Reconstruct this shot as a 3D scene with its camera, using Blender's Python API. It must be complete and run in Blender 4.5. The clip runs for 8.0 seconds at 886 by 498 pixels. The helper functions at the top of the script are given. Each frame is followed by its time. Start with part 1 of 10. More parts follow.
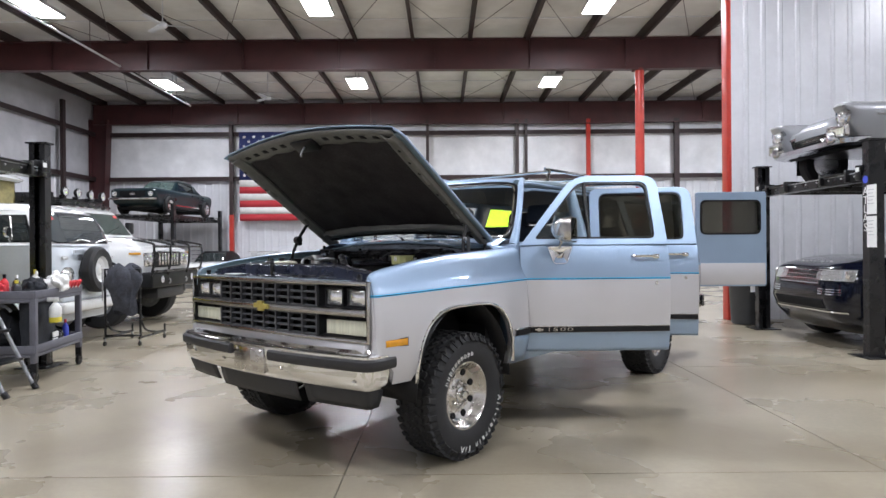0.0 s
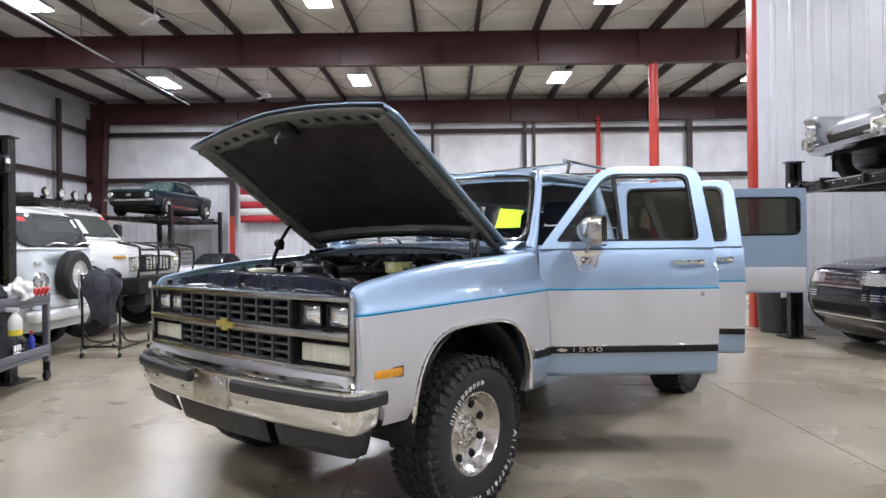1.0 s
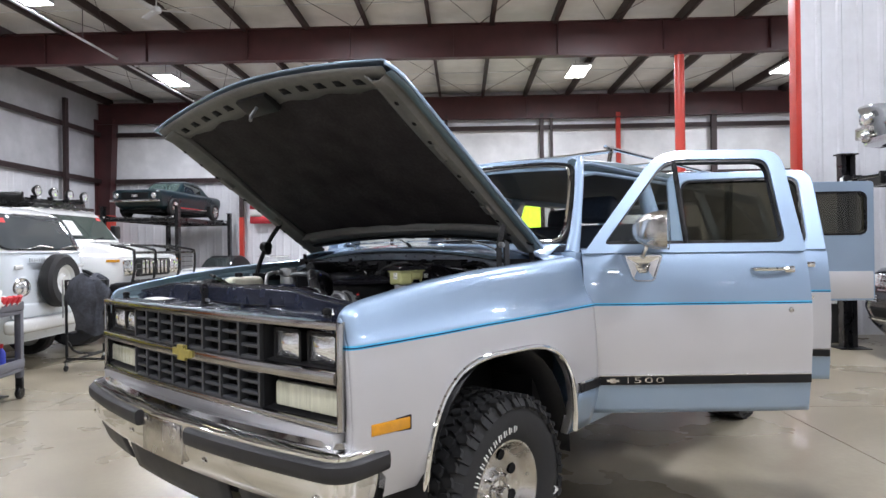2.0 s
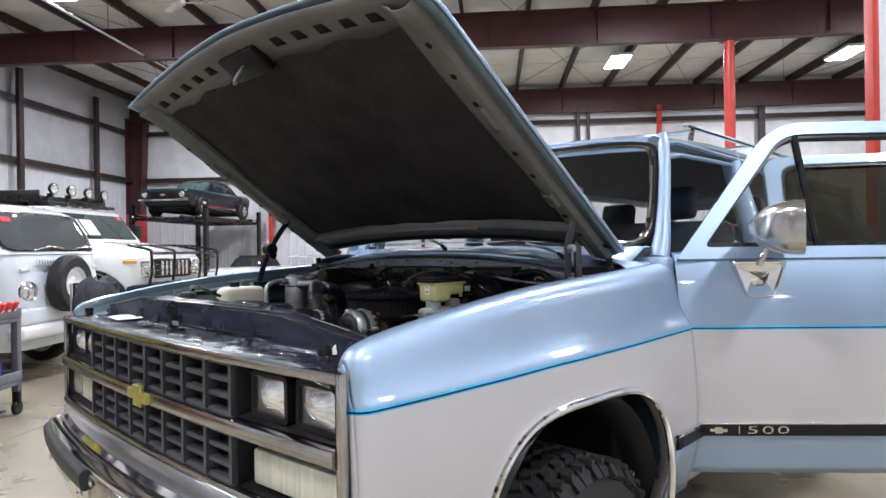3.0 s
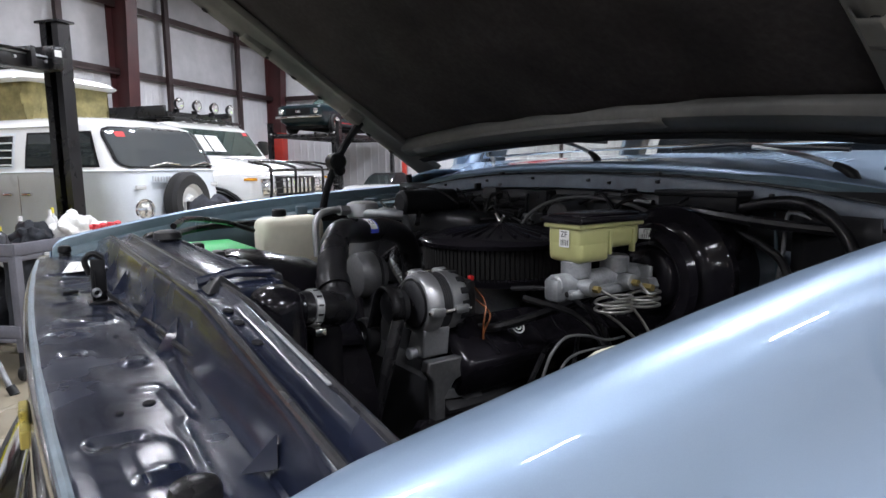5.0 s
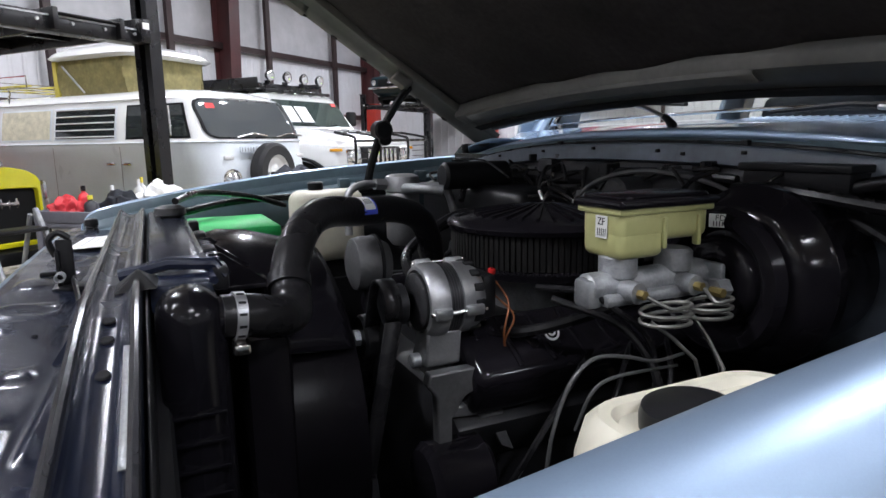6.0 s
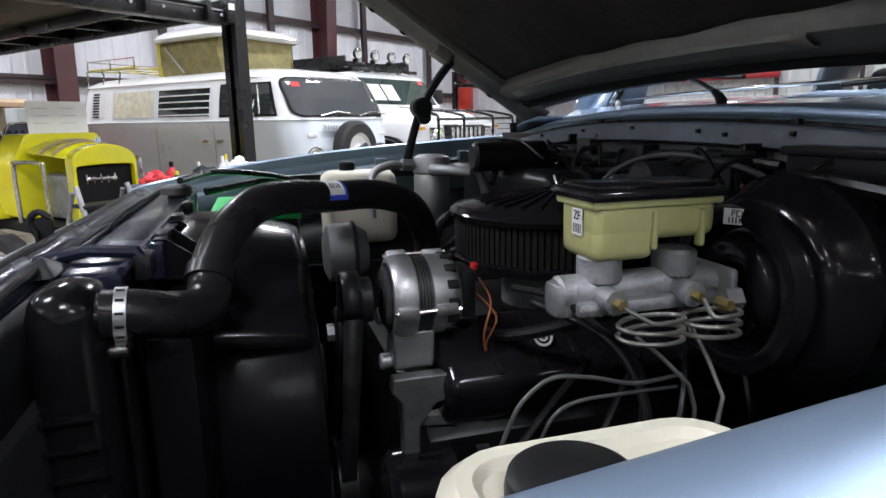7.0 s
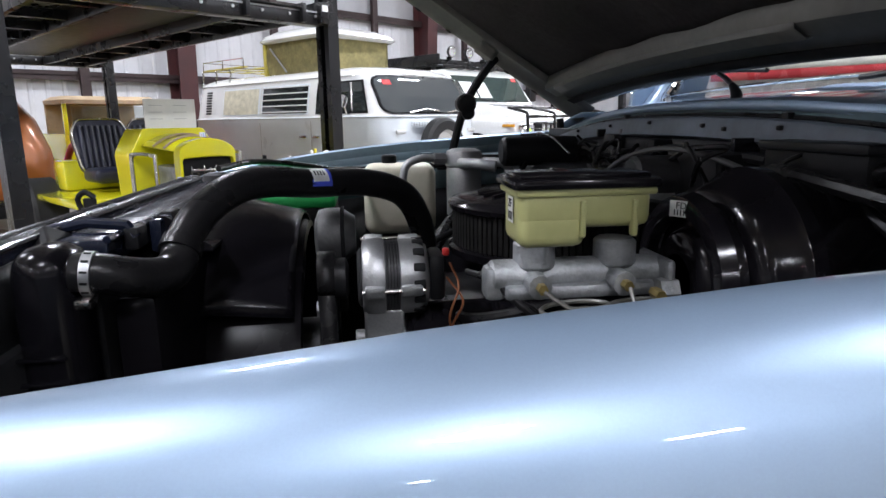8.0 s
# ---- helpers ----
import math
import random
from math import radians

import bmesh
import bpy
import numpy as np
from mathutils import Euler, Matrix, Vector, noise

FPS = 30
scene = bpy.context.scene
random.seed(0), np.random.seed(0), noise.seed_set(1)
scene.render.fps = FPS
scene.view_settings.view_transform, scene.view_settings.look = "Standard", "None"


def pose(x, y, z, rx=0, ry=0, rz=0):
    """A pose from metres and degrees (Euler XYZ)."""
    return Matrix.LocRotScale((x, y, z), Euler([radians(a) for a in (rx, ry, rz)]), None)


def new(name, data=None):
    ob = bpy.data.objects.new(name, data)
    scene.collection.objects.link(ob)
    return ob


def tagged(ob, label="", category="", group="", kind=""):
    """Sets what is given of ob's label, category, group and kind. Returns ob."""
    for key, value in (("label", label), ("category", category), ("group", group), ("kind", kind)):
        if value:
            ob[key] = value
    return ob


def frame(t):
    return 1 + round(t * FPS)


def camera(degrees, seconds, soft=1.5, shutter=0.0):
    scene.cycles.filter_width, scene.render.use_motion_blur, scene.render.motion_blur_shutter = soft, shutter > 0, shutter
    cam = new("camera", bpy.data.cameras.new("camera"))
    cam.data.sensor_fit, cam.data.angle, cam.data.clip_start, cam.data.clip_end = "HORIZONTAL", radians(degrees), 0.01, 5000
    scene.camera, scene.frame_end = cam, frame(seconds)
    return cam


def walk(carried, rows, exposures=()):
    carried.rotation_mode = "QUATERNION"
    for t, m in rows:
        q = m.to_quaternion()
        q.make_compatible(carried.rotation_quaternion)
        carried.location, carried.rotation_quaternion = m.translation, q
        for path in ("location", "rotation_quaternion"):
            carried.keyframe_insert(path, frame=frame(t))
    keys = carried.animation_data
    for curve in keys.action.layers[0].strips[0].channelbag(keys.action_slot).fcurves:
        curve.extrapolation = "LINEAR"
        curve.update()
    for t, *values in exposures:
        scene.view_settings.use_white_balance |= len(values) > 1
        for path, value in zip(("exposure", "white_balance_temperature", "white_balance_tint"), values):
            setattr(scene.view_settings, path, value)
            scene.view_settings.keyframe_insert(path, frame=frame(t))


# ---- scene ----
cam = camera(71.0, 8.0)
METRES, EYE, TILT, LEAN, TURN = 3.8, 1.32, 0.0, 0.0, 0.0
ROWS = [
    (0.0, 0.0, 0.0, 0.0, -0.0, -0.17, 0.45),
    (0.5, 0.0028, 0.0866, 0.0027, 0.25, -0.11, 0.52),
    (1.0, 0.0033, 0.185, 0.0052, 0.56, -0.05, 0.59),
    (1.5, 0.0011, 0.2825, 0.0071, 1.1, 0.04, 0.67),
    (3.0, -0.0259, 0.5618, 0.0158, 4.7, -0.04, 0.8),
    (3.5, -0.0364, 0.6438, 0.0162, 7.19, -1.21, 0.83),
    (4.0, -0.0475, 0.7185, 0.0146, 10.11, -3.04, 0.85),
    (4.5, -0.0572, 0.7799, 0.012, 13.43, -5.09, 0.81),
    (5.0, -0.0552, 0.8305, 0.0108, 17.22, -7.42, 0.91),
    (6.5, -0.0319, 0.9172, 0.0082, 30.19, -10.92, 1.01),
    (7.0, -0.0179, 0.9384, 0.0081, 34.52, -11.7, 0.95),
    (7.5, 0.0014, 0.9535, 0.0092, 39.18, -11.89, 0.87),
    (8.0, 0.0263, 0.9569, 0.0056, 43.76, -11.76, 0.76),
]
walk(cam, [(t, pose(0, 0, EYE, TILT, LEAN, TURN) @ pose(METRES * x, METRES * y, METRES * z, 90 + pitch, roll, yaw)) for t, x, y, z, yaw, pitch, roll in ROWS],
     [(0.0, 0.0), (1.5, 0.06), (3.0, 0.20), (4.0, 0.26), (5.0, 0.18), (8.0, 0.22)])

# ---- light ----
world = bpy.data.worlds.new("world")
scene.world = world
world.use_nodes = True
world.node_tree.nodes["Background"].inputs[0].default_value = (0.6, 0.7, 0.8, 1)
world.node_tree.nodes["Background"].inputs[1].default_value = 0.3
scene.view_settings.exposure = 0.0
LAMP_POWER = 288.0


# ---- materials ----
def mat(name, color, rough=0.5, metal=0.0, var=0.12, scale=6.0, bump=0.0, bscale=60.0, coat=0.0, emit=0.0, alpha=1.0, trans=0.0,
        rvar=0.1, dirt=None, dscale=1.5, aniso=None, per_object=0.0, spec=0.5, stain=(0.30, 0.85), across=False):
    """A node material: colour with grain at two scales, roughness variation, bump, optional clear coat, stains and per-piece variation."""
    m = bpy.data.materials.new(name)
    m.use_nodes = True
    nt = m.node_tree
    n, li = nt.nodes, nt.links
    b = n["Principled BSDF"]
    tc = n.new("ShaderNodeTexCoord")
    mp = n.new("ShaderNodeMapping")
    li.new(n.new("ShaderNodeNewGeometry").outputs["Position"] if across else tc.outputs["Object"], mp.inputs[0])
    if aniso:
        mp.inputs["Scale"].default_value = aniso
    big = n.new("ShaderNodeTexNoise")
    big.inputs["Scale"].default_value, big.inputs["Detail"].default_value = scale, 5
    li.new(mp.outputs[0], big.inputs["Vector"])
    fine = n.new("ShaderNodeTexNoise")
    fine.inputs["Scale"].default_value, fine.inputs["Detail"].default_value = bscale, 4
    li.new(mp.outputs[0], fine.inputs["Vector"])
    ramp = n.new("ShaderNodeMapRange")
    ramp.inputs["From Min"].default_value, ramp.inputs["From Max"].default_value = 0.3, 0.7
    ramp.inputs["To Min"].default_value, ramp.inputs["To Max"].default_value = 1 - var, 1 + var
    li.new(big.outputs[0], ramp.inputs[0])
    ramp2 = n.new("ShaderNodeMapRange")
    ramp2.inputs["From Min"].default_value, ramp2.inputs["From Max"].default_value = 0.3, 0.7
    ramp2.inputs["To Min"].default_value, ramp2.inputs["To Max"].default_value = 1 - var * 0.5, 1 + var * 0.5
    li.new(fine.outputs[0], ramp2.inputs[0])
    mul = n.new("ShaderNodeMath")
    mul.operation = "MULTIPLY"
    li.new(ramp.outputs[0], mul.inputs[0])
    li.new(ramp2.outputs[0], mul.inputs[1])
    last = mul
    if per_object:
        oi = n.new("ShaderNodeObjectInfo")
        pr = n.new("ShaderNodeMapRange")
        pr.inputs["To Min"].default_value, pr.inputs["To Max"].default_value = 1 - per_object, 1 + per_object
        li.new(oi.outputs["Random"], pr.inputs[0])
        mm = n.new("ShaderNodeMath")
        mm.operation = "MULTIPLY"
        li.new(last.outputs[0], mm.inputs[0])
        li.new(pr.outputs[0], mm.inputs[1])
        last = mm
    vm = n.new("ShaderNodeVectorMath")
    vm.operation = "SCALE"
    vm.inputs[0].default_value = color[:3]
    li.new(last.outputs[0], vm.inputs["Scale"])
    out = vm.outputs[0]
    if dirt:
        dn = n.new("ShaderNodeTexNoise")
        dn.inputs["Scale"].default_value, dn.inputs["Detail"].default_value, dn.inputs["Distortion"].default_value = dscale, 7, 0.6
        li.new(mp.outputs[0], dn.inputs["Vector"])
        dr = n.new("ShaderNodeMapRange")
        dr.inputs["From Min"].default_value, dr.inputs["From Max"].default_value = stain
        dr.inputs["To Max"].default_value = dirt[3]
        li.new(dn.outputs[0], dr.inputs[0])
        mx = n.new("ShaderNodeMix")
        mx.data_type = "RGBA"
        li.new(dr.outputs[0], mx.inputs["Factor"])
        li.new(out, mx.inputs["A"])
        mx.inputs["B"].default_value = (*dirt[:3], 1)
        out = mx.outputs["Result"]
    li.new(out, b.inputs["Base Color"])
    rr = n.new("ShaderNodeMapRange")
    rr.inputs["From Min"].default_value, rr.inputs["From Max"].default_value = 0.3, 0.7
    rr.inputs["To Min"].default_value, rr.inputs["To Max"].default_value = max(0.01, rough * (1 - rvar)), min(1, rough * (1 + rvar))
    li.new(big.outputs[0], rr.inputs[0])
    li.new(rr.outputs[0], b.inputs["Roughness"])
    b.inputs["Metallic"].default_value = metal
    b.inputs["Specular IOR Level"].default_value = spec
    b.inputs["Coat Weight"].default_value = coat
    b.inputs["Coat Roughness"].default_value = 0.015
    if trans:
        b.inputs["Transmission Weight"].default_value = trans
    if alpha < 1:
        b.inputs["Alpha"].default_value = alpha
    if emit:
        b.inputs["Emission Color"].default_value = (*color[:3], 1)
        b.inputs["Emission Strength"].default_value = emit
    if bump:
        bp = n.new("ShaderNodeBump")
        bp.inputs["Strength"].default_value, bp.inputs["Distance"].default_value = min(1.0, bump), 0.004
        li.new(fine.outputs[0], bp.inputs["Height"])
        li.new(bp.outputs[0], b.inputs["Normal"])
    return m


def glass_mat(name, color, see=0.35, tint=None):
    """Tinted pane: sharp gloss over a see-through tint."""
    m = bpy.data.materials.new(name)
    m.use_nodes = True
    n, li = m.node_tree.nodes, m.node_tree.links
    b = n["Principled BSDF"]
    b.inputs["Base Color"].default_value = (*color, 1)
    b.inputs["Roughness"].default_value = 0.02
    tr = n.new("ShaderNodeBsdfTransparent")
    tr.inputs[0].default_value = (*(tint or [min(1, 0.25 + c) for c in color]), 1)
    gl = n.new("ShaderNodeBsdfGlossy")
    gl.inputs["Roughness"].default_value = 0.02
    dif = n.new("ShaderNodeMixShader")
    dif.inputs[0].default_value = see
    li.new(b.outputs[0], dif.inputs[1])
    li.new(tr.outputs[0], dif.inputs[2])
    lw = n.new("ShaderNodeLayerWeight")
    lw.inputs["Blend"].default_value = 0.5
    pw = n.new("ShaderNodeMath")
    pw.operation = "POWER"
    pw.inputs[1].default_value = 5.0
    li.new(lw.outputs["Facing"], pw.inputs[0])
    fr = n.new("ShaderNodeMapRange")
    fr.inputs["To Min"].default_value = 0.05
    li.new(pw.outputs[0], fr.inputs[0])
    mix = n.new("ShaderNodeMixShader")
    li.new(fr.outputs[0], mix.inputs[0])
    li.new(dif.outputs[0], mix.inputs[1])
    li.new(gl.outputs[0], mix.inputs[2])
    li.new(mix.outputs[0], n["Material Output"].inputs[0])
    return m


M_CONC = mat("polished_concrete", (0.300, 0.266, 0.200), 0.28, var=0.12, scale=0.8, bump=0.03, bscale=28, rvar=0.10, dirt=(0.185, 0.155, 0.105, 0.85), dscale=0.75, stain=(0.40, 0.66), across=True)
M_JOINT = mat("joint_filler", (0.09, 0.08, 0.07), 0.8)
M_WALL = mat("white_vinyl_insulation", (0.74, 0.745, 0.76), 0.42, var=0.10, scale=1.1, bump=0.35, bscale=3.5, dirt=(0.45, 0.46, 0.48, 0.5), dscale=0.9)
# darker copy of the wall vinyl: the west side's weaker light painted in
M_WALLSHADE = mat("shaded_vinyl_insulation", (0.43, 0.43, 0.445), 0.45, var=0.12, scale=1.1, bump=0.35, bscale=3.5, dirt=(0.32, 0.32, 0.34, 0.5), dscale=0.9)
M_CEIL = mat("white_ceiling_insulation", (0.66, 0.65, 0.635), 0.55, var=0.12, scale=0.8, bump=0.4, bscale=2.5, dirt=(0.52, 0.49, 0.44, 0.5))
M_PANEL = mat("white_steel_panel", (0.57, 0.575, 0.60), 0.32, var=0.05, scale=2, bump=0.05, bscale=12)
M_STEEL = mat("red_oxide_steel", (0.056, 0.015, 0.016), 0.5, var=0.2, scale=2.5, bump=0.1)
M_DARKSTEEL = mat("dark_purlin_steel", (0.028, 0.014, 0.014), 0.6, var=0.2, scale=2.5)
M_RED = mat("bright_red_paint", (0.42, 0.035, 0.022), 0.4, var=0.12, scale=3)
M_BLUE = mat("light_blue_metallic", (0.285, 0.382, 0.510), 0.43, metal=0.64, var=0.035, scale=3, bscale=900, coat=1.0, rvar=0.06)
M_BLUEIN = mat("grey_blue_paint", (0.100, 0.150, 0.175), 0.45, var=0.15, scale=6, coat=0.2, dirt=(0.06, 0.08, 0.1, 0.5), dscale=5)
M_SILVER = mat("silver_metallic", (0.53, 0.525, 0.54), 0.52, metal=0.50, var=0.035, scale=3, bscale=900, coat=1.0, rvar=0.06)
M_STRIPE = mat("cyan_pinstripe", (0.06, 0.42, 0.70), 0.3, coat=0.6)
M_STRIPE2 = mat("navy_pinstripe", (0.004, 0.012, 0.045), 0.5, spec=0.2)
M_CHROME = mat("chrome", (0.80, 0.80, 0.80), 0.07, metal=1.0, var=0.03, scale=8, rvar=0.4)
M_GRILLECHROME = mat("aged_grille_chrome", (0.46, 0.45, 0.44), 0.16, metal=1.0, var=0.12, scale=10, rvar=0.4)
M_DULLCHROME = mat("worn_chrome", (0.60, 0.58, 0.55), 0.22, metal=1.0, var=0.10, scale=12, rvar=0.4)
M_ALU = mat("cast_aluminium", (0.42, 0.425, 0.43), 0.44, metal=0.85, var=0.12, scale=20, bump=0.15, bscale=250)
M_ALUDIRTY = mat("dull_cast_metal", (0.34, 0.35, 0.36), 0.5, metal=0.7, var=0.2, scale=18, bump=0.3, bscale=200, dirt=(0.1, 0.1, 0.1, 0.6), dscale=14)
M_BLACK = mat("gloss_black_paint", (0.008, 0.0072, 0.009), 0.13, var=0.2, scale=9, coat=0.0, spec=0.24, bump=0.04, bscale=40, rvar=0.3)
M_SHROUD = mat("moulded_black_plastic", (0.0045, 0.004, 0.005), 0.26, spec=0.08, var=0.2, scale=9, bump=0.03, bscale=40)
M_TANK = mat("black_tank_enamel", (0.005, 0.0046, 0.006), 0.18, spec=0.22, var=0.2, scale=9)
M_CASTGREY = mat("grey_cast_iron", (0.095, 0.095, 0.097), 0.5, metal=0.5, var=0.2, scale=16, bump=0.2, bscale=160)
M_BRASS = mat("dull_brass", (0.30, 0.23, 0.09), 0.4, metal=0.8, var=0.15, scale=30)
M_COREBLK = mat("gloss_slate_black", (0.0105, 0.0135, 0.026), 0.24, spec=0.30, var=0.28, scale=9, coat=0.12, bump=0.10, bscale=14, rvar=0.3)
# lighter black for worn ridge edges, with their highlight painted in
M_EDGE = mat("worn_edge_highlight", (0.045, 0.045, 0.050), 0.18, metal=0.4, spec=0.6, var=0.35, scale=14)
M_LIP = mat("worn_lip_paint", (0.13, 0.17, 0.20), 0.4, var=0.3, scale=14, dirt=(0.04, 0.05, 0.06, 0.6), dscale=22)
M_DAM = mat("black_air_dam_plastic", (0.016, 0.016, 0.018), 0.5, var=0.2, scale=9)
M_LINE = mat("dull_brake_line", (0.17, 0.165, 0.15), 0.4, metal=0.6, var=0.2, scale=25)
M_CABLE = mat("grey_sheathed_cable", (0.06, 0.06, 0.06), 0.45, var=0.15, scale=20)
M_CASTDARK = mat("dark_cast_metal", (0.035, 0.035, 0.037), 0.45, metal=0.3, var=0.25, scale=16, bump=0.2, bscale=160)
M_FIREWALL = mat("dark_grey_blue_paint", (0.115, 0.135, 0.165), 0.45, spec=0.4, var=0.25, scale=7, dirt=(0.05, 0.055, 0.06, 0.6), dscale=6)
M_SATIN = mat("satin_black", (0.012, 0.012, 0.013), 0.38, spec=0.16, var=0.2, scale=8, bump=0.05)
M_RUBBER = mat("black_rubber", (0.010, 0.0097, 0.0105), 0.28, spec=0.2, var=0.2, scale=12, bump=0.12, bscale=180)
M_TYRE = mat("tyre_rubber", (0.015, 0.015, 0.016), 0.75, var=0.25, scale=14, bump=0.2, bscale=120)
M_WHITE = mat("white_lettering", (0.75, 0.75, 0.73), 0.6)
M_GRILLE = mat("grey_grille_plastic", (0.045, 0.047, 0.052), 0.42, var=0.15, scale=15)
# near-black: paints the shade inside holes and slots, also plain black parts
M_DARK = mat("cavity_shade_black", (0.010, 0.010, 0.011), 0.8, spec=0.2)
M_PAD = mat("dark_hood_insulation", (0.042, 0.038, 0.040), 0.95, spec=0.15, var=0.35, scale=7, bump=0.5, bscale=70, dirt=(0.032, 0.029, 0.029, 0.55), dscale=5)
M_DARKLENS = mat("smoked_lamp_lens", (0.05, 0.05, 0.055), 0.1, metal=0.3, var=0.5, scale=25, coat=1.0)
M_LENS = mat("clear_lamp_lens", (0.84, 0.85, 0.85), 0.06, metal=0.80, var=0.10, scale=30, bump=0.6, bscale=60, coat=1.0, aniso=(0.2, 1.0, 0.12))
M_PARK = mat("milky_parking_lens", (0.56, 0.56, 0.44), 0.16, var=0.16, scale=30, bump=0.9, bscale=110, coat=0.7, aniso=(0.2, 1.0, 0.08))
M_AMBER = mat("amber_lens", (0.62, 0.27, 0.008), 0.2, var=0.1, scale=40, bump=0.3, bscale=150, coat=0.6)
M_GOLD = mat("gold_emblem", (0.50, 0.42, 0.12), 0.3, metal=0.6, var=0.12, scale=30)
M_GLASS = glass_mat("dark_window_glass", (0.02, 0.02, 0.016), 0.72, (0.36, 0.345, 0.29))
M_WINDSHIELD = glass_mat("windshield_glass", (0.02, 0.025, 0.022), 0.97, (0.88, 0.90, 0.88))
M_CLEARGLASS = glass_mat("clear_window_glass", (0.02, 0.025, 0.024), 0.95, (0.89, 0.91, 0.89))
M_INTERIOR = mat("dark_blue_trim", (0.035, 0.045, 0.065), 0.8, var=0.2, scale=10)
M_PLASTICW = mat("aged_white_plastic", (0.66, 0.63, 0.52), 0.4, var=0.07, scale=9, bump=0.05, dirt=(0.45, 0.42, 0.3, 0.4), dscale=6)
M_RESV = mat("yellowed_plastic", (0.42, 0.42, 0.19), 0.38, var=0.08, scale=14, bump=0.05, dirt=(0.30, 0.28, 0.1, 0.4), dscale=9)
# hood frame grey, with the shading of the underside put into it
M_HOODIN = mat("shaded_grey_hood_paint", (0.150, 0.147, 0.135), 0.5, spec=0.4, var=0.15, scale=6, dirt=(0.03, 0.035, 0.04, 0.5), dscale=5)
M_FILTER = mat("air_filter_pleats", (0.010, 0.0095, 0.009), 0.8, spec=0.2, var=0.2, scale=20)
M_PAPER = mat("white_paper", (0.72, 0.72, 0.70), 0.7, var=0.04)
M_INK = mat("black_ink", (0.02, 0.02, 0.02), 0.7)
M_LABELBLUE = mat("blue_label", (0.05, 0.08, 0.55), 0.5)
M_ORANGEWIRE = mat("orange_wire", (0.24, 0.075, 0.025), 0.5)
M_REDPLASTIC = mat("red_plastic", (0.55, 0.02, 0.02), 0.4)
M_GREEN = mat("green_battery_cover", (0.02, 0.42, 0.10), 0.5)
M_LIGHT = mat("lamp_diffuser", (1.0, 1.0, 1.0), 0.5, emit=30.0)


# ---- shape helpers ----
def part(name, bm, material, parent=None, label="", smooth=True, solid=0.0, offset=-1.0, bevel=0.0, m=None):
    """Links a bmesh as one mesh object under a thing or a part."""
    me = bpy.data.meshes.new(name)
    bm.normal_update()
    bm.to_mesh(me)
    bm.free()
    for x in material if isinstance(material, (list, tuple)) else (material,):
        me.materials.append(x)
    if smooth:
        me.shade_smooth()
        me.set_sharp_from_angle(angle=radians(38))
    ob = new(name, me)
    if parent:
        ob.parent = parent
    if m is not None:
        ob.matrix_basis = m
    if solid:
        md = ob.modifiers.new("thickness", "SOLIDIFY")
        md.thickness, md.offset = solid, offset
    if bevel:
        md = ob.modifiers.new("edges", "BEVEL")
        md.width, md.segments, md.limit_method = bevel, 2, "ANGLE"
        md.harden_normals = False
    if label:
        ob["label"] = label
    return ob


def empty(name, m=None, parent=None):
    ob = new(name)
    ob.empty_display_size = 0.1
    if m is not None:
        ob.matrix_basis = m
    if parent:
        ob.parent = parent
    return ob


def add_box(bm, x0, x1, y0, y1, z0, z1, m=None, mi=0):
    pts = [Vector((x, y, z)) for z in (z0, z1) for y in (y0, y1) for x in (x0, x1)]
    if m is not None:
        pts = [m @ p for p in pts]
    v = [bm.verts.new(p) for p in pts]
    for q in ((0, 2, 3, 1), (4, 5, 7, 6), (0, 1, 5, 4), (2, 6, 7, 3), (0, 4, 6, 2), (1, 3, 7, 5)):
        f = bm.faces.new([v[i] for i in q])
        f.material_index = mi
    return v


def boxm(x0, x1, y0, y1, z0, z1, bev=0.0, seg=2, m=None):
    bm = bmesh.new()
    add_box(bm, x0, x1, y0, y1, z0, z1, m)
    if bev:
        bmesh.ops.bevel(bm, geom=bm.edges[:], offset=bev, segments=seg, affect="EDGES", profile=0.5)
    return bm


def frame_at(d):
    """Two directions square to d."""
    d = Vector(d).normalized()
    a = Vector((0, 0, 1)) if abs(d.z) < 0.9 else Vector((1, 0, 0))
    s = d.cross(a).normalized()
    return s, s.cross(d).normalized()


def add_tube(bm, pts, r, seg=10, caps=True, mi=0, closed=False):
    """A pipe along pts; r is a number or one radius a point."""
    pts = [Vector(p) for p in pts]
    n = len(pts)
    rs = r if isinstance(r, (list, tuple)) else [r] * n
    rings, s = [], None
    for i, p in enumerate(pts):
        if closed:
            d = pts[(i + 1) % n] - pts[i - 1]
        else:
            d = pts[min(i + 1, n - 1)] - pts[max(i - 1, 0)]
        d = d.normalized()
        if s is None:
            s, u = frame_at(d)
        else:
            s = (s - d * s.dot(d)).normalized()
            u = s.cross(d).normalized()
        rings.append([bm.verts.new(p + (s * math.cos(2 * math.pi * k / seg) + u * math.sin(2 * math.pi * k / seg)) * rs[i]) for k in range(seg)])
    pairs = list(zip(rings, rings[1:])) + ([(rings[-1], rings[0])] if closed else [])
    for a, b in pairs:
        for k in range(seg):
            f = bm.faces.new((a[k], a[(k + 1) % seg], b[(k + 1) % seg], b[k]))
            f.material_index = mi
    if caps and not closed:
        bm.faces.new(rings[0][::-1]).material_index = mi
        bm.faces.new(rings[-1]).material_index = mi
    bmesh.ops.recalc_face_normals(bm, faces=bm.faces[:])
    return rings


def tube(pts, r, seg=10, caps=True, closed=False):
    bm = bmesh.new()
    add_tube(bm, pts, r, seg, caps, 0, closed)
    return bm


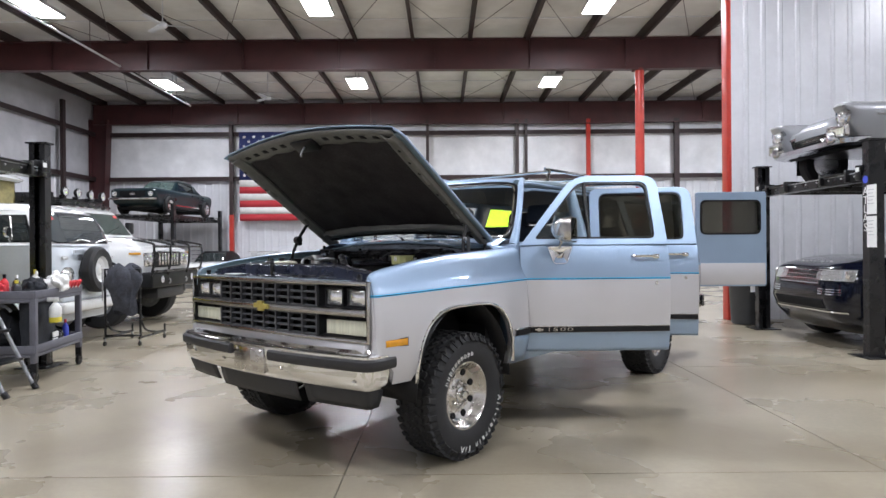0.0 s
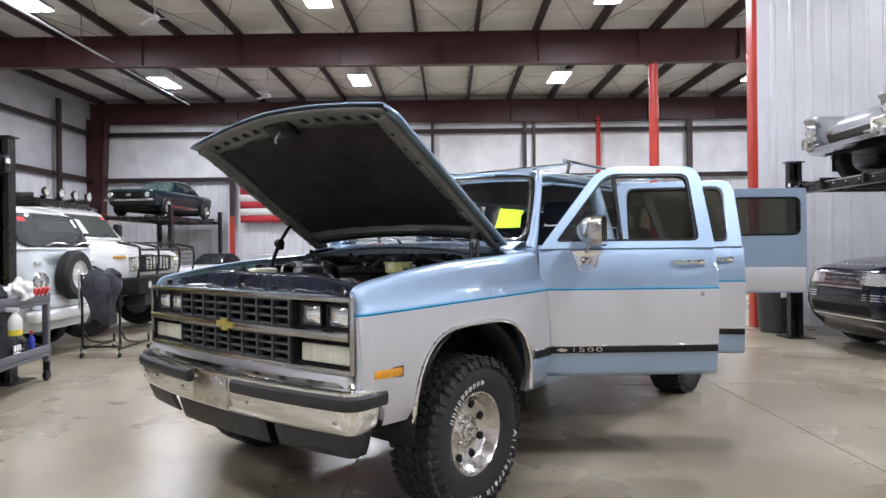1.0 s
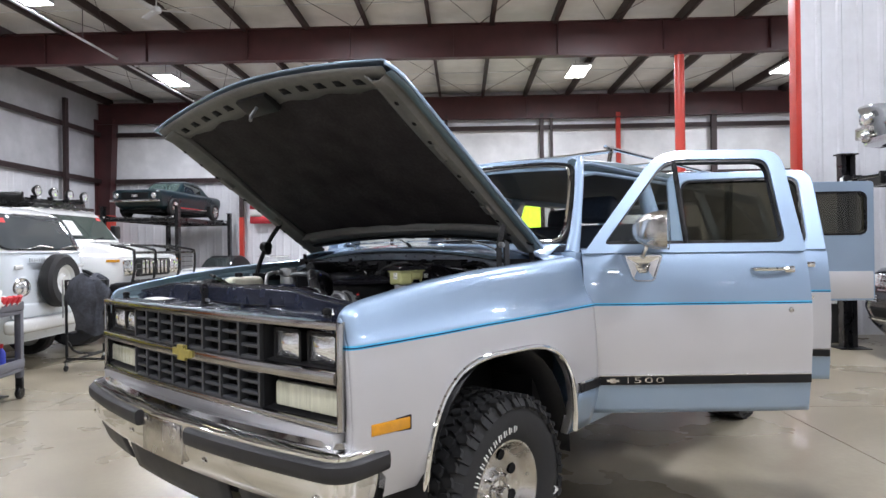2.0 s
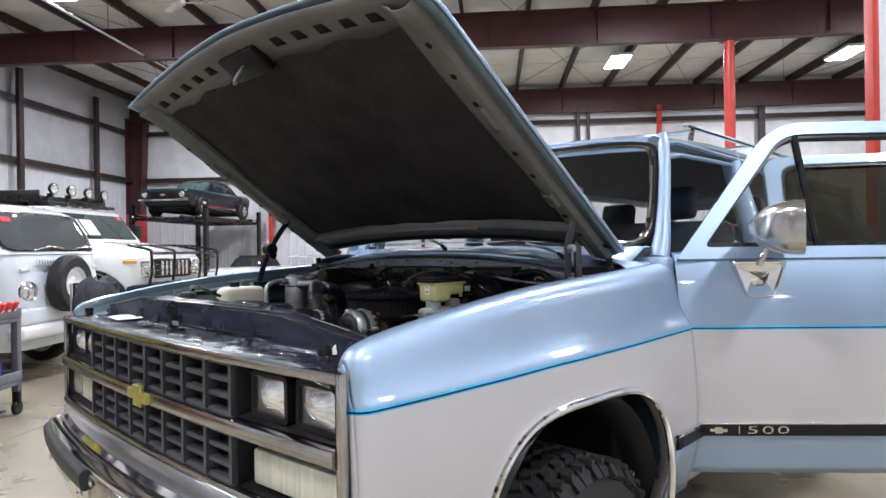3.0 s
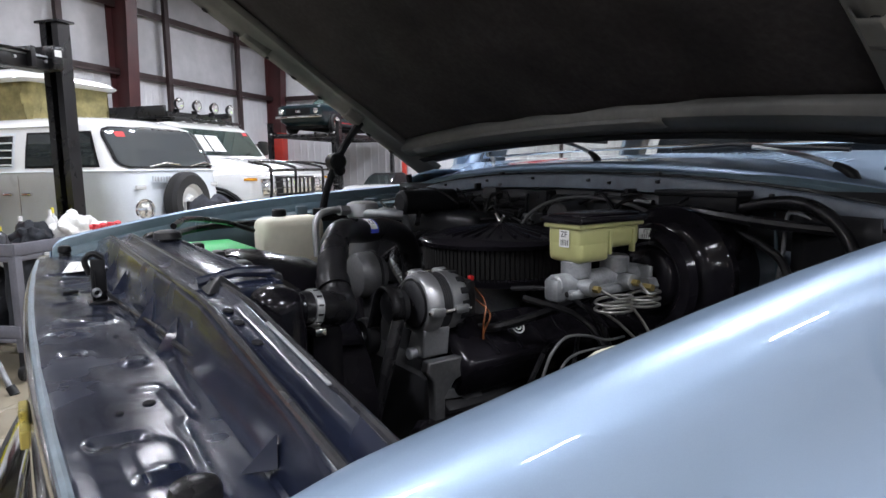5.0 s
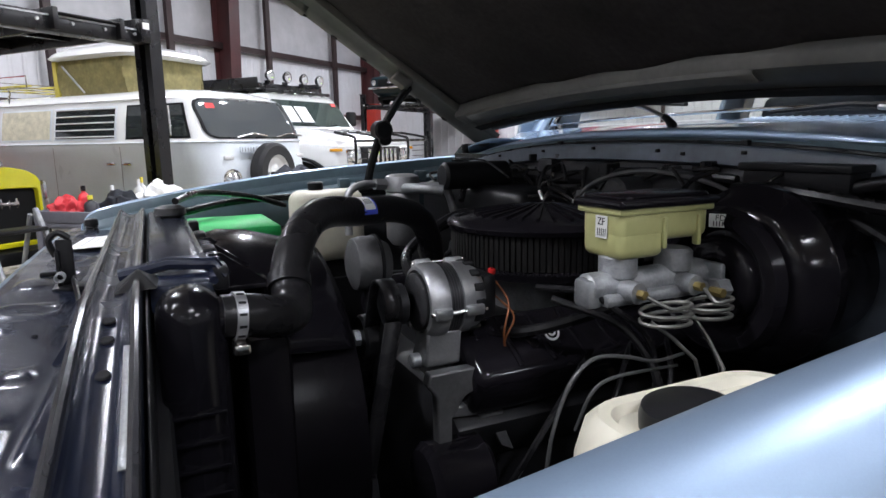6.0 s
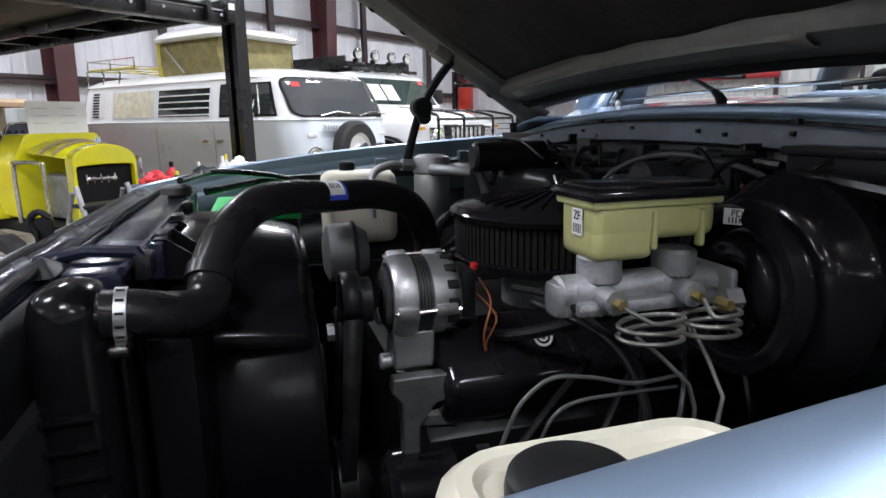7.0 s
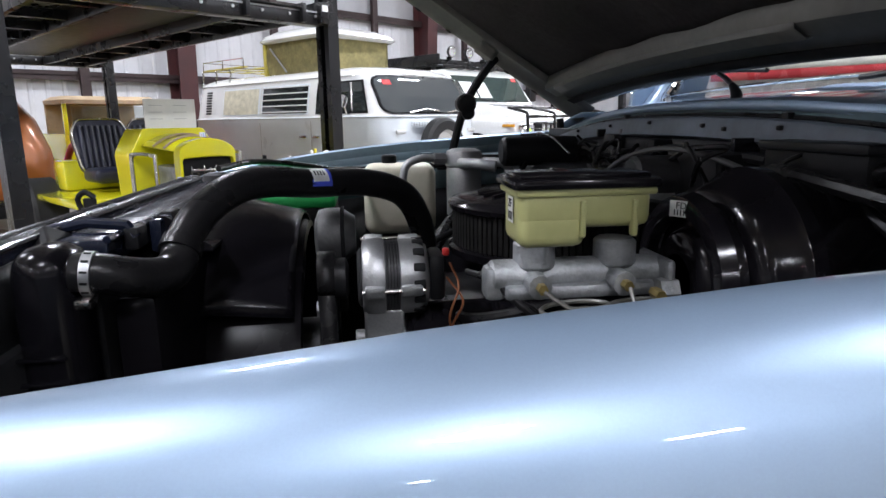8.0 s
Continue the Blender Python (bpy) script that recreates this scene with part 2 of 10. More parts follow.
def curve(pts, steps=6):
    """Catmull-Rom through pts."""
    p = [Vector(q) for q in pts]
    p = [2 * p[0] - p[1]] + p + [2 * p[-1] - p[-2]]
    out = []
    for i in range(1, len(p) - 2):
        for k in range(steps):
            t = k / steps
            a, b, c, d = p[i - 1], p[i], p[i + 1], p[i + 2]
            out.append(0.5 * (2 * b + (c - a) * t + (2 * a - 5 * b + 4 * c - d) * t * t + (3 * b - a - 3 * c + d) * t ** 3))
    out.append(p[-2])
    return out


def cyl(p0, p1, r, seg=20, r1=None, bev=0.0):
    bm = bmesh.new()
    p0, p1 = Vector(p0), Vector(p1)
    r1 = r if r1 is None else r1
    if bev:
        d = (p1 - p0).normalized()
        add_tube(bm, [p0, p0 + d * 1e-4, p0 + d * bev, p1 - d * bev, p1 - d * 1e-4, p1], [r - bev, r - bev * 0.999, r, r1, r1 - bev * 0.999, r1 - bev], seg)
    else:
        add_tube(bm, [p0, p1], [r, r1], seg)
    return bm


def lathe(profile, seg=32, m=None, closed=False):
    """Turns (radius, height) pairs about the local z axis."""
    bm = bmesh.new()
    add_lathe(bm, profile, seg, m, closed)
    return bm


def add_lathe(bm, profile, seg=32, m=None, closed=False, mi=0):
    rings = []
    for r, z in profile:
        if r < 1e-6:
            p = Vector((0, 0, z))
            rings.append([bm.verts.new(m @ p if m is not None else p)])
            continue
        ring = []
        for k in range(seg):
            a = 2 * math.pi * k / seg
            p = Vector((r * math.cos(a), r * math.sin(a), z))
            ring.append(bm.verts.new(m @ p if m is not None else p))
        rings.append(ring)
    pairs = list(zip(rings, rings[1:])) + ([(rings[-1], rings[0])] if closed else [])
    for a, b in pairs:
        for k in range(seg):
            q = [a[k % len(a)], a[(k + 1) % len(a)], b[(k + 1) % len(b)], b[k % len(b)]]
            q = [v for i, v in enumerate(q) if v not in q[:i]]
            if len(q) > 2:
                bm.faces.new(q).material_index = mi
    bmesh.ops.recalc_face_normals(bm, faces=bm.faces[:])


def grid(rows, mi=None, closed=False):
    """A sheet through rows of points; mi(i) gives the material of the band after row i."""
    bm = bmesh.new()
    add_grid(bm, rows, mi, closed)
    return bm


def add_grid(bm, rows, mi=None, closed=False):
    vs = [[bm.verts.new(Vector(p)) for p in row] for row in rows]
    for i in range(len(vs) - 1):
        a, b = vs[i], vs[i + 1]
        for k in range(len(a) - (0 if closed else 1)):
            k2 = (k + 1) % len(a)
            f = bm.faces.new((a[k], a[k2], b[k2], b[k]))
            if mi:
                f.material_index = mi(i)
    return vs


def add_prism(bm, outline, m, depth, mi=0):
    """A flat outline (x, y) pushed to depth along z, laid by m."""
    lo = [bm.verts.new(m @ Vector((x, y, 0))) for x, y in outline]
    hi = [bm.verts.new(m @ Vector((x, y, depth))) for x, y in outline]
    n = len(lo)
    bm.faces.new(lo[::-1]).material_index = mi
    bm.faces.new(hi).material_index = mi
    for k in range(n):
        bm.faces.new((lo[k], lo[(k + 1) % n], hi[(k + 1) % n], hi[k])).material_index = mi
    bmesh.ops.recalc_face_normals(bm, faces=bm.faces[:])


def prism(outline, m, depth):
    bm = bmesh.new()
    add_prism(bm, outline, m, depth)
    return bm


def ring_plate(outer, inner, m, depth):
    """A plate with an opening: two outlines of as many points."""
    bm = bmesh.new()
    lv = []
    for z in (0, depth):
        lv.append(([bm.verts.new(m @ Vector((x, y, z))) for x, y in outer], [bm.verts.new(m @ Vector((x, y, z))) for x, y in inner]))
    n = len(outer)
    for k in range(n):
        j = (k + 1) % n
        for o, i in lv:
            bm.faces.new((o[k], o[j], i[j], i[k]))
        bm.faces.new((lv[0][0][k], lv[0][0][j], lv[1][0][j], lv[1][0][k]))
        bm.faces.new((lv[0][1][k], lv[0][1][j], lv[1][1][j], lv[1][1][k]))
    bmesh.ops.recalc_face_normals(bm, faces=bm.faces[:])
    return bm


def rrect(x0, x1, y0, y1, r, seg=5):
    """A rectangle with round corners, counter-clockwise; r may be four radii."""
    rs = r if isinstance(r, (list, tuple)) else [r] * 4
    out = []
    for (cx, cy, a0), q in zip(((x1, y1, 0), (x0, y1, 90), (x0, y0, 180), (x1, y0, 270)), rs):
        sx = -1 if a0 in (0, 270) else 1
        sy = -1 if a0 in (0, 90) else 1
        for k in range(seg + 1):
            a = radians(a0 + 90 * k / seg)
            out.append((cx + sx * q + q * math.cos(a), cy + sy * q + q * math.sin(a)))
    return out


def rpoly(pts, r, seg=4):
    """A polygon with each corner rounded by r."""
    out = []
    n = len(pts)
    for i in range(n):
        p, a, b = Vector(pts[i]), Vector(pts[i - 1]), Vector(pts[(i + 1) % n])
        q = r[i] if isinstance(r, (list, tuple)) else r
        da, db = (a - p), (b - p)
        q1 = min(q, da.length * 0.45, db.length * 0.45)
        s, e = p + da.normalized() * q1, p + db.normalized() * q1
        for k in range(seg + 1):
            t = k / seg
            out.append(tuple((1 - t) ** 2 * s + 2 * t * (1 - t) * p + t * t * e))
    return out


def lerp(x, xs, ys):
    return float(np.interp(x, xs, ys))


def words(text, size, m, material, parent, depth=0.0015, name="lettering", squeeze=1.0):
    """Built-in font turned into a mesh, centred on m's origin, reading along m's x."""
    cu = bpy.data.curves.new(name, "FONT")
    cu.body, cu.size, cu.extrude, cu.align_x, cu.align_y = text, size, depth, "CENTER", "CENTER"
    cu.resolution_u = 3
    tmp = bpy.data.objects.new(name, cu)
    me = bpy.data.meshes.new_from_object(tmp)
    bpy.data.objects.remove(tmp)
    me.materials.append(material)
    ob = new(name, me)
    if parent:
        ob.parent = parent
    ob.matrix_basis = m @ Matrix.Diagonal((squeeze, 1, 1, 1))
    return ob


def axes(o, x, y):
    """A pose at o whose local x and y lie along the given directions."""
    x = Vector(x).normalized()
    z = x.cross(Vector(y)).normalized()
    y = z.cross(x)
    return Matrix(((x.x, y.x, z.x, o[0]), (x.y, y.y, z.y, o[1]), (x.z, y.z, z.z, o[2]), (0, 0, 0, 1)))


# ---- the hall ----
XW, XE, YS, YN, ZC = -14.3, 16.0, -20.0, 25.6, 7.42
PX, PY = 5.02, 10.95


def structure(name, bm, material, label, category, parent=None, **kw):
    return tagged(part(name, bm, material, parent, **kw), label, category, kind="structure")


def i_beam(bm, p0, p1, web0, web1, flange=0.22, t=0.02, side=(0, 0, 1)):
    """A tapered steel I section from p0 to p1; the web hangs along side."""
    p0, p1, s = Vector(p0), Vector(p1), Vector(side)
    d = (p1 - p0).normalized()
    w = d.cross(s).normalized()
    for (lo0, hi0), (lo1, hi1), half in (((-web0, -web0 + t), (-web1, -web1 + t), flange / 2), ((-t, 0), (-t, 0), flange / 2), ((-web0 + t, -t), (-web1 + t, -t), t / 2)):
        vs = []
        for p, lo, hi in ((p0, lo0, hi0), (p1, lo1, hi1)):
            vs.append([bm.verts.new(p + w * sx * half + s * z) for sx, z in ((-1, lo), (1, lo), (1, hi), (-1, hi))])
        a, b = vs
        for k in range(4):
            bm.faces.new((a[k], a[(k + 1) % 4], b[(k + 1) % 4], b[k]))
        bm.faces.new(a[::-1])
        bm.faces.new(b)
    bmesh.ops.recalc_face_normals(bm, faces=bm.faces[:])


def ribbed(x0, x1, z0, z1, pitch=0.305, rib=0.014, m=None):
    """Corrugated steel sheet along x, standing, ribs towards -y."""
    bm = bmesh.new()
    xs, x = [], x0
    while x < x1:
        for dx, d in ((0, 0), (pitch * 0.62, 0), (pitch * 0.70, -rib), (pitch * 0.86, -rib), (pitch * 0.94, 0)):
            if x + dx < x1:
                xs.append((x + dx, d))
        x += pitch
    xs.append((x1, 0))
    rows = [[(m @ Vector((x, d, z)) if m is not None else (x, d, z)) for x, d in xs] for z in (z0, z1)]
    add_grid(bm, rows)
    return bm


floor = structure("floor", boxm(XW, XE, YS, YN, -0.30, -0.012), M_JOINT, "polished beige concrete slab floor with sawn joints", "floor", smooth=False)
wall_north = structure("wall_north", boxm(XW - 0.2, XE + 0.2, YN, YN + 0.2, 0, ZC + 0.1), M_WALL, "far end wall of white vinyl-faced insulation", "wall", smooth=False)
wall_west = structure("wall_west", boxm(XW - 0.2, XW, YS - 0.2, YN, 0, ZC + 0.1), M_WALLSHADE, "long side wall of white vinyl-faced insulation", "wall", smooth=False)
wall_east = structure("wall_east", boxm(XE, XE + 0.2, YS - 0.2, YN, 0, ZC + 0.1), M_WALL, "long side wall of white insulation", "wall", smooth=False)
wall_south = structure("wall_south", boxm(XW - 0.2, XE + 0.2, YS - 0.2, YS, 0, ZC + 0.1), M_WALL, "end wall of white insulation", "wall", smooth=False)
ceiling = structure("ceiling", boxm(XW - 0.2, XE + 0.2, YS - 0.2, YN + 0.2, ZC, ZC + 0.15), M_CEIL, "white insulated metal roof seen from below", "ceiling", smooth=False)

# liner sheets low on the walls
structure("liner_north", ribbed(XW, XE, 0, 4.05, m=pose(0, YN - 0.004, 0)), M_PANEL, "ribbed white steel liner on the lower end wall", "wall panel", smooth=False)
structure("liner_west", ribbed(YS, YN, 0, 4.05, m=pose(XW + 0.004, 0, 0, 0, 0, 90)), M_PANEL, "ribbed white steel liner on the lower side wall", "wall panel", smooth=False)

# partition of ribbed white sheet by the lift
structure("wall_partition", boxm(PX + 0.10, XE, PY, PY + 0.15, 0, ZC), M_WALL, "partition wall core", "wall", smooth=False)
structure("partition_sheet", ribbed(PX + 0.10, XE, 0, ZC, m=pose(0, PY - 0.004, 0)), M_PANEL, "tall ribbed white steel partition wall", "wall panel", smooth=False)
structure("trim_partition", boxm(PX + 0.055, PX + 0.20, PY - 0.045, PY - 0.034, 0, ZC - 0.01), M_PANEL, "white steel corner trim of the partition", "trim", smooth=False)
structure("column_partition", boxm(PX - 0.03, PX + 0.052, PY - 0.06, PY + 0.14, 0, ZC - 0.01, 0.006), M_RED, "bright red steel column at the partition's end", "column")

# frames: rafters and wall columns
for i, y in enumerate((-12.8, -5.2, 2.4, 10.0, 17.6, 25.3)):
    bm = bmesh.new()
    i_beam(bm, (XW + 0.1, y, 7.20), (5.3, y, 7.20), 0.80, 0.90)
    raf = structure("rafter_%d" % (i + 1), bm, M_STEEL, "deep red-oxide steel rafter spanning the hall", "beam", smooth=False)
    bm = bmesh.new()
    i_beam(bm, (5.3, y, 7.20), (XE - 0.05, y, 7.20), 0.90, 0.80)
    part("rafter_half", bm, M_STEEL, raf, smooth=False)
    for x in np.arange(-11, 16, 2.7):
        part("stiffener", boxm(x - 0.01, x + 0.01, y - 0.10, y + 0.10, 6.42, 7.18), M_STEEL, raf, smooth=False)
    bm = bmesh.new()
    for x0, x1, h in ((0.02, 0.045, 0.20), (None, None, 0.20), (0.045, None, 0.012)):
        lo, hi = [], []
        for z, d, out in ((0.0, 0.46, lo), (6.6, 0.74, hi)):
            xa = XW + (d if x0 is None else x0)
            xb = XW + (d + 0.025 if x0 is None else (d if x1 is None else x1))
            out += [bm.verts.new((x, yy, z)) for x, yy in ((xa, y - h), (xb, y - h), (xb, y + h), (xa, y + h))]
        bm.faces.new(lo[::-1])
        bm.faces.new(hi)
        for k in range(4):
            bm.faces.new((lo[k], lo[(k + 1) % 4], hi[(k + 1) % 4], hi[k]))
    bmesh.ops.recalc_face_normals(bm, faces=bm.faces[:])
    structure("column_west_%d" % (i + 1), bm, M_STEEL, "red-oxide tapered steel wall column", "column", smooth=False)
    if y > 20:
        structure("column_foot_%d" % (i + 1), boxm(XW + 0.02, XW + 0.64, y - 0.206, y + 0.206, 0, 2.85, 0.004), M_RED, "bright red painted foot of a wall column", "column")

bm = bmesh.new()
for x in np.arange(XW + 0.5, XE, 1.62):
    add_box(bm, x - 0.012, x + 0.012, YS, YN, 7.155, ZC)
    add_box(bm, x - 0.012, x + 0.085, YS, YN, 7.150, 7.165)
structure("purlins", bm, M_DARKSTEEL, "dark steel roof purlins under white insulation", "purlin", smooth=False)
bm = bmesh.new()
for y in np.arange(YS + 0.9, YN, 1.55):
    add_box(bm, XW, XE, y - 0.015, y + 0.015, ZC - 0.03, ZC - 0.002)
structure("ceiling_seams", bm, M_WALL, "taped seams of the ceiling insulation", "seam", smooth=False)
bm = bmesh.new()
for x0 in np.arange(-12.5, 14, 3.24):
    for y0, y1 in ((10.2, 17.4), (17.8, 25.0)):
        add_tube(bm, [(x0, y0, 7.14), (x0 + 3.24, y1, 7.14)], 0.008, 5)
        add_tube(bm, [(x0 + 3.24, y0, 7.12), (x0, y1, 7.12)], 0.008, 5)
structure("roof_bracing", bm, M_DARKSTEEL, "thin steel cross bracing rods under the roof", "bracing", smooth=False)

# girts and posts on the walls
bm = bmesh.new()
for z in (4.18, 6.0):
    add_box(bm, XW + 0.3, XE, YN - 0.20, YN - 0.005, z - 0.01, z + 0.01)
    add_box(bm, XW + 0.3, XE, YN - 0.20, YN - 0.185, z - 0.09, z + 0.09)
structure("girts_north", bm, M_DARKSTEEL, "dark red-brown steel girts on the end wall", "girt", smooth=False)
bm = bmesh.new()
for z in (2.3, 4.18, 6.0):
    add_box(bm, XW + 0.005, XW + 0.20, YS, YN - 0.3, z - 0.01, z + 0.01)
    add_box(bm, XW + 0.185, XW + 0.20, YS, YN - 0.3, z - 0.09, z + 0.09)
structure("girts_west", bm, M_DARKSTEEL, "dark red-brown steel girts on the side wall", "girt", smooth=False)
for i, (x, w, top, foot) in enumerate(((-8.6, 0.15, 6.5, M_RED), (-2.75, 0.12, 6.5, None), (-0.6, 0.12, 6.5, None), (3.05, 0.14, 6.5, None), (3.42, 0.10, 6.5, None), (9.55, 0.2, 6.5, None), (5.95, 0.16, 6.5, "red"))):
    m0 = M_RED if foot == "red" else M_DARKSTEEL
    structure("wall_post_%d" % (i + 1), boxm(x - w / 2, x + w / 2, YN - 0.34, YN - 0.205, 0, top), m0, "steel post standing against the end wall", "post", smooth=False)
    if foot is M_RED:
        structure("wall_post_foot_%d" % (i + 1), boxm(x - w / 2 - 0.004, x + w / 2 + 0.004, YN - 0.345, YN - 0.204, 0, 2.7), M_RED, "bright red lower half of a wall post", "post", smooth=False)
for i, y in enumerate((23.0, 19.45, 15.65, 12.4, 8.0, 5.0)):
    structure("side_post_%d" % (i + 1), boxm(XW + 0.205, XW + 0.32, y - 0.09, y + 0.09, 0, 6.9), M_DARKSTEEL, "dark steel strut on the side wall", "post", smooth=False)
col = structure("column_red_pipe", cyl((5.6, 17.6, 0), (5.6, 17.6, 6.32), 0.125, 24), M_RED, "bright red round steel column carrying the rafter", "column")
part("cap_plate", boxm(5.42, 5.78, 17.45, 17.75, 6.27, 6.298), M_STEEL, col, smooth=False)

# window with daylight and green outside, in the end wall
win = structure("window_1", ring_plate(rrect(1.55, 3.05, 1.75, 3.25, 0.01, 1), rrect(1.61, 2.99, 1.81, 3.19, 0.01, 1), axes((0, YN - 0.06, 0), (1, 0, 0), (0, 0, 1)), 0.03), M_PANEL, "white framed window with green leaves outside", "window", smooth=False)
M_OUT = mat("sunlit_leaves", (0.32, 0.55, 0.03), 0.8, var=0.7, scale=9, emit=3.2)
structure("backdrop_green", boxm(1.61, 2.99, YN - 0.058, YN - 0.05, 1.81, 3.19), M_OUT, "sunlit green leaves beyond the window", "backdrop", smooth=False)

# lamps: long high-bay fixtures
def high_bay(x, y):
    t = empty("high_bay_light", pose(x, y, 6.95))
    part("housing", boxm(-0.31, 0.31, -0.67, 0.67, 0.0, 0.09, 0.015), M_PANEL, t)
    part("diffuser", boxm(-0.29, 0.29, -0.65, 0.65, -0.012, -0.001, 0.004), M_LIGHT, t)
    for yy in (-0.4, 0.4):
        part("hanger", cyl((0, yy, 0.085), (0, yy, 0.472), 0.006, 6), M_DARKSTEEL, t)
    tagged(t, "white linear high-bay lamp switched on, hung from the roof", "ceiling light", "high-bay lamps")
    la = bpy.data.lights.new("high_bay_lamp", "AREA")
    la.shape, la.size, la.size_y, la.energy, la.color = "RECTANGLE", 0.58, 1.3, LAMP_POWER, (0.885, 0.918, 1.04)
    lo = new("high_bay_lamp", la)
    lo.matrix_basis = pose(x, y, 6.93)


for y in (21.3, 14.4, 7.5, 0.6, -6.3, -13.2):
    for x in (-9.4, -2.9, 3.7, 10.3):
        high_bay(x, y)


# ---- the blue and silver truck: x forward from the front axle, y to its left, z up ----
truck = tagged(empty("suv_truck", pose(-0.65, 4.464, 0, 0, 0, -129.0)), "light blue and silver four-door truck with hood and doors open", "truck")
AX = -0.06
US = [0.695, 0.692, 0.687, 0.680, 0.670, 0.657] + [0.640 - 0.021 * i for i in range(65)]


def top_z(u):
    return lerp(u, [-0.72, -0.45, -0.2, 0.0, 0.15, 0.3, 0.42, 0.58, 0.63, 0.657, 0.672, 0.684, 0.692, 0.695], [1.318, 1.303, 1.289, 1.277, 1.264, 1.247, 1.230, 1.203, 1.193, 1.186, 1.180, 1.171, 1.160, 1.148])


def half_w(u):
    return lerp(u, [-0.72, -0.3, 0.0, 0.3, 0.5, 0.62, 0.657, 0.672, 0.684, 0.692, 0.695], [1.022, 1.016, 1.002, 0.978, 0.954, 0.937, 0.931, 0.926, 0.919, 0.911, 0.902])


def in_w(u):
    return lerp(u, [-0.72, 0.0, 0.3, 0.42, 0.60, 0.66, 0.695], [0.892, 0.876, 0.872, 0.868, 0.858, 0.862, 0.864])


def stripe_z(u):
    return lerp(u, [-0.72, 0.1, 0.69], [1.09, 1.075, 1.055])


ARC_C, ARC_R = -0.047, 0.463


def arch_z(u, c=ARC_C, r=ARC_R, z0=0.46, zt=0.957):
    s = abs(u - c) / r
    return z0 + (zt - z0) * (1 - s ** 3.4) ** 0.37 if s < 1 else z0


def fender_rows(sign):
    rows = []
    spec = []
    for u in US:
        t, h, i, zs = top_z(u), half_w(u), in_w(u), stripe_z(u)
        zb = arch_z(u) if abs(u - ARC_C) < ARC_R else (0.56 if u > 0 else 0.52)
        w = h - i
        col = [(i - 0.012, t - 0.10), (i - 0.010, t - 0.02), (i - 0.002, t - 0.004), (i + 0.010, t + 0.001), (i + 0.14 * w + 0.008, t - 0.001), (i + 0.26 * w + 0.009, t - 0.007), (i + 0.36 * w + 0.010, t - 0.017), (i + 0.44 * w + 0.010, t - 0.031)]
        # steep, slightly hollow flank that flares out to the pinstripe towards the rear
        v0, v1, z0, z1 = i + 0.44 * w + 0.010, h + 0.003, t - 0.031, zs + 0.0075
        hollow = 0.007 + 0.020 * min(1.0, max(0.0, (0.60 - u) / 0.7))
        for q in (0.16, 0.34, 0.52, 0.68, 0.80, 0.91):
            col.append((v0 + (v1 - v0) * q - hollow * 3.2 * q ** 1.6 * (1 - q) + 0.006 * (1 - q) * q, z0 + (z1 - z0) * q))
        col += [(h + 0.003, zs + 0.0075), (h + 0.003, zs + 0.0015), (h + 0.003, zs - 0.0030), (h + 0.003, zs - 0.0065)]
        for k in range(1, 9):
            q = k / 8
            z = zs - 0.0065 + (zb - zs + 0.0065) * q
            col.append((h + 0.003 + 0.016 * math.sin(math.pi * min(1, (zs - z) / 0.55)) - 0.05 * max(0, (0.75 - z) / 0.25) ** 2 * (0 if zb > 0.6 else 1), z))
        col.append((col[-1][0] - 0.035, zb + 0.004))
        spec.append([(u, sign * v, z) for v, z in col])
    return [list(r) for r in zip(*spec)]


def fender(name, sign):
    bands = [4] * 2 + [0] * 12 + [2, 3, 2] + [1] * 12
    bm = grid(fender_rows(sign), lambda i: bands[i] if i < len(bands) else 1)
    bmesh.ops.recalc_face_normals(bm, faces=bm.faces[:])
    f = part(name, bm, [M_BLUE, M_SILVER, M_STRIPE, M_STRIPE2, M_BLUEIN], truck, solid=0.004)
    front = [r[0] for r in fender_rows(sign)]
    roll = []
    for u, v, z in front[3:-1]:
        dv, dz = 0.80 - abs(v), min(0.0, 1.06 - z)
        n = math.hypot(dv, dz)
        roll.append([(u + du, v + sign * d * dv / n, z + d * dz / n) for du, d in ((0, 0), (0.002, 0.004), (0.003, 0.010), (0.003, 0.026))])
    part("fender_nose", grid(roll, lambda i: bands[i + 3]), [M_BLUE, M_SILVER, M_STRIPE, M_STRIPE2], f, solid=0.003)
    arc = [(u, sign * (half_w(u) + 0.006 + 0.014 * math.sin(math.pi * min(1, (stripe_z(u) - arch_z(u)) / 0.55))), arch_z(u) + 0.006) for u in [ARC_C + (ARC_R - 0.001) * math.cos(math.pi * k / 47) for k in range(48)]]
    part("arch_trim", tube(arc, 0.011, 8), M_CHROME, f, "chrome wheel-arch moulding")
    return f


fl = fender("front_fender", 1)
fr = fender("front_fender", -1)
# amber side marker with chrome bezel
mk = axes((0.565, 0.955, 0.795), (-1, 0.16, 0.0), (0, 0.0, 1))
mk0 = part("side_marker", boxm(-0.085, 0.085, -0.026, 0.026, -0.004, 0.008, 0.004, m=mk), M_SATIN, fl, "black bezel")
part("marker_lens", boxm(-0.076, 0.076, -0.019, 0.019, 0.006, 0.012, 0.004, m=mk), M_AMBER, mk0, "amber lens")

# lower edge of the fenders behind the wheels: blue sill and black moulding
def fender_v(u, z):
    return half_w(u) + 0.003 + 0.016 * math.sin(math.pi * min(1, (stripe_z(u) - z) / 0.55)) - 0.05 * max(0, (0.75 - z) / 0.25) ** 2


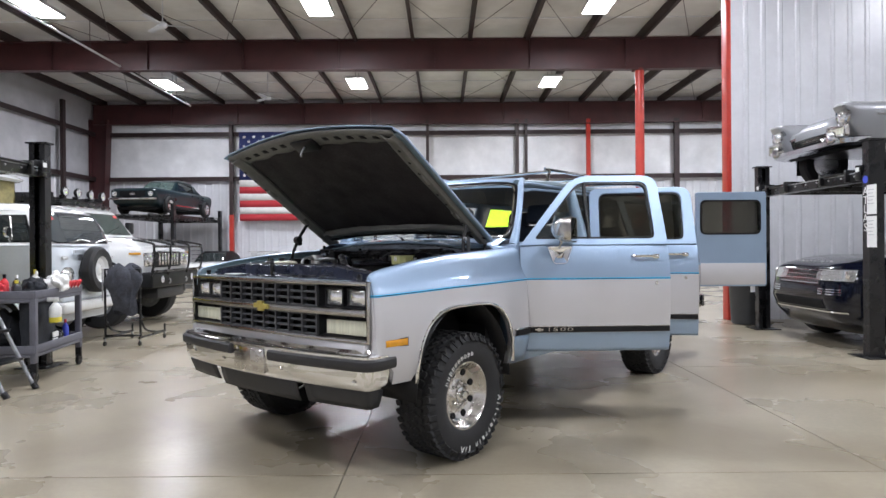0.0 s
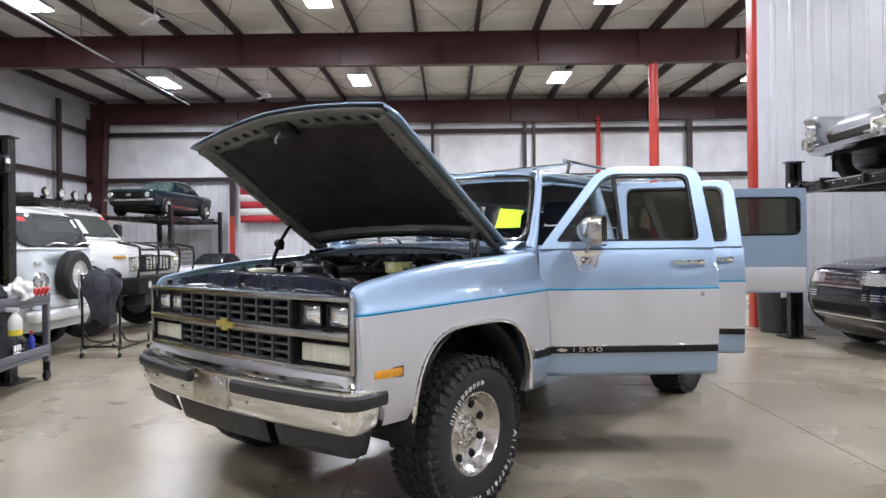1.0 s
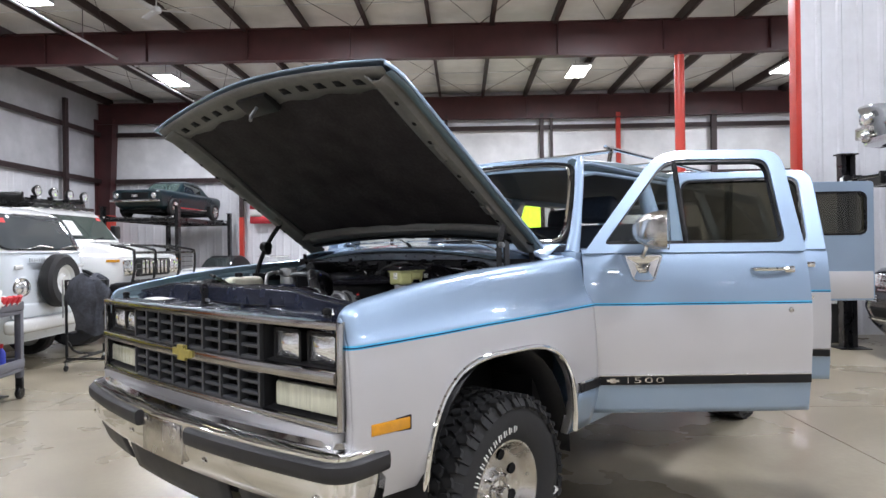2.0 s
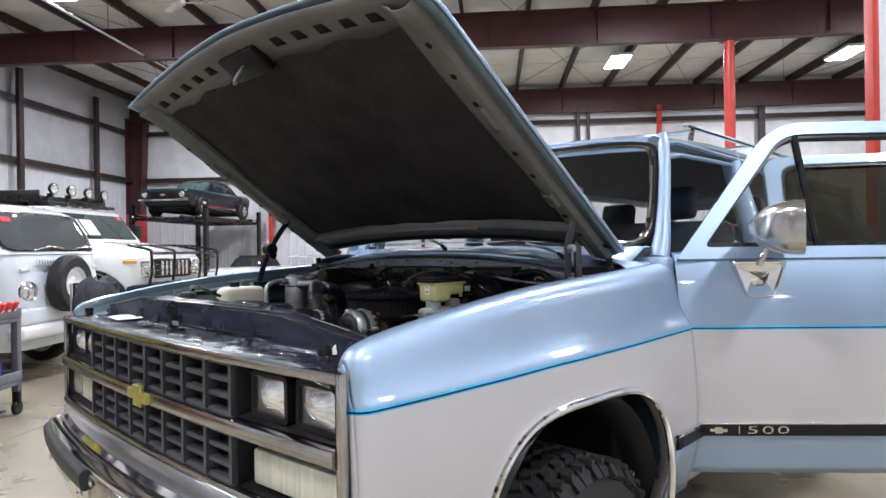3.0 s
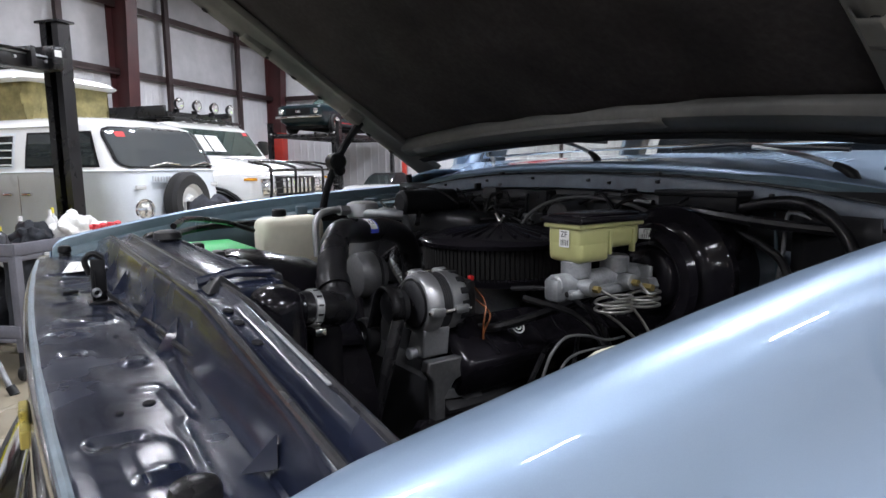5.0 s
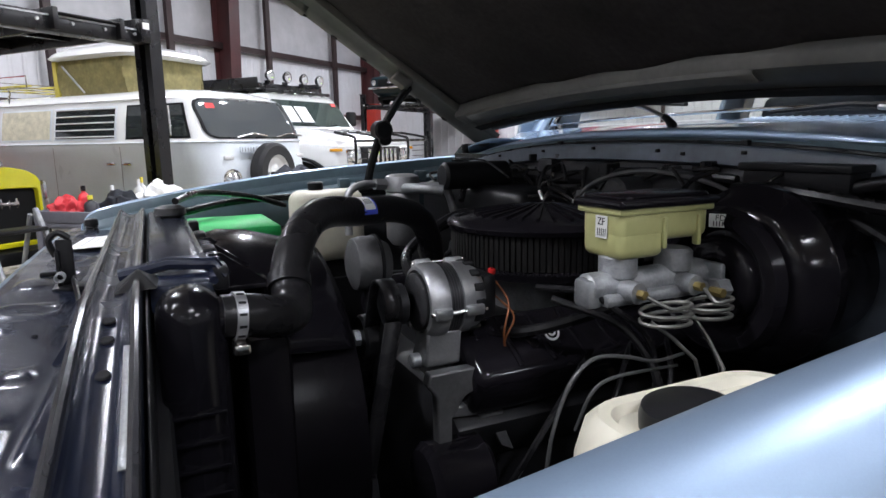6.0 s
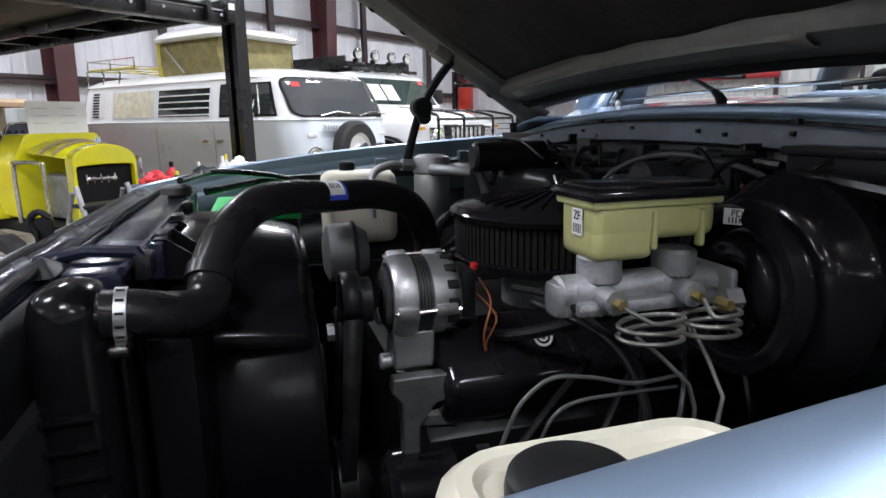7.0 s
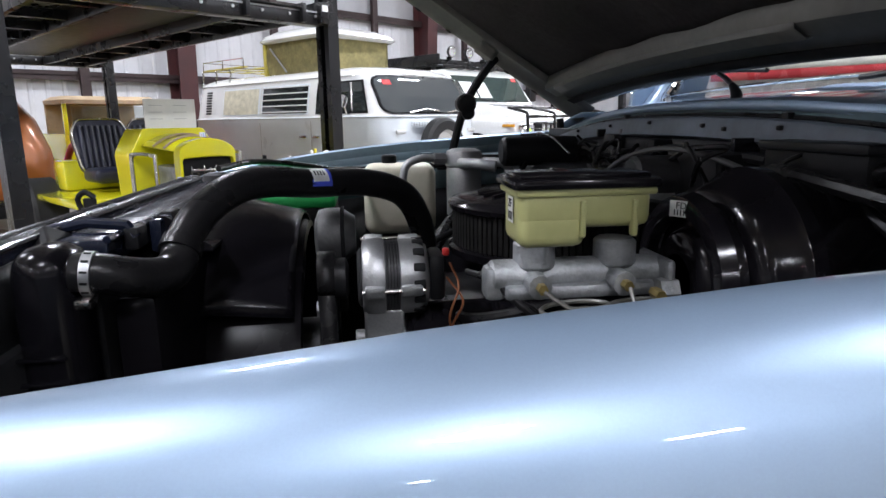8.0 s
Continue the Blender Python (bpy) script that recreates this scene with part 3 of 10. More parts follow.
for s, ob in ((1, fl), (-1, fr)):
    uu = np.linspace(-0.710, -0.522, 6)
    part("sill_band", grid([[(u, s * (fender_v(u, z) + 0.002), z) for u in uu] for z in (0.525, 0.57, 0.62, 0.67, 0.712)]), M_BLUE, ob, "light blue lower band", solid=0.003)
    part("trim_strip", grid([[(u, s * (fender_v(u, 0.735) + d), z) for u in uu] for d, z in ((0.0, 0.712), (0.010, 0.716), (0.010, 0.750), (0.0, 0.753))]), M_SATIN, ob, "black side moulding", solid=0.003)
    part("trim_bright", grid([[(u, s * (fender_v(u, 0.735) + d), z) for u in uu] for d, z in ((0.0, 0.7535), (0.013, 0.7545), (0.013, 0.760), (0.0, 0.761))]), M_CHROME, ob, "bright moulding edge", solid=0.002)

# wheel wells and undertray
for s in (1, -1):
    rows = []
    for k in range(17):
        a = math.pi * k / 16
        rows.append([(-0.05 + 0.485 * math.cos(a), s * v, 0.44 + 0.535 * math.sin(a)) for v in (0.62, 0.80, 0.985)])
    part("wheel_well", grid(rows), M_SATIN, truck, solid=0.004)
    bm = bmesh.new()
    add_box(bm, -0.58, 0.42, s * 0.615, s * 0.635, 0.50, 0.98)
    part("inner_fender", bm, M_SATIN, truck)


# wheels
def tyre_mesh(R=0.395, w=0.27, rim=0.205):
    prof = [(rim, -w * 0.40), (rim + 0.02, -w * 0.47), (rim + 0.07, -w * 0.52), (R - 0.075, -w * 0.52), (R - 0.03, -w * 0.47), (R - 0.012, -w * 0.40),
            (R - 0.012, 0.40 * w), (R - 0.03, w * 0.47), (R - 0.075, w * 0.52), (rim + 0.07, w * 0.52), (rim + 0.02, w * 0.47), (rim, w * 0.40)]
    return lathe(prof, 64, closed=True)


def wheel(u, v, sign, R=0.395, w=0.27, lettered=False, parent=None):
    """An off-road tyre on a polished eight-hole alloy; the outer face looks along sign*y."""
    par = parent or truck
    base = axes((u, v, R - 0.008), (1, 0, 0), (0, 0, 1)) @ pose(0, 0, 0)
    base = base @ (pose(0, 0, 0, 180, 0, 0) if sign > 0 else pose(0, 0, 0))
    wh = empty("wheel", base, par)
    bm = tyre_mesh(R, w)
    n = 46
    rowz = ((-0.40, 0.0, 0.25), (-0.19, 0.5, -0.5), (0.02, 0.0, 0.5), (0.21, 0.5, -0.4), (0.41, 0.1, 0.25))
    places = [Matrix.Rotation((k + da) * 2 * math.pi / n, 4, "Z") @ pose(R - 0.012, 0, z * w) @ Matrix.Rotation(tw, 4, "X") for k in range(n) for z, da, tw in rowz]
    if not lettered:
        for m in places:
            add_box(bm, -0.004, 0.012, -0.019, 0.019, -0.075 * w, 0.075 * w, m)
    for k in range(n):
        for sd in (-1, 1):
            m = Matrix.Rotation((k + (0.25 if k % 2 else 0)) * 2 * math.pi / n, 4, "Z") @ pose(R - 0.035, 0, sd * w * 0.485, 0, sd * 40, 0)
            add_box(bm, -0.022, 0.026 if k % 2 else 0.016, -0.015, 0.015, -0.005, 0.010, m)
    ty = part("tyre", bm, M_TYRE, wh, "black all-terrain tyre with raised white letters")
    if lettered:
        bb = bmesh.new()
        pts = [(-0.019, -0.075 * w), (0.004, -0.075 * w), (0.019, -0.045 * w), (0.019, 0.075 * w), (-0.004, 0.075 * w), (-0.019, 0.040 * w)]
        lo, hi = [bb.verts.new((-0.004, y, z)) for y, z in pts], [bb.verts.new((0.012, y * 0.88, z * 0.92)) for y, z in pts]
        bb.faces.new(lo[::-1])
        bb.faces.new(hi)
        for i in range(6):
            bb.faces.new((lo[i], lo[(i + 1) % 6], hi[(i + 1) % 6], hi[i]))
        bmesh.ops.recalc_face_normals(bb, faces=bb.faces[:])
        me = bpy.data.meshes.new("tread_block")
        bb.to_mesh(me)
        bb.free()
        me.materials.append(M_TYRE)
        for m in places:
            tb = new("tread_block", me)
            tb.parent = wh
            tb.matrix_basis = m
    rim = [(0.0, 0.055), (0.05, 0.055), (0.06, 0.05), (0.085, 0.035), (0.105, 0.032), (0.16, 0.045), (0.175, 0.06), (0.19, 0.098), (0.205, 0.115), (0.214, 0.115), (0.212, 0.10), (0.20, 0.09), (0.198, -0.10), (0.212, -0.11), (0.19, -0.11), (0.18, 0.0), (0.0, 0.0)]
    part("rim", lathe(rim, 48), M_DULLCHROME, wh, "polished alloy rim with round holes")
    for k in range(8):
        a = 2 * math.pi * (k + 0.5) / 8
        c = Vector((0.148 * math.cos(a), 0.148 * math.sin(a), 0))
        bmh = bmesh.new()
        add_lathe(bmh, [(0.0, 0.049), (0.0165, 0.0495), (0.019, 0.0505), (0.022, 0.049)], 14, Matrix.Translation(c) @ Matrix.Rotation(a, 4, "Z") @ pose(0, 0, -0.004, 0, -10, 0))
        part("vent_hole", bmh, M_DARK, wh)
    for k in range(8):
        a = 2 * math.pi * k / 8
        c = (0.072 * math.cos(a), 0.072 * math.sin(a))
        part("lug_nut", cyl((*c, 0.03), (*c, 0.075), 0.011, 6, 0.008), M_CHROME, wh)
    part("hub", lathe([(0.0, 0.10), (0.02, 0.10), (0.024, 0.096), (0.026, 0.07), (0.045, 0.066), (0.046, 0.05)], 24), M_CHROME, wh, "chrome locking hub")
    part("brake_drum", lathe([(0.0, -0.02), (0.17, -0.02), (0.17, -0.12), (0.0, -0.12)], 24), M_SATIN, wh)
    if lettered:
        for word, mid, r in (("All-Terrain T/A", 121, 0.325), ("Bxxxxxxxxx", 300, 0.262)):
            step = 6.7 if len(word) > 12 else 7.6
            for k, ch in enumerate(word):
                if ch == " " or word.startswith("Bx"):
                    if ch == " ":
                        continue
                a = radians(mid - (k - (len(word) - 1) / 2) * step)
                p = (r * math.cos(a), r * math.sin(a), w * 0.522)
                mm = Matrix.Translation(p) @ Matrix.Rotation(a - math.pi / 2, 4, "Z")
                if word.startswith("Bx"):
                    bmb = bmesh.new()
                    add_box(bmb, -0.010, -0.005, -0.013, 0.013, -0.002, 0.002, mm)
                    add_box(bmb, 0.004, 0.008, -0.009, 0.009, -0.002, 0.002, mm)
                    part("raised_mark", bmb, M_WHITE, wh)
                else:
                    words(ch, 0.056, mm, M_WHITE, wh, 0.002)
    return wh


wheel(AX, 0.86, 1, lettered=True)
wheel(AX, -0.86, -1)
wheel(AX - 3.29, 0.86, 1)
wheel(AX - 3.29, -0.86, -1)
part("axle", tube([(AX, -0.8, 0.36), (AX, 0.8, 0.36)], 0.05, 10), M_SATIN, truck)
part("axle", tube([(AX - 3.29, -0.8, 0.36), (AX - 3.29, 0.8, 0.36)], 0.05, 10), M_SATIN, truck)
for s in (1, -1):
    part("frame_rail", boxm(-4.6, 0.70, s * 0.42 - 0.04, s * 0.42 + 0.04, 0.46, 0.60, 0.005), M_SATIN, truck)

# grille shell
GU = 0.705


def gu(v):
    return GU + 0.035 * (1 - (v / 0.9) ** 2)


def bowed(bm):
    """Bends a straight grille piece to the front's gentle curve."""
    for v in bm.verts:
        v.co.x += 0.035 * (1 - (v.co.y / 0.9) ** 2)
    return bm


def bar(u0, u1, y0, y1, z0, z1, n=16, bev=0.004):
    bm = bmesh.new()
    ring = rrect(u0, u1, z0, z1, bev, 2)
    rows = [[(u + 0.035 * (1 - (y / 0.9) ** 2), y, z) for u, z in ring] for y in np.linspace(y0, y1, n + 1)]
    vs = add_grid(bm, rows, closed=True)
    bm.faces.new(vs[0])
    bm.faces.new(vs[-1][::-1])
    bmesh.ops.recalc_face_normals(bm, faces=bm.faces[:])
    return bm


gr = part("grille_shell", bar(GU - 0.03, GU + 0.022, -0.893, 0.893, 1.112, 1.136), M_GRILLECHROME, truck, "chrome grille surround")
part("lower_bar", bar(GU - 0.03, GU + 0.022, -0.893, 0.893, 0.795, 0.817), M_GRILLECHROME, gr)
for s in (1, -1):
    part("end_bar", boxm(GU - 0.004, GU + 0.020, s * 0.893 - 0.008, s * 0.893 + 0.008, 0.795, 1.136, 0.006), M_GRILLECHROME, gr)
for z0, z1 in ((0.822, 0.938), (0.986, 1.108)):
    for k in range(9):
        v = -0.495 + 0.12375 * k
        part("grille_rib", boxm(gu(v) - 0.02, gu(v) + 0.016, v - 0.0065, v + 0.0065, z0, z1), M_GRILLE, gr, smooth=False)
    for k in range(4):
        z = z0 + (z1 - z0) * k / 3
        part("grille_slat", bar(GU - 0.022, GU + 0.008, -0.50, 0.50, z - 0.006, z + 0.006, 12, 0.002), M_GRILLE, gr)
# near-black sheet painting the shade behind the grille
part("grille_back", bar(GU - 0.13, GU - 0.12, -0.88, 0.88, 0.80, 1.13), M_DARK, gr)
part("middle_bar", bar(GU - 0.012, GU + 0.028, -0.885, 0.885, 0.942, 0.982, 20, 0.010), M_GRILLECHROME, gr, "chrome centre bar")
# gold cross-shaped emblem
bow = [(-0.07, -0.012), (-0.028, -0.012), (-0.030, -0.030), (0.030, -0.030), (0.034, -0.016), (0.07, -0.016), (0.07, 0.014), (0.028, 0.014), (0.030, 0.032), (-0.030, 0.032), (-0.034, 0.017), (-0.07, 0.017)]
part("emblem", prism(bow, axes((gu(0) + 0.026, 0, 0.964), (0, 1, 0), (0, 0, 1)), 0.014), M_GOLD, gr, "worn gold emblem", bevel=0.003)
for s in (1, -1):
    y0, y1 = (0.508, 0.880) if s > 0 else (-0.880, -0.508)
    for z0, z1 in ((0.984, 1.110), (0.819, 0.940)):
        bm = bmesh.new()
        o = [Vector((GU + 0.004, y, z)) for y, z in ((y0, z0), (y1, z0), (y1, z1), (y0, z1))]
        i = [Vector((GU - 0.045, y, z)) for y, z in ((y0 + 0.01, z0 + 0.012), (y1 - 0.008, z0 + 0.012), (y1 - 0.008, z1 - 0.006), (y0 + 0.01, z1 - 0.006))]
        add_grid(bm, [o, i], closed=True)
        bm.faces.new([bm.verts.new(p) for p in i])
        part("lamp_pocket", bowed(bm), M_SATIN, gr, "black lamp recess")
    for c in (0.612, 0.786):
        hl = part("headlamp", ring_plate(rrect(-0.078, 0.078, -0.054, 0.054, 0.014, 4), rrect(-0.066, 0.066, -0.044, 0.044, 0.012, 4), axes((gu(c) - 0.040, s * c, 1.044), (0, 1, 0), (0, 0, 1)), 0.026), M_SATIN, gr)
        rows = []
        for k in range(9):
            y = -0.067 + 0.134 * k / 8
            rows.append([(gu(c) - 0.024 + 0.020 * (1 - (y / 0.067) ** 2) * (1 - (z / 0.045) ** 2), s * c + y, 1.044 + z) for z in np.linspace(-0.045, 0.045, 7)])
        part("headlamp_lens", grid(rows), M_LENS, hl, "clear rectangular lens")
        rows = []
        for k in range(9):
            y = -0.05 + 0.10 * k / 8
            rows.append([(gu(c) - 0.075 + 0.03 * ((y / 0.05) ** 2 + (z / 0.04) ** 2) * 0.5, s * c + y, 1.044 + z) for z in np.linspace(-0.04, 0.04, 7)])
        part("reflector", grid(rows), M_CHROME, hl)
    pk = part("parking_lamp", bowed(boxm(GU - 0.042, GU - 0.010, s * 0.715 - 0.165, s * 0.715 + 0.165, 0.832, 0.916, 0.008)), M_PARK, gr, "milky rectangular parking lamp")

# bumper
def bumper_u(v):
    return 0.855 - 0.10 * (abs(v) / 1.0) ** 2.2 - (0.0 if abs(v) < 0.93 else (abs(v) - 0.93) * 1.6)


half = [(bumper_u(v), v) for v in np.linspace(0.0, 0.86, 14)] + [(0.775, 0.900), (0.762, 0.925), (0.742, 0.942), (0.715, 0.950), (0.68, 0.952), (0.63, 0.950), (0.575, 0.946)]
BUMPER = [(u, -v) for u, v in half[:0:-1]] + half


def along_bumper(pts, prof):
    """A profile of (outward, z) carried along a stretch of the bumper's plan."""
    out = []
    for k, (u, v) in enumerate(pts):
        p, q = pts[max(0, k - 1)], pts[min(len(pts) - 1, k + 1)]
        n = Vector((q[1] - p[1], p[0] - q[0])).normalized()
        out.append([(u + n.x * d, v + n.y * d, z) for d, z in prof])
    return [list(r) for r in zip(*out)]


prof = [(-0.10, 0.757), (-0.055, 0.763), (-0.045, 0.747), (-0.006, 0.741), (0.003, 0.734), (0.004, 0.70), (0.0, 0.66), (-0.001, 0.63), (-0.008, 0.585), (-0.020, 0.555), (-0.034, 0.546), (-0.045, 0.550)]
bp = part("front_bumper", grid(along_bumper(BUMPER, prof)), M_CHROME, truck, "chrome bumper with black rub strips", solid=0.005, offset=1)
for sg in (1, -1):
    pts = [(u, v) for u, v in BUMPER if sg * v > 0.19]
    bm = bmesh.new()
    rings = [list(q) for q in zip(*along_bumper(pts, ((0.001, 0.724), (0.014, 0.721), (0.022, 0.712), (0.023, 0.690), (0.020, 0.668), (0.012, 0.660), (0.001, 0.658))))]
    vs = add_grid(bm, rings, closed=True)
    bm.faces.new(vs[0])
    bm.faces.new(vs[-1][::-1])
    bmesh.ops.recalc_face_normals(bm, faces=bm.faces[:])
    part("rub_strip", bm, M_DAM, bp, "black rubber rub strip")
    part("bumper_bracket", boxm(0.60, 0.76, sg * 0.74 - 0.03, sg * 0.74 + 0.03, 0.60, 0.70, 0.006), M_SATIN, bp)
part("plate_recess", boxm(0.848, 0.864, -0.155, 0.155, 0.575, 0.72, 0.004), M_DULLCHROME, bp, "bare licence plate mount")
for v, z in ((-0.12, 0.705), (0.12, 0.705), (-0.3, 0.62), (0.3, 0.62), (0.85, 0.60), (-0.85, 0.60)):
    part("bolt", lathe([(0, 0.006), (0.008, 0.004), (0.011, 0)], 10, axes((bumper_u(v) + (0.012 if abs(v) < 0.2 else 0.002), v, z), (0, 1, 0), (0, 0, 1))), M_CHROME, bp)
for a, b, z0 in ((-1.0, -0.45, 0.455), (-0.43, 0.40, 0.435), (0.42, 1.0, 0.445)):
    pts = [(u, v) for u, v in BUMPER if a <= v <= b and u > 0.62]
    part("air_dam", grid(along_bumper(pts, ((-0.036, 0.566), (-0.040, 0.535), (-0.060, z0 + 0.03), (-0.072, z0)))), M_DAM, truck, "black plastic air dam", solid=0.008)
part("valance", boxm(0.60, 0.735, -0.88, 0.88, 0.735, 0.793, 0.006), M_SILVER, truck)

# hood, opened; local frame: x along the hood from its rear edge to the nose, y to the left, z out of its top
HA = radians(34.0)
hd = Matrix.Translation((-0.525, 0, 1.376)) @ Matrix.Rotation(-HA, 4, "Y")
HL, HW = 1.18, 0.868


def hood_pt(x, y, dz=0.0):
    crown = (0.066 - 0.016 * x) * (1 - min(1, abs(y) / HW) ** 2.2)
    nose = -0.030 * max(0, (x - 1.06) / 0.12) ** 1.6
    bulge = 0.072 * (1 - (abs(y) / HW) ** 1.6) * min(1, max(0, (x - 0.92) / 0.18))
    return hd @ Vector((x + bulge, y, crown + nose + dz))


xs = [0.0, 0.02, 0.15, 0.3, 0.45, 0.6, 0.75, 0.9, 1.0, 1.06, 1.09, 1.12, 1.15, 1.17, HL]
hy = [0.0, 0.05, 0.15, 0.3, 0.45, 0.65, 0.78, 0.84, 0.858, HW]
ys = [-y for y in hy[:0:-1]] + hy
hood = part("hood", grid([[hood_pt(x, y, -0.024 if abs(y) > 0.86 else (-0.005 if abs(y) > 0.85 else 0)) for y in ys] for x in xs]), M_BLUE, truck, "open light blue hood", solid=0.006, offset=0)
# inner frame: rim along both sides, nose and rear, and the pad between
def strip(x0, x1, y0, y1, z0, z1, n=8, along="x"):
    bm = bmesh.new()
    rows = []
    for k in range(n + 1):
        t = k / n
        if along == "x":
            x = x0 + (x1 - x0) * t
            rows.append([hood_pt(x, y0, z0), hood_pt(x, y0 + (y1 - y0) * 0.3, z1), hood_pt(x, y0 + (y1 - y0) * 0.7, z1), hood_pt(x, y1, z0)])
        else:
            y = y0 + (y1 - y0) * t
            rows.append([hood_pt(x0, y, z0), hood_pt(x0 + (x1 - x0) * 0.3, y, z1), hood_pt(x0 + (x1 - x0) * 0.7, y, z1), hood_pt(x1, y, z0)])
    add_grid(bm, rows)
    return bm


for s in (1, -1):
    sf = part("hood_side_frame", grid([[hood_pt(x, s * (y + (0.012 * math.sin(5.2 * x) if y < 0.80 else 0)), dz) for y, dz in ((0.862, -0.020), (0.846, -0.026), (0.838, -0.034), (0.826, -0.036), (0.818, -0.062), (0.806, -0.068), (0.782, -0.068), (0.768, -0.060), (0.754, -0.048), (0.738, -0.046), (0.728, -0.030))] for x in np.linspace(0.0, 1.13, 24)]), M_HOODIN, hood, "inner frame, underside shade put into its grey paint", solid=0.004)
    part("frame_flange", grid([[hood_pt(x, s * y, dz) for y, dz in ((0.864, -0.026), (0.852, -0.032), (0.840, -0.037))] for x in np.linspace(0.01, 1.14, 14)]), M_BLUEIN, sf, "grey-blue edge flange", solid=0.003)
    for x, dx in ((0.36, 0.030), (0.74, 0.045)):
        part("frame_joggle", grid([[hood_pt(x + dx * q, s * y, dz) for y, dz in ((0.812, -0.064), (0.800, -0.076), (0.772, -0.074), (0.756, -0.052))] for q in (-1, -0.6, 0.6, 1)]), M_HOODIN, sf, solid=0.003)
    for k in range(9):
        x = 0.17 + 0.105 * k
        part("frame_hole", lathe([(0, 0.001), (0.009, 0.001), (0.011, -0.001)], 10, Matrix.Translation(hood_pt(x, s * 0.794, -0.0725)) @ hd.to_3x3().to_4x4() @ pose(0, 0, 0, 180, 0, 0)), M_DARK, sf)
rf = part("hood_rear_frame", grid([[hood_pt(x, y, dz) for y in np.linspace(-0.82, 0.82, 25)] for x, dz in ((0.165, -0.026), (0.158, -0.044), (0.148, -0.052), (0.110, -0.050), (0.098, -0.040), (0.060, -0.038), (0.045, -0.020))]), M_HOODIN, hood, "rear frame, underside shade put into its grey paint", solid=0.004)
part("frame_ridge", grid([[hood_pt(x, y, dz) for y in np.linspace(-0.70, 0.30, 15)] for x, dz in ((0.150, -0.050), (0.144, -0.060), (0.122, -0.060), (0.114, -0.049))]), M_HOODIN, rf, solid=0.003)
# near-black strip added over the rear underside to paint its shade
part("hood_edge_shade", grid([[hood_pt(x, y, dz) for y in np.linspace(-0.85, 0.85, 25)] for x, dz in ((-0.004, -0.002), (0.010, -0.006), (0.030, -0.012), (0.048, -0.030), (0.056, -0.047), (0.078, -0.048))]), M_DARK, hood, "dark strip painting the shade under the hood's rear edge", solid=0.003)
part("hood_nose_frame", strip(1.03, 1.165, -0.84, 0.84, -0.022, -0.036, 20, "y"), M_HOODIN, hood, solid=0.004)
part("insulation_pad", grid([[hood_pt(x, y, -0.030 - 0.005 * math.sin(9 * x) * math.cos(5 * y) - 0.003 * math.sin(23 * y + 4 * x)) for y in np.linspace(-0.745, 0.745, 30)] for x in np.linspace(0.14, 1.06, 22)]), M_PAD, hood, "dark fibre hood insulation", solid=0.012)
for k in range(15):
    y = -0.77 + 0.11 * k
    if abs(y) < 0.12:
        continue
    a, b = hood_pt(1.080, y - 0.026, -0.0435), hood_pt(1.080, y + 0.026, -0.0435)
    c, d = hood_pt(1.108, y + 0.020, -0.0435), hood_pt(1.108, y - 0.020, -0.0435)
    bm = bmesh.new()
    bm.faces.new([bm.verts.new(p) for p in (a, b, c, d)])
    part("nose_slot", bm, M_DARK, hood, solid=0.003)
lt = part("hood_latch", boxm(1.08, 1.18, -0.11, 0.11, -0.020, 0.010, 0.006, m=hd), M_SATIN, hood, "black hood latch plate")
part("latch_pin", tube([hd @ Vector(p) for p in ((1.13, 0.0, -0.015), (1.13, 0.0, -0.07), (1.13, 0.02, -0.10))], 0.008, 8), M_ALUDIRTY, lt)
for s in (1, -1):
    if s > 0:
        h = part("hood_hinge", prism([(-0.235, 1.25), (-0.262, 1.25), (-0.262, 1.38), (-0.315, 1.50), (-0.345, 1.57), (-0.318, 1.58), (-0.288, 1.50), (-0.236, 1.385)], Matrix(((1, 0, 0, 0), (0, 0, 1, 0.805), (0, 1, 0, 0), (0, 0, 0, 1))), 0.010), M_CASTDARK, truck, "dark folding hood hinge")
        part("hinge_arm", prism([(-0.27, 1.22), (-0.305, 1.22), (-0.298, 1.385), (-0.262, 1.40)], Matrix(((1, 0, 0, 0), (0, 0, 1, 0.822), (0, 1, 0, 0), (0, 0, 0, 1))), 0.008), M_CASTDARK, h)
        for u, z in ((-0.25, 1.375), (-0.25, 1.27)):
            part("hinge_rivet", cyl((u, 0.80, z), (u, 0.835, z), 0.013, 12, bev=0.003), M_ALUDIRTY, h)
        part("rear_hinge", tube([(-0.46, s * 0.84, 1.22), (-0.45, s * 0.845, 1.34)], 0.012, 8), M_SATIN, h)
        continue
    h = part("hood_hinge", tube(curve([(-0.10, s * 0.84, 1.22), (-0.115, s * 0.83, 1.29), (-0.14, s * 0.80, 1.385), (-0.19, s * 0.79, 1.47), (-0.255, s * 0.79, 1.545)], 4), 0.013, 8), M_SATIN, truck, "black folding hood hinge")
    part("hinge_joint", cyl((-0.14, s * 0.775, 1.388), (-0.14, s * 0.83, 1.388), 0.030, 16, bev=0.006), M_SATIN, h)
    part("hinge_joint", cyl((-0.145, s * 0.78, 1.36), (-0.145, s * 0.82, 1.36), 0.020, 12), M_SATIN, h)
    part("hinge_arm", boxm(-0.25, -0.05, s * 0.80 - 0.008, s * 0.80 + 0.008, 1.19, 1.235, 0.004), M_SATIN, h)
    part("rear_hinge", tube([(-0.46, s * 0.84, 1.22), (-0.45, s * 0.845, 1.34)], 0.012, 8), M_SATIN, h)

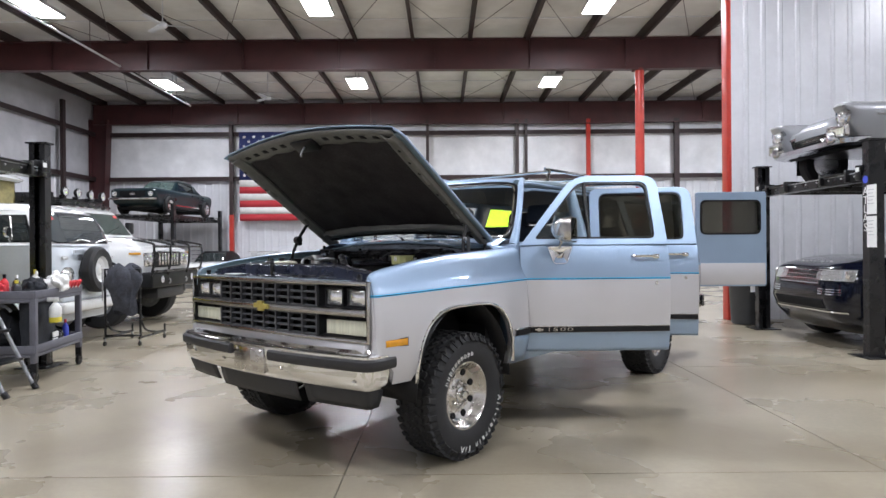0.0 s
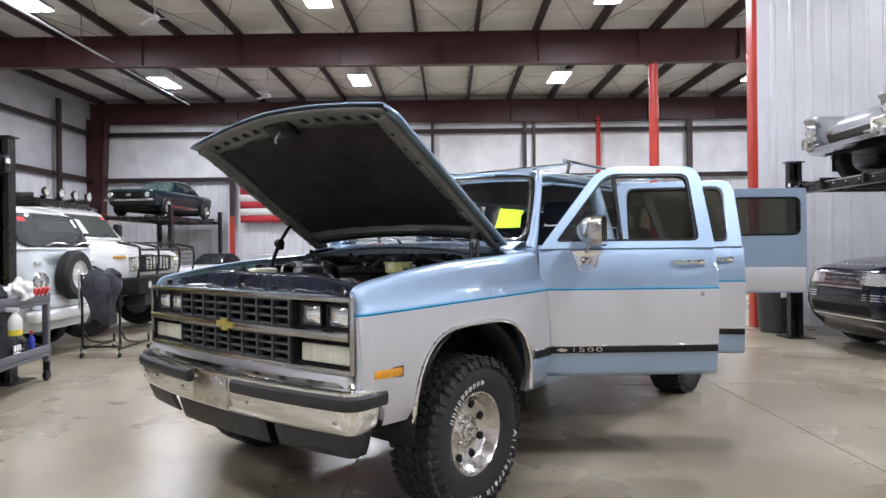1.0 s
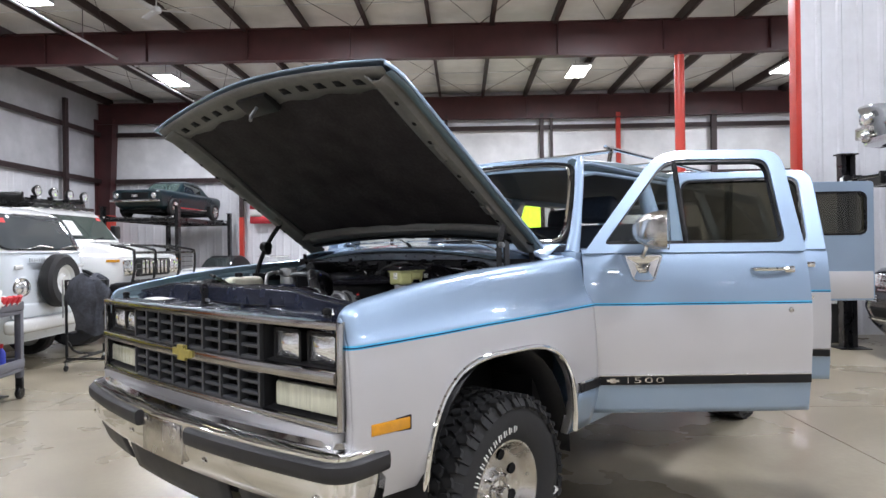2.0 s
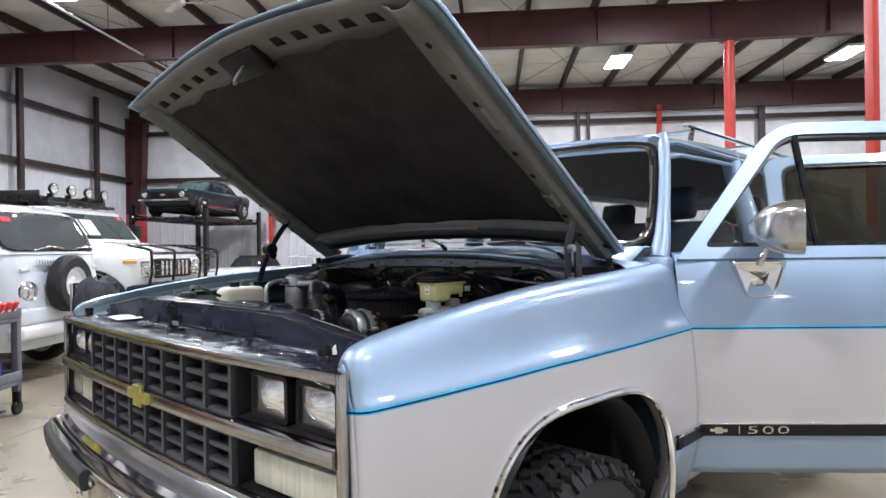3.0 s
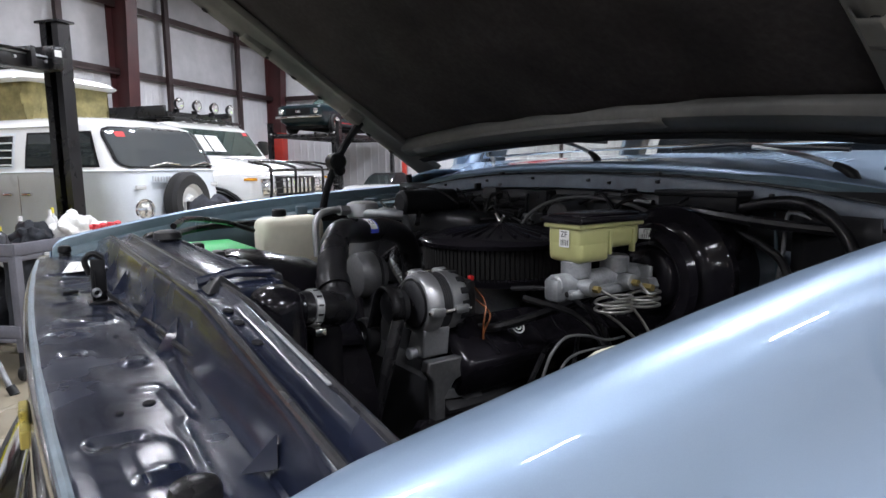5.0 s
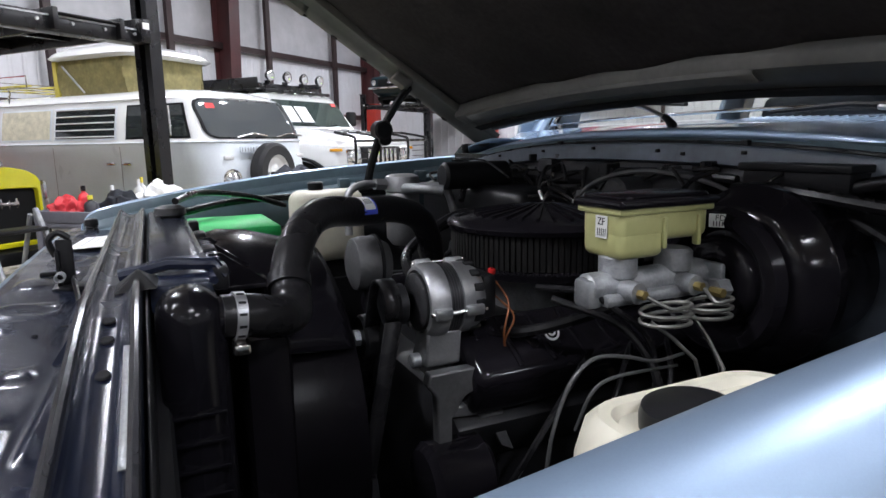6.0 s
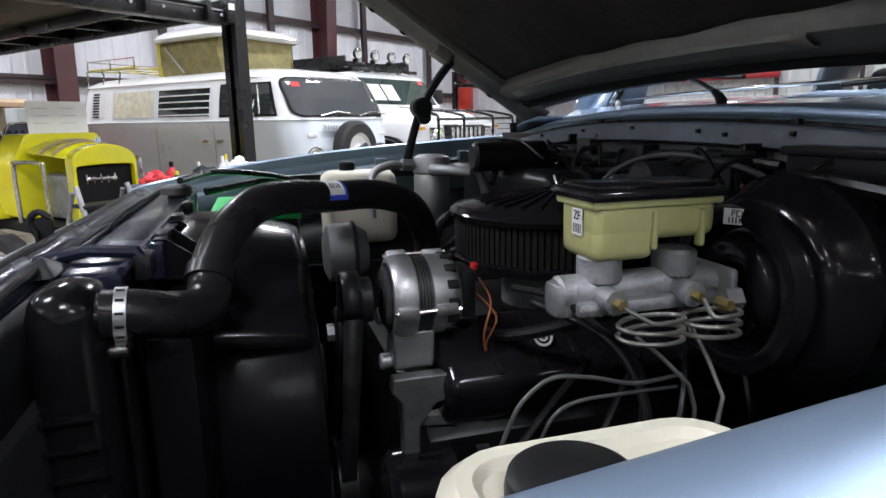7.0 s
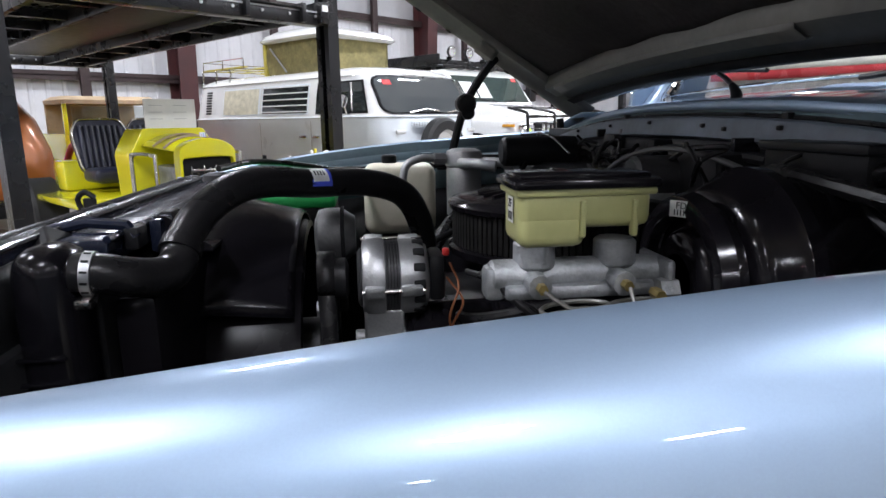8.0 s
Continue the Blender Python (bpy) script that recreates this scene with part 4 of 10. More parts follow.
# cowl and windshield
def cowl_z(v):
    return 1.286 + 0.079 * (1 - (abs(v) / 0.86) ** 2.4)


rows = []
for k in range(13):
    v = -0.86 + 1.72 * k / 12
    c = 0.035 * (1 - (v / 0.86) ** 2)
    rows.append([(-0.456 + c, v, cowl_z(v) - 0.012), (-0.456 + c, v, cowl_z(v) - 0.004), (-0.458 + c, v, cowl_z(v) - 0.001), (-0.463 + c, v, cowl_z(v) + 0.0005), (-0.50 + c, v, cowl_z(v) + 0.004), (-0.56 + c, v, 0.72 * cowl_z(v) + 0.28 * (1.372 + 0.35 * c) + 0.004), (-0.68 + c, v, 1.372 + 0.35 * c), (-0.72 + c, v, 1.374 + 0.35 * c), (-0.76 + c, v, 1.366 + 0.3 * c)])
cw = part("cowl", grid(rows), M_BLUE, truck, "light blue cowl with louvres", solid=0.004)
for k in range(28):
    v = 0.14 + 0.017 * k
    m = Matrix.Translation((-0.555, v, 0.68 * cowl_z(v) + 0.32 * (1.390 - 0.018 * (v / 0.86) ** 2) + 0.003)) @ pose(0, 0, 0, 0, 11, -24)
    part("louvre", boxm(-0.045, 0.045, -0.0035, 0.0035, -0.006, 0.007, 0.002, m=m), M_BLUE, cw)
for s in (1, -1):
    pts = [(-0.745, s * 0.885, 1.325), (-0.810, s * 0.872, 1.43), (-0.925, s * 0.832, 1.64), (-1.0, s * 0.797, 1.785), (-1.06, s * 0.765, 1.835)]
    part("a_pillar", tube(curve(pts, 5), [0.040 - 0.016 * min(1, k / 8) for k in range(21)], 10), M_BLUE, truck)
    part("windshield_trim", tube(curve([(-0.735, s * 0.70, 1.392), (-0.765, s * 0.782, 1.396), (-0.800, s * 0.806, 1.430), (-0.850, s * 0.800, 1.50), (-0.918, s * 0.780, 1.64), (-0.972, s * 0.752, 1.752), (-0.992, s * 0.70, 1.790), (-0.975, s * 0.5, 1.806), (-0.945, 0, 1.812)], 5), 0.010, 8), M_CHROME, truck, "bright windshield moulding")
    part("windshield_gasket", tube(curve([(-0.738, s * 0.71, 1.384), (-0.772, s * 0.800, 1.388), (-0.812, s * 0.825, 1.430), (-0.862, s * 0.819, 1.50), (-0.930, s * 0.797, 1.64), (-0.984, s * 0.768, 1.757), (-1.004, s * 0.71, 1.800), (-0.985, s * 0.5, 1.818), (-0.955, 0, 1.824)], 5), 0.015, 8), M_RUBBER, truck, "black rubber gasket")
part("windshield_gasket", tube([(-0.782 + 0.10 * (1 - (v / 0.8) ** 2), v, 1.376 + 0.008 * (1 - (v / 0.8) ** 2)) for v in np.linspace(-0.78, 0.78, 13)], 0.006, 8), M_RUBBER, truck)
part("windshield_lower_trim", tube([(-0.778 + 0.10 * (1 - (v / 0.8) ** 2), v, 1.398 + 0.010 * (1 - (v / 0.8) ** 2)) for v in np.linspace(-0.76, 0.76, 13)], 0.004, 8), M_CHROME, truck)
rows = [[(-0.790 - 0.190 * t + (0.105 - 0.06 * t) * (1 - (y / 0.81) ** 2), y * (1 - 0.075 * t), 1.392 + 0.415 * t) for y in np.linspace(-0.805, 0.805, 15)] for t in np.linspace(0, 1, 7)]
part("windshield", grid(rows), M_WINDSHIELD, truck, "clear reflecting windshield")
for v0 in (0.642, 0.040):
    zp = cowl_z(v0) + 0.006
    w = part("wiper", tube(curve([(-0.492, v0, zp + 0.010), (-0.503, v0 - 0.03, zp + 0.022), (-0.535, v0 - 0.12, zp + 0.046), (-0.585, v0 - 0.24, zp + 0.064)], 4), [0.0055] * 4 + [0.005] * 5 + [0.0045] * 4, 8), M_ALU, truck, "wiper arm and blade")
    part("wiper_pivot", tube([(-0.486, v0 + 0.010, zp - 0.008), (-0.490, v0 + 0.002, zp + 0.006), (-0.496, v0 - 0.014, zp + 0.016), (-0.503, v0 - 0.034, zp + 0.024)], [0.0105, 0.010, 0.0085, 0.0065], 12), M_SATIN, w, "black pivot cap")
    part("wiper_blade", tube([(-0.572, v0 - 0.04, zp + 0.052), (-0.600, v0 - 0.30, zp + 0.072), (-0.610, v0 - 0.46, zp + 0.066)], 0.005, 6), M_SATIN, w)

part("roof_header", grid([[(-0.985 - d + 0.04 * (1 - (v / 0.8) ** 2), v, z - 0.02 * abs(v / 0.78) ** 3) for v in np.linspace(-0.775, 0.775, 15)] for d, z in ((0.0, 1.792), (0.012, 1.800), (0.03, 1.832), (0.06, 1.858), (0.10, 1.872))]), M_BLUE, truck, solid=0.006)
for s in (1, -1):
    part("cowl_side", grid([[(u, s * v, z) for v, z in ((0.70, 1.352 - 0.02 * (u < -0.7)), (0.80, 1.338), (0.875, 1.322), (0.905, 1.300))] for u in (-0.47, -0.60, -0.74)]), M_BLUE, truck, solid=0.006)
# roof, rails and pillars
rows = []
for t in np.linspace(0, 1, 22):
    u = -1.0 - 3.62 * t
    zc = 1.87 + 0.035 * math.sin(math.pi * min(1, 0.15 + t)) - (0.03 if t > 0.97 else 0)
    e = 0.0 if t > 0.04 else -0.022
    rows.append([(u, v, zc + e - 0.055 * abs(v / 0.76) ** 3.5 - (0.05 if abs(v) > 0.77 else 0)) for v in (-0.80, -0.78, -0.74, -0.66, -0.5, -0.25, 0, 0.25, 0.5, 0.66, 0.74, 0.78, 0.80)])
roof = part("roof", grid(rows), M_BLUE, truck, "light blue roof", solid=0.02)
part("headliner", grid([[(-1.02 - 3.5 * t, v, 1.835 + 0.02 * math.sin(math.pi * t) - 0.05 * abs(v / 0.74) ** 3) for v in np.linspace(-0.74, 0.74, 9)] for t in np.linspace(0, 1, 10)]), M_INTERIOR, truck, "dark blue headliner", solid=0.004)
for s in (1, -1):
    part("drip_rail", tube([(-0.99, s * 0.785, 1.795), (-1.1, s * 0.80, 1.812), (-4.6, s * 0.80, 1.80)], 0.012, 6), M_BLUE, truck)
    rk = part("roof_rack_rail", tube(curve([(-1.75, s * 0.60, 1.89), (-1.80, s * 0.60, 1.985), (-1.9, s * 0.60, 1.995), (-4.2, s * 0.60, 1.995), (-4.35, s * 0.60, 1.90)], 4), 0.014, 8), M_CHROME, truck, "chrome roof rack rail")
for u in (-1.9, -2.7, -3.5, -4.2):
    part("roof_rack_bar", tube([(u, -0.6, 1.995), (u, 0.6, 1.995)], 0.012, 8), M_CHROME, truck, "chrome roof rack cross bar")


def side_v(z):
    return lerp(z, [0.50, 0.58, 0.75, 0.95, 1.10, 1.25, 1.33, 1.86], [0.94, 0.975, 1.0, 1.018, 1.012, 0.985, 0.955, 0.76])


def side_panel(name, u0, u1, sign, holes, z0=0.56, z1=1.82, parent=None, label=""):
    """Body side from u0 to u1 with window openings given as (u0, u1, z0, z1)."""
    zs = sorted({z0, 0.60, 0.66, 0.715, 0.755, 0.85, 0.95, 1.03, 1.0835, 1.087, 1.0915, 1.0975, 1.2, 1.28, 1.33, 1.38, 1.5, 1.65, 1.76, z1} | {h[2] for h in holes} | {h[3] for h in holes})
    us = sorted({u0, u1} | {h[0] for h in holes} | {h[1] for h in holes} | set(np.linspace(u0, u1, 14).round(4).tolist()))
    bm = bmesh.new()
    vv = {}
    for i in range(len(zs) - 1):
        for k in range(len(us) - 1):
            um, zm = (us[k] + us[k + 1]) / 2, (zs[i] + zs[i + 1]) / 2
            if any(h[0] < um < h[1] and h[2] < zm < h[3] for h in holes):
                continue
            q = []
            for u, z in ((us[k], zs[i]), (us[k + 1], zs[i]), (us[k + 1], zs[i + 1]), (us[k], zs[i + 1])):
                key = (u, z)
                if key not in vv:
                    vv[key] = bm.verts.new((u, sign * side_v(z), z))
                q.append(vv[key])
            f = bm.faces.new(q)
            f.material_index = 0 if zm > 1.0975 or zm < 0.71 else (2 if zm > 1.0915 or 1.0835 < zm < 1.087 else (3 if zm > 1.087 else 1))
    bmesh.ops.recalc_face_normals(bm, faces=bm.faces[:])
    return part(name, bm, [M_BLUE, M_SILVER, M_STRIPE, M_STRIPE2], parent or truck, label, solid=0.03)


side_panel("body_side", -4.72, -0.715, -1, [(-1.70, -0.96, 1.36, 1.76), (-2.62, -1.86, 1.36, 1.76), (-4.45, -2.86, 1.36, 1.76), (-3.85, -2.92, 0.5, 0.95)], label="body side with closed doors")
for a, b in ((-1.70, -0.96), (-2.62, -1.86), (-4.45, -2.86)):
    part("side_window", grid([[(u, -(side_v(z) - 0.012), z) for u in (a - 0.02, b + 0.02)] for z in (1.35, 1.5, 1.65, 1.77)]), M_CLEARGLASS, truck, "side window")
side_panel("quarter_panel", -4.72, -2.80, 1, [(-4.45, -2.95, 1.36, 1.76), (-3.85, -2.92, 0.5, 0.95)], label="rear quarter panel with long window")
part("side_window", grid([[(u, side_v(z) - 0.012, z) for u in (-4.47, -2.93)] for z in (1.35, 1.5, 1.65, 1.77)]), M_GLASS, truck, "dark side window")
for s in (1,):
    part("rocker", boxm(-2.85, -0.60, 0.86, 0.955, 0.50, 0.62, 0.015), M_BLUE, truck)
    part("b_pillar", boxm(-1.90, -1.74, 0.84, 0.93, 0.60, 1.36, 0.01), M_BLUE, truck)
    part("b_pillar_upper", tube([(-1.82, 0.90, 1.35), (-1.84, 0.76, 1.84)], [0.06, 0.045], 10), M_BLUE, truck)
    part("roof_side_rail", tube([(-1.0, 0.755, 1.80), (-1.5, 0.775, 1.825), (-2.9, 0.775, 1.825)], 0.035, 8), M_BLUEIN, truck)
    part("front_door_jamb", boxm(-0.76, -0.68, 0.80, 0.95, 0.55, 1.34, 0.02), M_BLUE, truck)
    rows = [[(-3.40 + 0.50 * math.cos(a), v, 0.45 + 0.50 * math.sin(a)) for v in (0.62, 0.97)] for a in np.linspace(0, math.pi, 15)]
    part("rear_wheel_well", grid(rows), M_SATIN, truck, solid=0.004)
part("cabin_floor", boxm(-4.7, -0.60, -0.93, 0.88, 0.56, 0.62), M_INTERIOR, truck, smooth=False)
part("firewall", boxm(-0.60, -0.42, -0.86, 0.86, 0.62, 1.31), M_SATIN, truck, smooth=False)
dash = part("dashboard", boxm(-0.98, -0.68, -0.88, 0.80, 1.05, 1.38, 0.05), M_INTERIOR, truck, "dark blue dashboard")
part("steering_wheel", tube([(-1.13 + 0.08 * math.cos(a), 0.42 + 0.19 * math.sin(a), 1.28 + 0.17 * math.cos(a)) for a in np.linspace(0, 2 * math.pi, 28)[:-1]], 0.013, 8, closed=True), M_SATIN, truck, "black steering wheel")


def bench(u, label):
    b = part("bench_seat", boxm(u - 0.52, u, -0.78, 0.78, 0.72, 0.98, 0.06, 3), M_INTERIOR, truck, label)
    part("seat_back", boxm(-0.07, 0.07, -0.78, 0.78, 0.0, 0.58, 0.05, 3, m=Matrix.Translation((u - 0.50, 0, 0.94)) @ pose(0, 0, 0, 0, -14, 0)), M_INTERIOR, b)
    for v in (-0.45, 0.45):
        part("headrest", boxm(-0.05, 0.05, v - 0.13, v + 0.13, 0.60, 0.78, 0.04, 3, m=Matrix.Translation((u - 0.50, 0, 0.94)) @ pose(0, 0, 0, 0, -14, 0)), M_INTERIOR, b)


bench(-1.22, "dark blue cloth front seat")
bench(-2.30, "dark blue cloth second seat")
# rear end: closed right door, lamp and bumper
part("rear_bumper", boxm(-4.98, -4.78, -0.98, 0.98, 0.56, 0.72, 0.02), M_CHROME, truck, "chrome rear bumper")
rd = part("rear_cargo_door", ring_plate(rrect(-0.86, -0.02, 0.72, 1.80, 0.03, 4), rrect(-0.76, -0.10, 1.34, 1.72, 0.06, 4), axes((-4.70, 0, 0), (0, 1, 0), (0, 0, 1)), -0.05), M_BLUE, truck, "closed rear cargo door")
part("door_window", boxm(-4.73, -4.725, -0.77, -0.09, 1.33, 1.73), M_CLEARGLASS, rd)
part("rear_sill", boxm(-4.74, -4.66, -0.9, 0.9, 0.60, 0.72, 0.01), M_BLUEIN, truck)
part("rear_header", boxm(-4.72, -4.60, -0.76, 0.76, 1.78, 1.86, 0.01), M_BLUE, truck)
part("tail_lamp", boxm(-4.74, -4.69, 0.86, 0.965, 0.95, 1.30, 0.01), M_REDPLASTIC, truck, "red tail lamp")


def door(name, hinge_u, length, angle, kind, label):
    """A side door about its front edge; local x runs from the hinge backwards along the door, y outwards, z up."""
    a = radians(angle)
    hv = 0.965
    d = Vector((-math.cos(a), math.sin(a), 0))
    o = Vector((math.sin(a), math.cos(a), 0))
    m = Matrix(((d.x, o.x, 0, hinge_u), (d.y, o.y, 0, hv), (0, 0, 1, 0), (0, 0, 0, 1)))
    dr = empty(name, m, truck)
    dr["label"] = label
    zs = [0.575, 0.60, 0.66, 0.71, 0.76, 0.85, 0.95, 1.03, 1.0835, 1.087, 1.0915, 1.0975, 1.2, 1.27, 1.32, 1.345]
    xs = np.linspace(0, length, 9)
    r = lambda z: side_v(z) - hv  # noqa: E731
    rows = [[(x, r(z) - 0.02, z) for x in (0.0,)] + [(x, r(z) - (0.008 if x in (xs[0], xs[-1]) else 0), z) for x in xs] + [(length, r(z) - 0.02, z)] for z in zs]
    rows.append([(x, r(1.345) - 0.03, 1.352) for x in (0.0, *xs, length)])
    band = lambda i: 0 if zs[min(i, 15)] > 1.095 or zs[i] < 0.70 else (2 if zs[i] > 1.09 or 1.08 < zs[i] < 1.086 else (3 if zs[i] > 1.086 else 1))  # noqa: E731
    part("door_skin", grid(rows, band), [M_BLUE, M_SILVER, M_STRIPE, M_STRIPE2], dr, "light blue over silver outer panel", solid=0.004)
    part("inner_panel", boxm(0.01, length - 0.01, -0.13, -0.055, 0.60, 1.335, 0.02), M_INTERIOR, dr, "dark blue inner trim panel")
    part("door_shell", boxm(0.004, length - 0.004, -0.06, -0.012, 0.58, 1.342, 0.008), M_BLUE, dr)
    lean = lambda z: -0.018 - (z - 1.345) * 0.36  # noqa: E731
    if kind == "front":
        outer = rpoly([(0.0, 1.33), (length, 1.33), (length - 0.02, 1.85), (0.42, 1.85)], [0.01, 0.01, 0.10, 0.13], 5)
        inner = rpoly([(0.10, 1.372), (length - 0.085, 1.372), (length - 0.095, 1.802), (0.45, 1.802)], [0.03, 0.05, 0.06, 0.08], 5)
    else:
        outer = rpoly([(0.0, 1.33), (length, 1.33), (length - 0.02, 1.83), (0.0, 1.83)], [0.01, 0.01, 0.10, 0.08], 5)
        inner = rpoly([(0.08, 1.372), (length - 0.10, 1.372), (length - 0.10, 1.782), (0.08, 1.782)], [0.05, 0.05, 0.07, 0.07], 5)
    tilt = axes((0, -0.02, 1.345), (1, 0, 0), (0, -0.36, 1))
    k = math.hypot(1, 0.36)
    sh = lambda pts: [(x, (z - 1.345) * k * 0.985) for x, z in pts]  # noqa: E731
    part("window_frame", ring_plate(sh(outer), sh(inner), tilt, 0.05), M_BLUE, dr, "light blue window frame", bevel=0.008, m=Matrix.Translation((0, 0.02, 0)))
    cx, cz = sum(p[0] for p in inner) / len(inner), sum(p[1] for p in inner) / len(inner)
    shr = [(cx + (x - cx) * 0.965, cz + (z - cz) * 0.93) for x, z in inner]
    part("window_seal", ring_plate(sh([(cx + (x - cx) * 1.012, cz + (z - cz) * 1.03) for x, z in inner]), sh(shr), tilt, 0.03), M_RUBBER, dr, m=Matrix.Translation((0, 0.012, 0)))
    if kind == "front":
        part("vent_bar", tube([(0.50, -0.02, 1.37), (0.50, -0.175, 1.79)], 0.014, 8), M_RUBBER, dr, "black vent window bar")
        vent = rpoly([(0.115, 1.38), (0.49, 1.38), (0.49, 1.775), (0.45, 1.775)], 0.02, 3)
        part("vent_glass", prism(sh(vent), tilt, 0.005), M_CLEARGLASS, dr, m=Matrix.Translation((0, -0.002, 0)))
    elif kind == "rear":
        part("door_glass", prism(sh(inner), tilt, 0.005), M_GLASS, dr, m=Matrix.Translation((0, -0.002, 0)))
    # handle
    hm = part("door_handle", tube(curve([(length - 0.27, r(1.245) + 0.004, 1.247), (length - 0.25, r(1.245) + 0.028, 1.247), (length - 0.16, r(1.245) + 0.030, 1.247), (length - 0.11, r(1.245) + 0.022, 1.247)], 4), 0.010, 8), M_CHROME, dr, "chrome door handle")
    part("handle_button", boxm(length - 0.125, length - 0.075, r(1.245) - 0.004, r(1.245) + 0.026, 1.228, 1.262, 0.008), M_CHROME, hm)
    part("door_lock", lathe([(0, 0.008), (0.010, 0.008), (0.014, 0.0)], 16, axes((length - 0.10, r(1.055) + 0.001, 1.055), (1, 0, 0), (0, 0, 1)) @ pose(0, 0, 0, 180, 0, 0)), M_DULLCHROME, dr)
    part("trim_strip", boxm(0.006, length - 0.004, r(0.735) - 0.002, r(0.735) + 0.012, 0.712, 0.752, 0.004), M_SATIN, dr, "black side moulding")
    part("trim_bright", boxm(0.006, length - 0.004, r(0.735) - 0.002, r(0.735) + 0.014, 0.753, 0.760, 0.002), M_CHROME, dr, "bright moulding edge")
    if kind == "front":
        for k, ch in enumerate("1500"):
            words(ch, 0.046, axes((0.192 + (0.046 if k else 0.0) + 0.052 * max(0, k - 1), r(0.735) + 0.0135, 0.733), (1, 0, 0), (0, 0, 1)), M_DULLCHROME, dr, 0.0012).matrix_basis @= Matrix.Diagonal((1.0 if k == 0 else 1.9, 0.82, -1, 1))
            if ch == "0":
                part("numeral_core", boxm(0.192 + 0.046 + 0.052 * (k - 1) - 0.011, 0.192 + 0.046 + 0.052 * (k - 1) + 0.011, r(0.735) + 0.0125, r(0.735) + 0.0150, 0.7255, 0.7405, 0.001), M_SATIN, dr)
        sm = axes((0.122, r(0.735) + 0.012, 0.733), (1, 0, 0), (0, 0, 1))
        part("small_emblem", prism([(x * 0.42, y * 0.36) for x, y in bow], sm, -0.003), M_DULLCHROME, dr)
    return dr


fd = door("front_door", -0.715, 1.06, 49.0, "front", "open driver door, light blue over silver")
door("rear_door", -1.83, 0.86, 61.0, "rear", "open rear side door, light blue over silver")
# mirror on the driver door
mb = part("mirror_bracket", grid([[(x, y, z) for x, z in rpoly([(0.275 + (a - 0.275) * k, 1.258 + (b - 1.258) * k) for a, b in ((0.175, 1.325), (0.375, 1.325), (0.33, 1.19), (0.225, 1.19))], 0.02 * k, 3)] for y, k in ((-0.01, 1.0), (0.030, 0.97), (0.040, 0.90), (0.040, 0.84), (0.030, 0.80), (0.022, 0.40), (0.040, 0.05))], closed=True), M_CHROME, fd, "chrome mirror bracket")
part("mirror_arm", tube([(0.275, 0.03, 1.31), (0.275, 0.07, 1.35), (0.27, 0.10, 1.41)], 0.012, 8), M_CHROME, mb)
mm = Matrix.Translation((0.31, 0.165, 1.432)) @ Matrix.Scale(1.16, 4) @ pose(0, 0, 0, 0, 0, 22)
rows = []
for k in range(9):
    t = k / 8
    s = (1 - (1 - t) ** 2.4) ** 0.5
    rows.append([mm @ Vector((-0.10 + 0.13 * t, 0.13 * max(0.25, s) * x, 0.075 * max(0.25, s) * z)) for x, z in rrect(-1, 1, -1, 1, 0.45, 5)])
mh = bmesh.new()
add_grid(mh, rows, closed=True)
mh.faces.new([mh.verts.new(p) for p in rows[0]])
part("mirror_head", mh, M_DULLCHROME, fd, "brushed chrome mirror head")
part("mirror_glass", prism(rrect(-0.122, 0.122, -0.068, 0.068, 0.035, 5), mm @ axes((0.026, 0, 0), (0, 1, 0), (0, 0, 1)), 0.003), M_CHROME, fd, "mirror glass")
# rear cargo door swung out to the side
cd = empty("rear_cargo_door", pose(-4.74, 0.94, 0, 0, 0, 38), truck)
cd["label"] = "open rear cargo door with window, light blue over silver"
part("cargo_panel", ring_plate(rrect(0.0, 0.84, 0.82, 1.96, 0.03, 4), rrect(0.05, 0.77, 1.45, 1.86, 0.07, 4), axes((0, 0, 0), (0, 1, 0), (0, 0, 1)), 0.05), M_BLUE, cd, bevel=0.006)
part("cargo_lower", boxm(0.046, 0.056, 0.015, 0.825, 0.84, 1.10, 0.003), M_SILVER, cd, "silver lower band")
part("cargo_glass", boxm(0.02, 0.026, 0.04, 0.78, 1.44, 1.87), M_GLASS, cd)
part("cargo_seal", ring_plate(rrect(0.045, 0.775, 1.445, 1.865, 0.07, 4), rrect(0.065, 0.755, 1.465, 1.845, 0.06, 4), axes((0.04, 0, 0), (0, 1, 0), (0, 0, 1)), 0.014), M_RUBBER, cd)


# ---- under the hood ----
bay = empty("engine_bay", None, truck)
bay["label"] = "black engine bay with hoses and pipes"
# front panel over the radiator, glossy slate black: a flat shelf with pressed shapes, a wall and a ridge
PRESSED = (  # centre u, v; half sizes; height of the field; height of its rim
    (0.696, 0.612, 0.025, 0.016, -0.0035, 0.0016), (0.709, 0.296, 0.019, 0.013, -0.003, 0.0016), (0.678, 0.100, 0.036, 0.032, 0.0, 0.0026),
    (0.700, -0.080, 0.026, 0.045, 0.003, 0.0), (0.650, 0.373, 0.015, 0.020, 0.0045, 0.0), (0.674, 0.665, 0.020, 0.040, 0.004, 0.0012), (0.672, -0.30, 0.030, 0.040, -0.002, 0.002),
    (0.700, -0.42, 0.022, 0.018, -0.003, 0.0016), (0.670, -0.665, 0.022, 0.040, 0.004, 0.0012), (0.660, -0.17, 0.020, 0.014, -0.003, 0.0012), (0.654, 0.480, 0.016, 0.012, 0.002, 0.0))
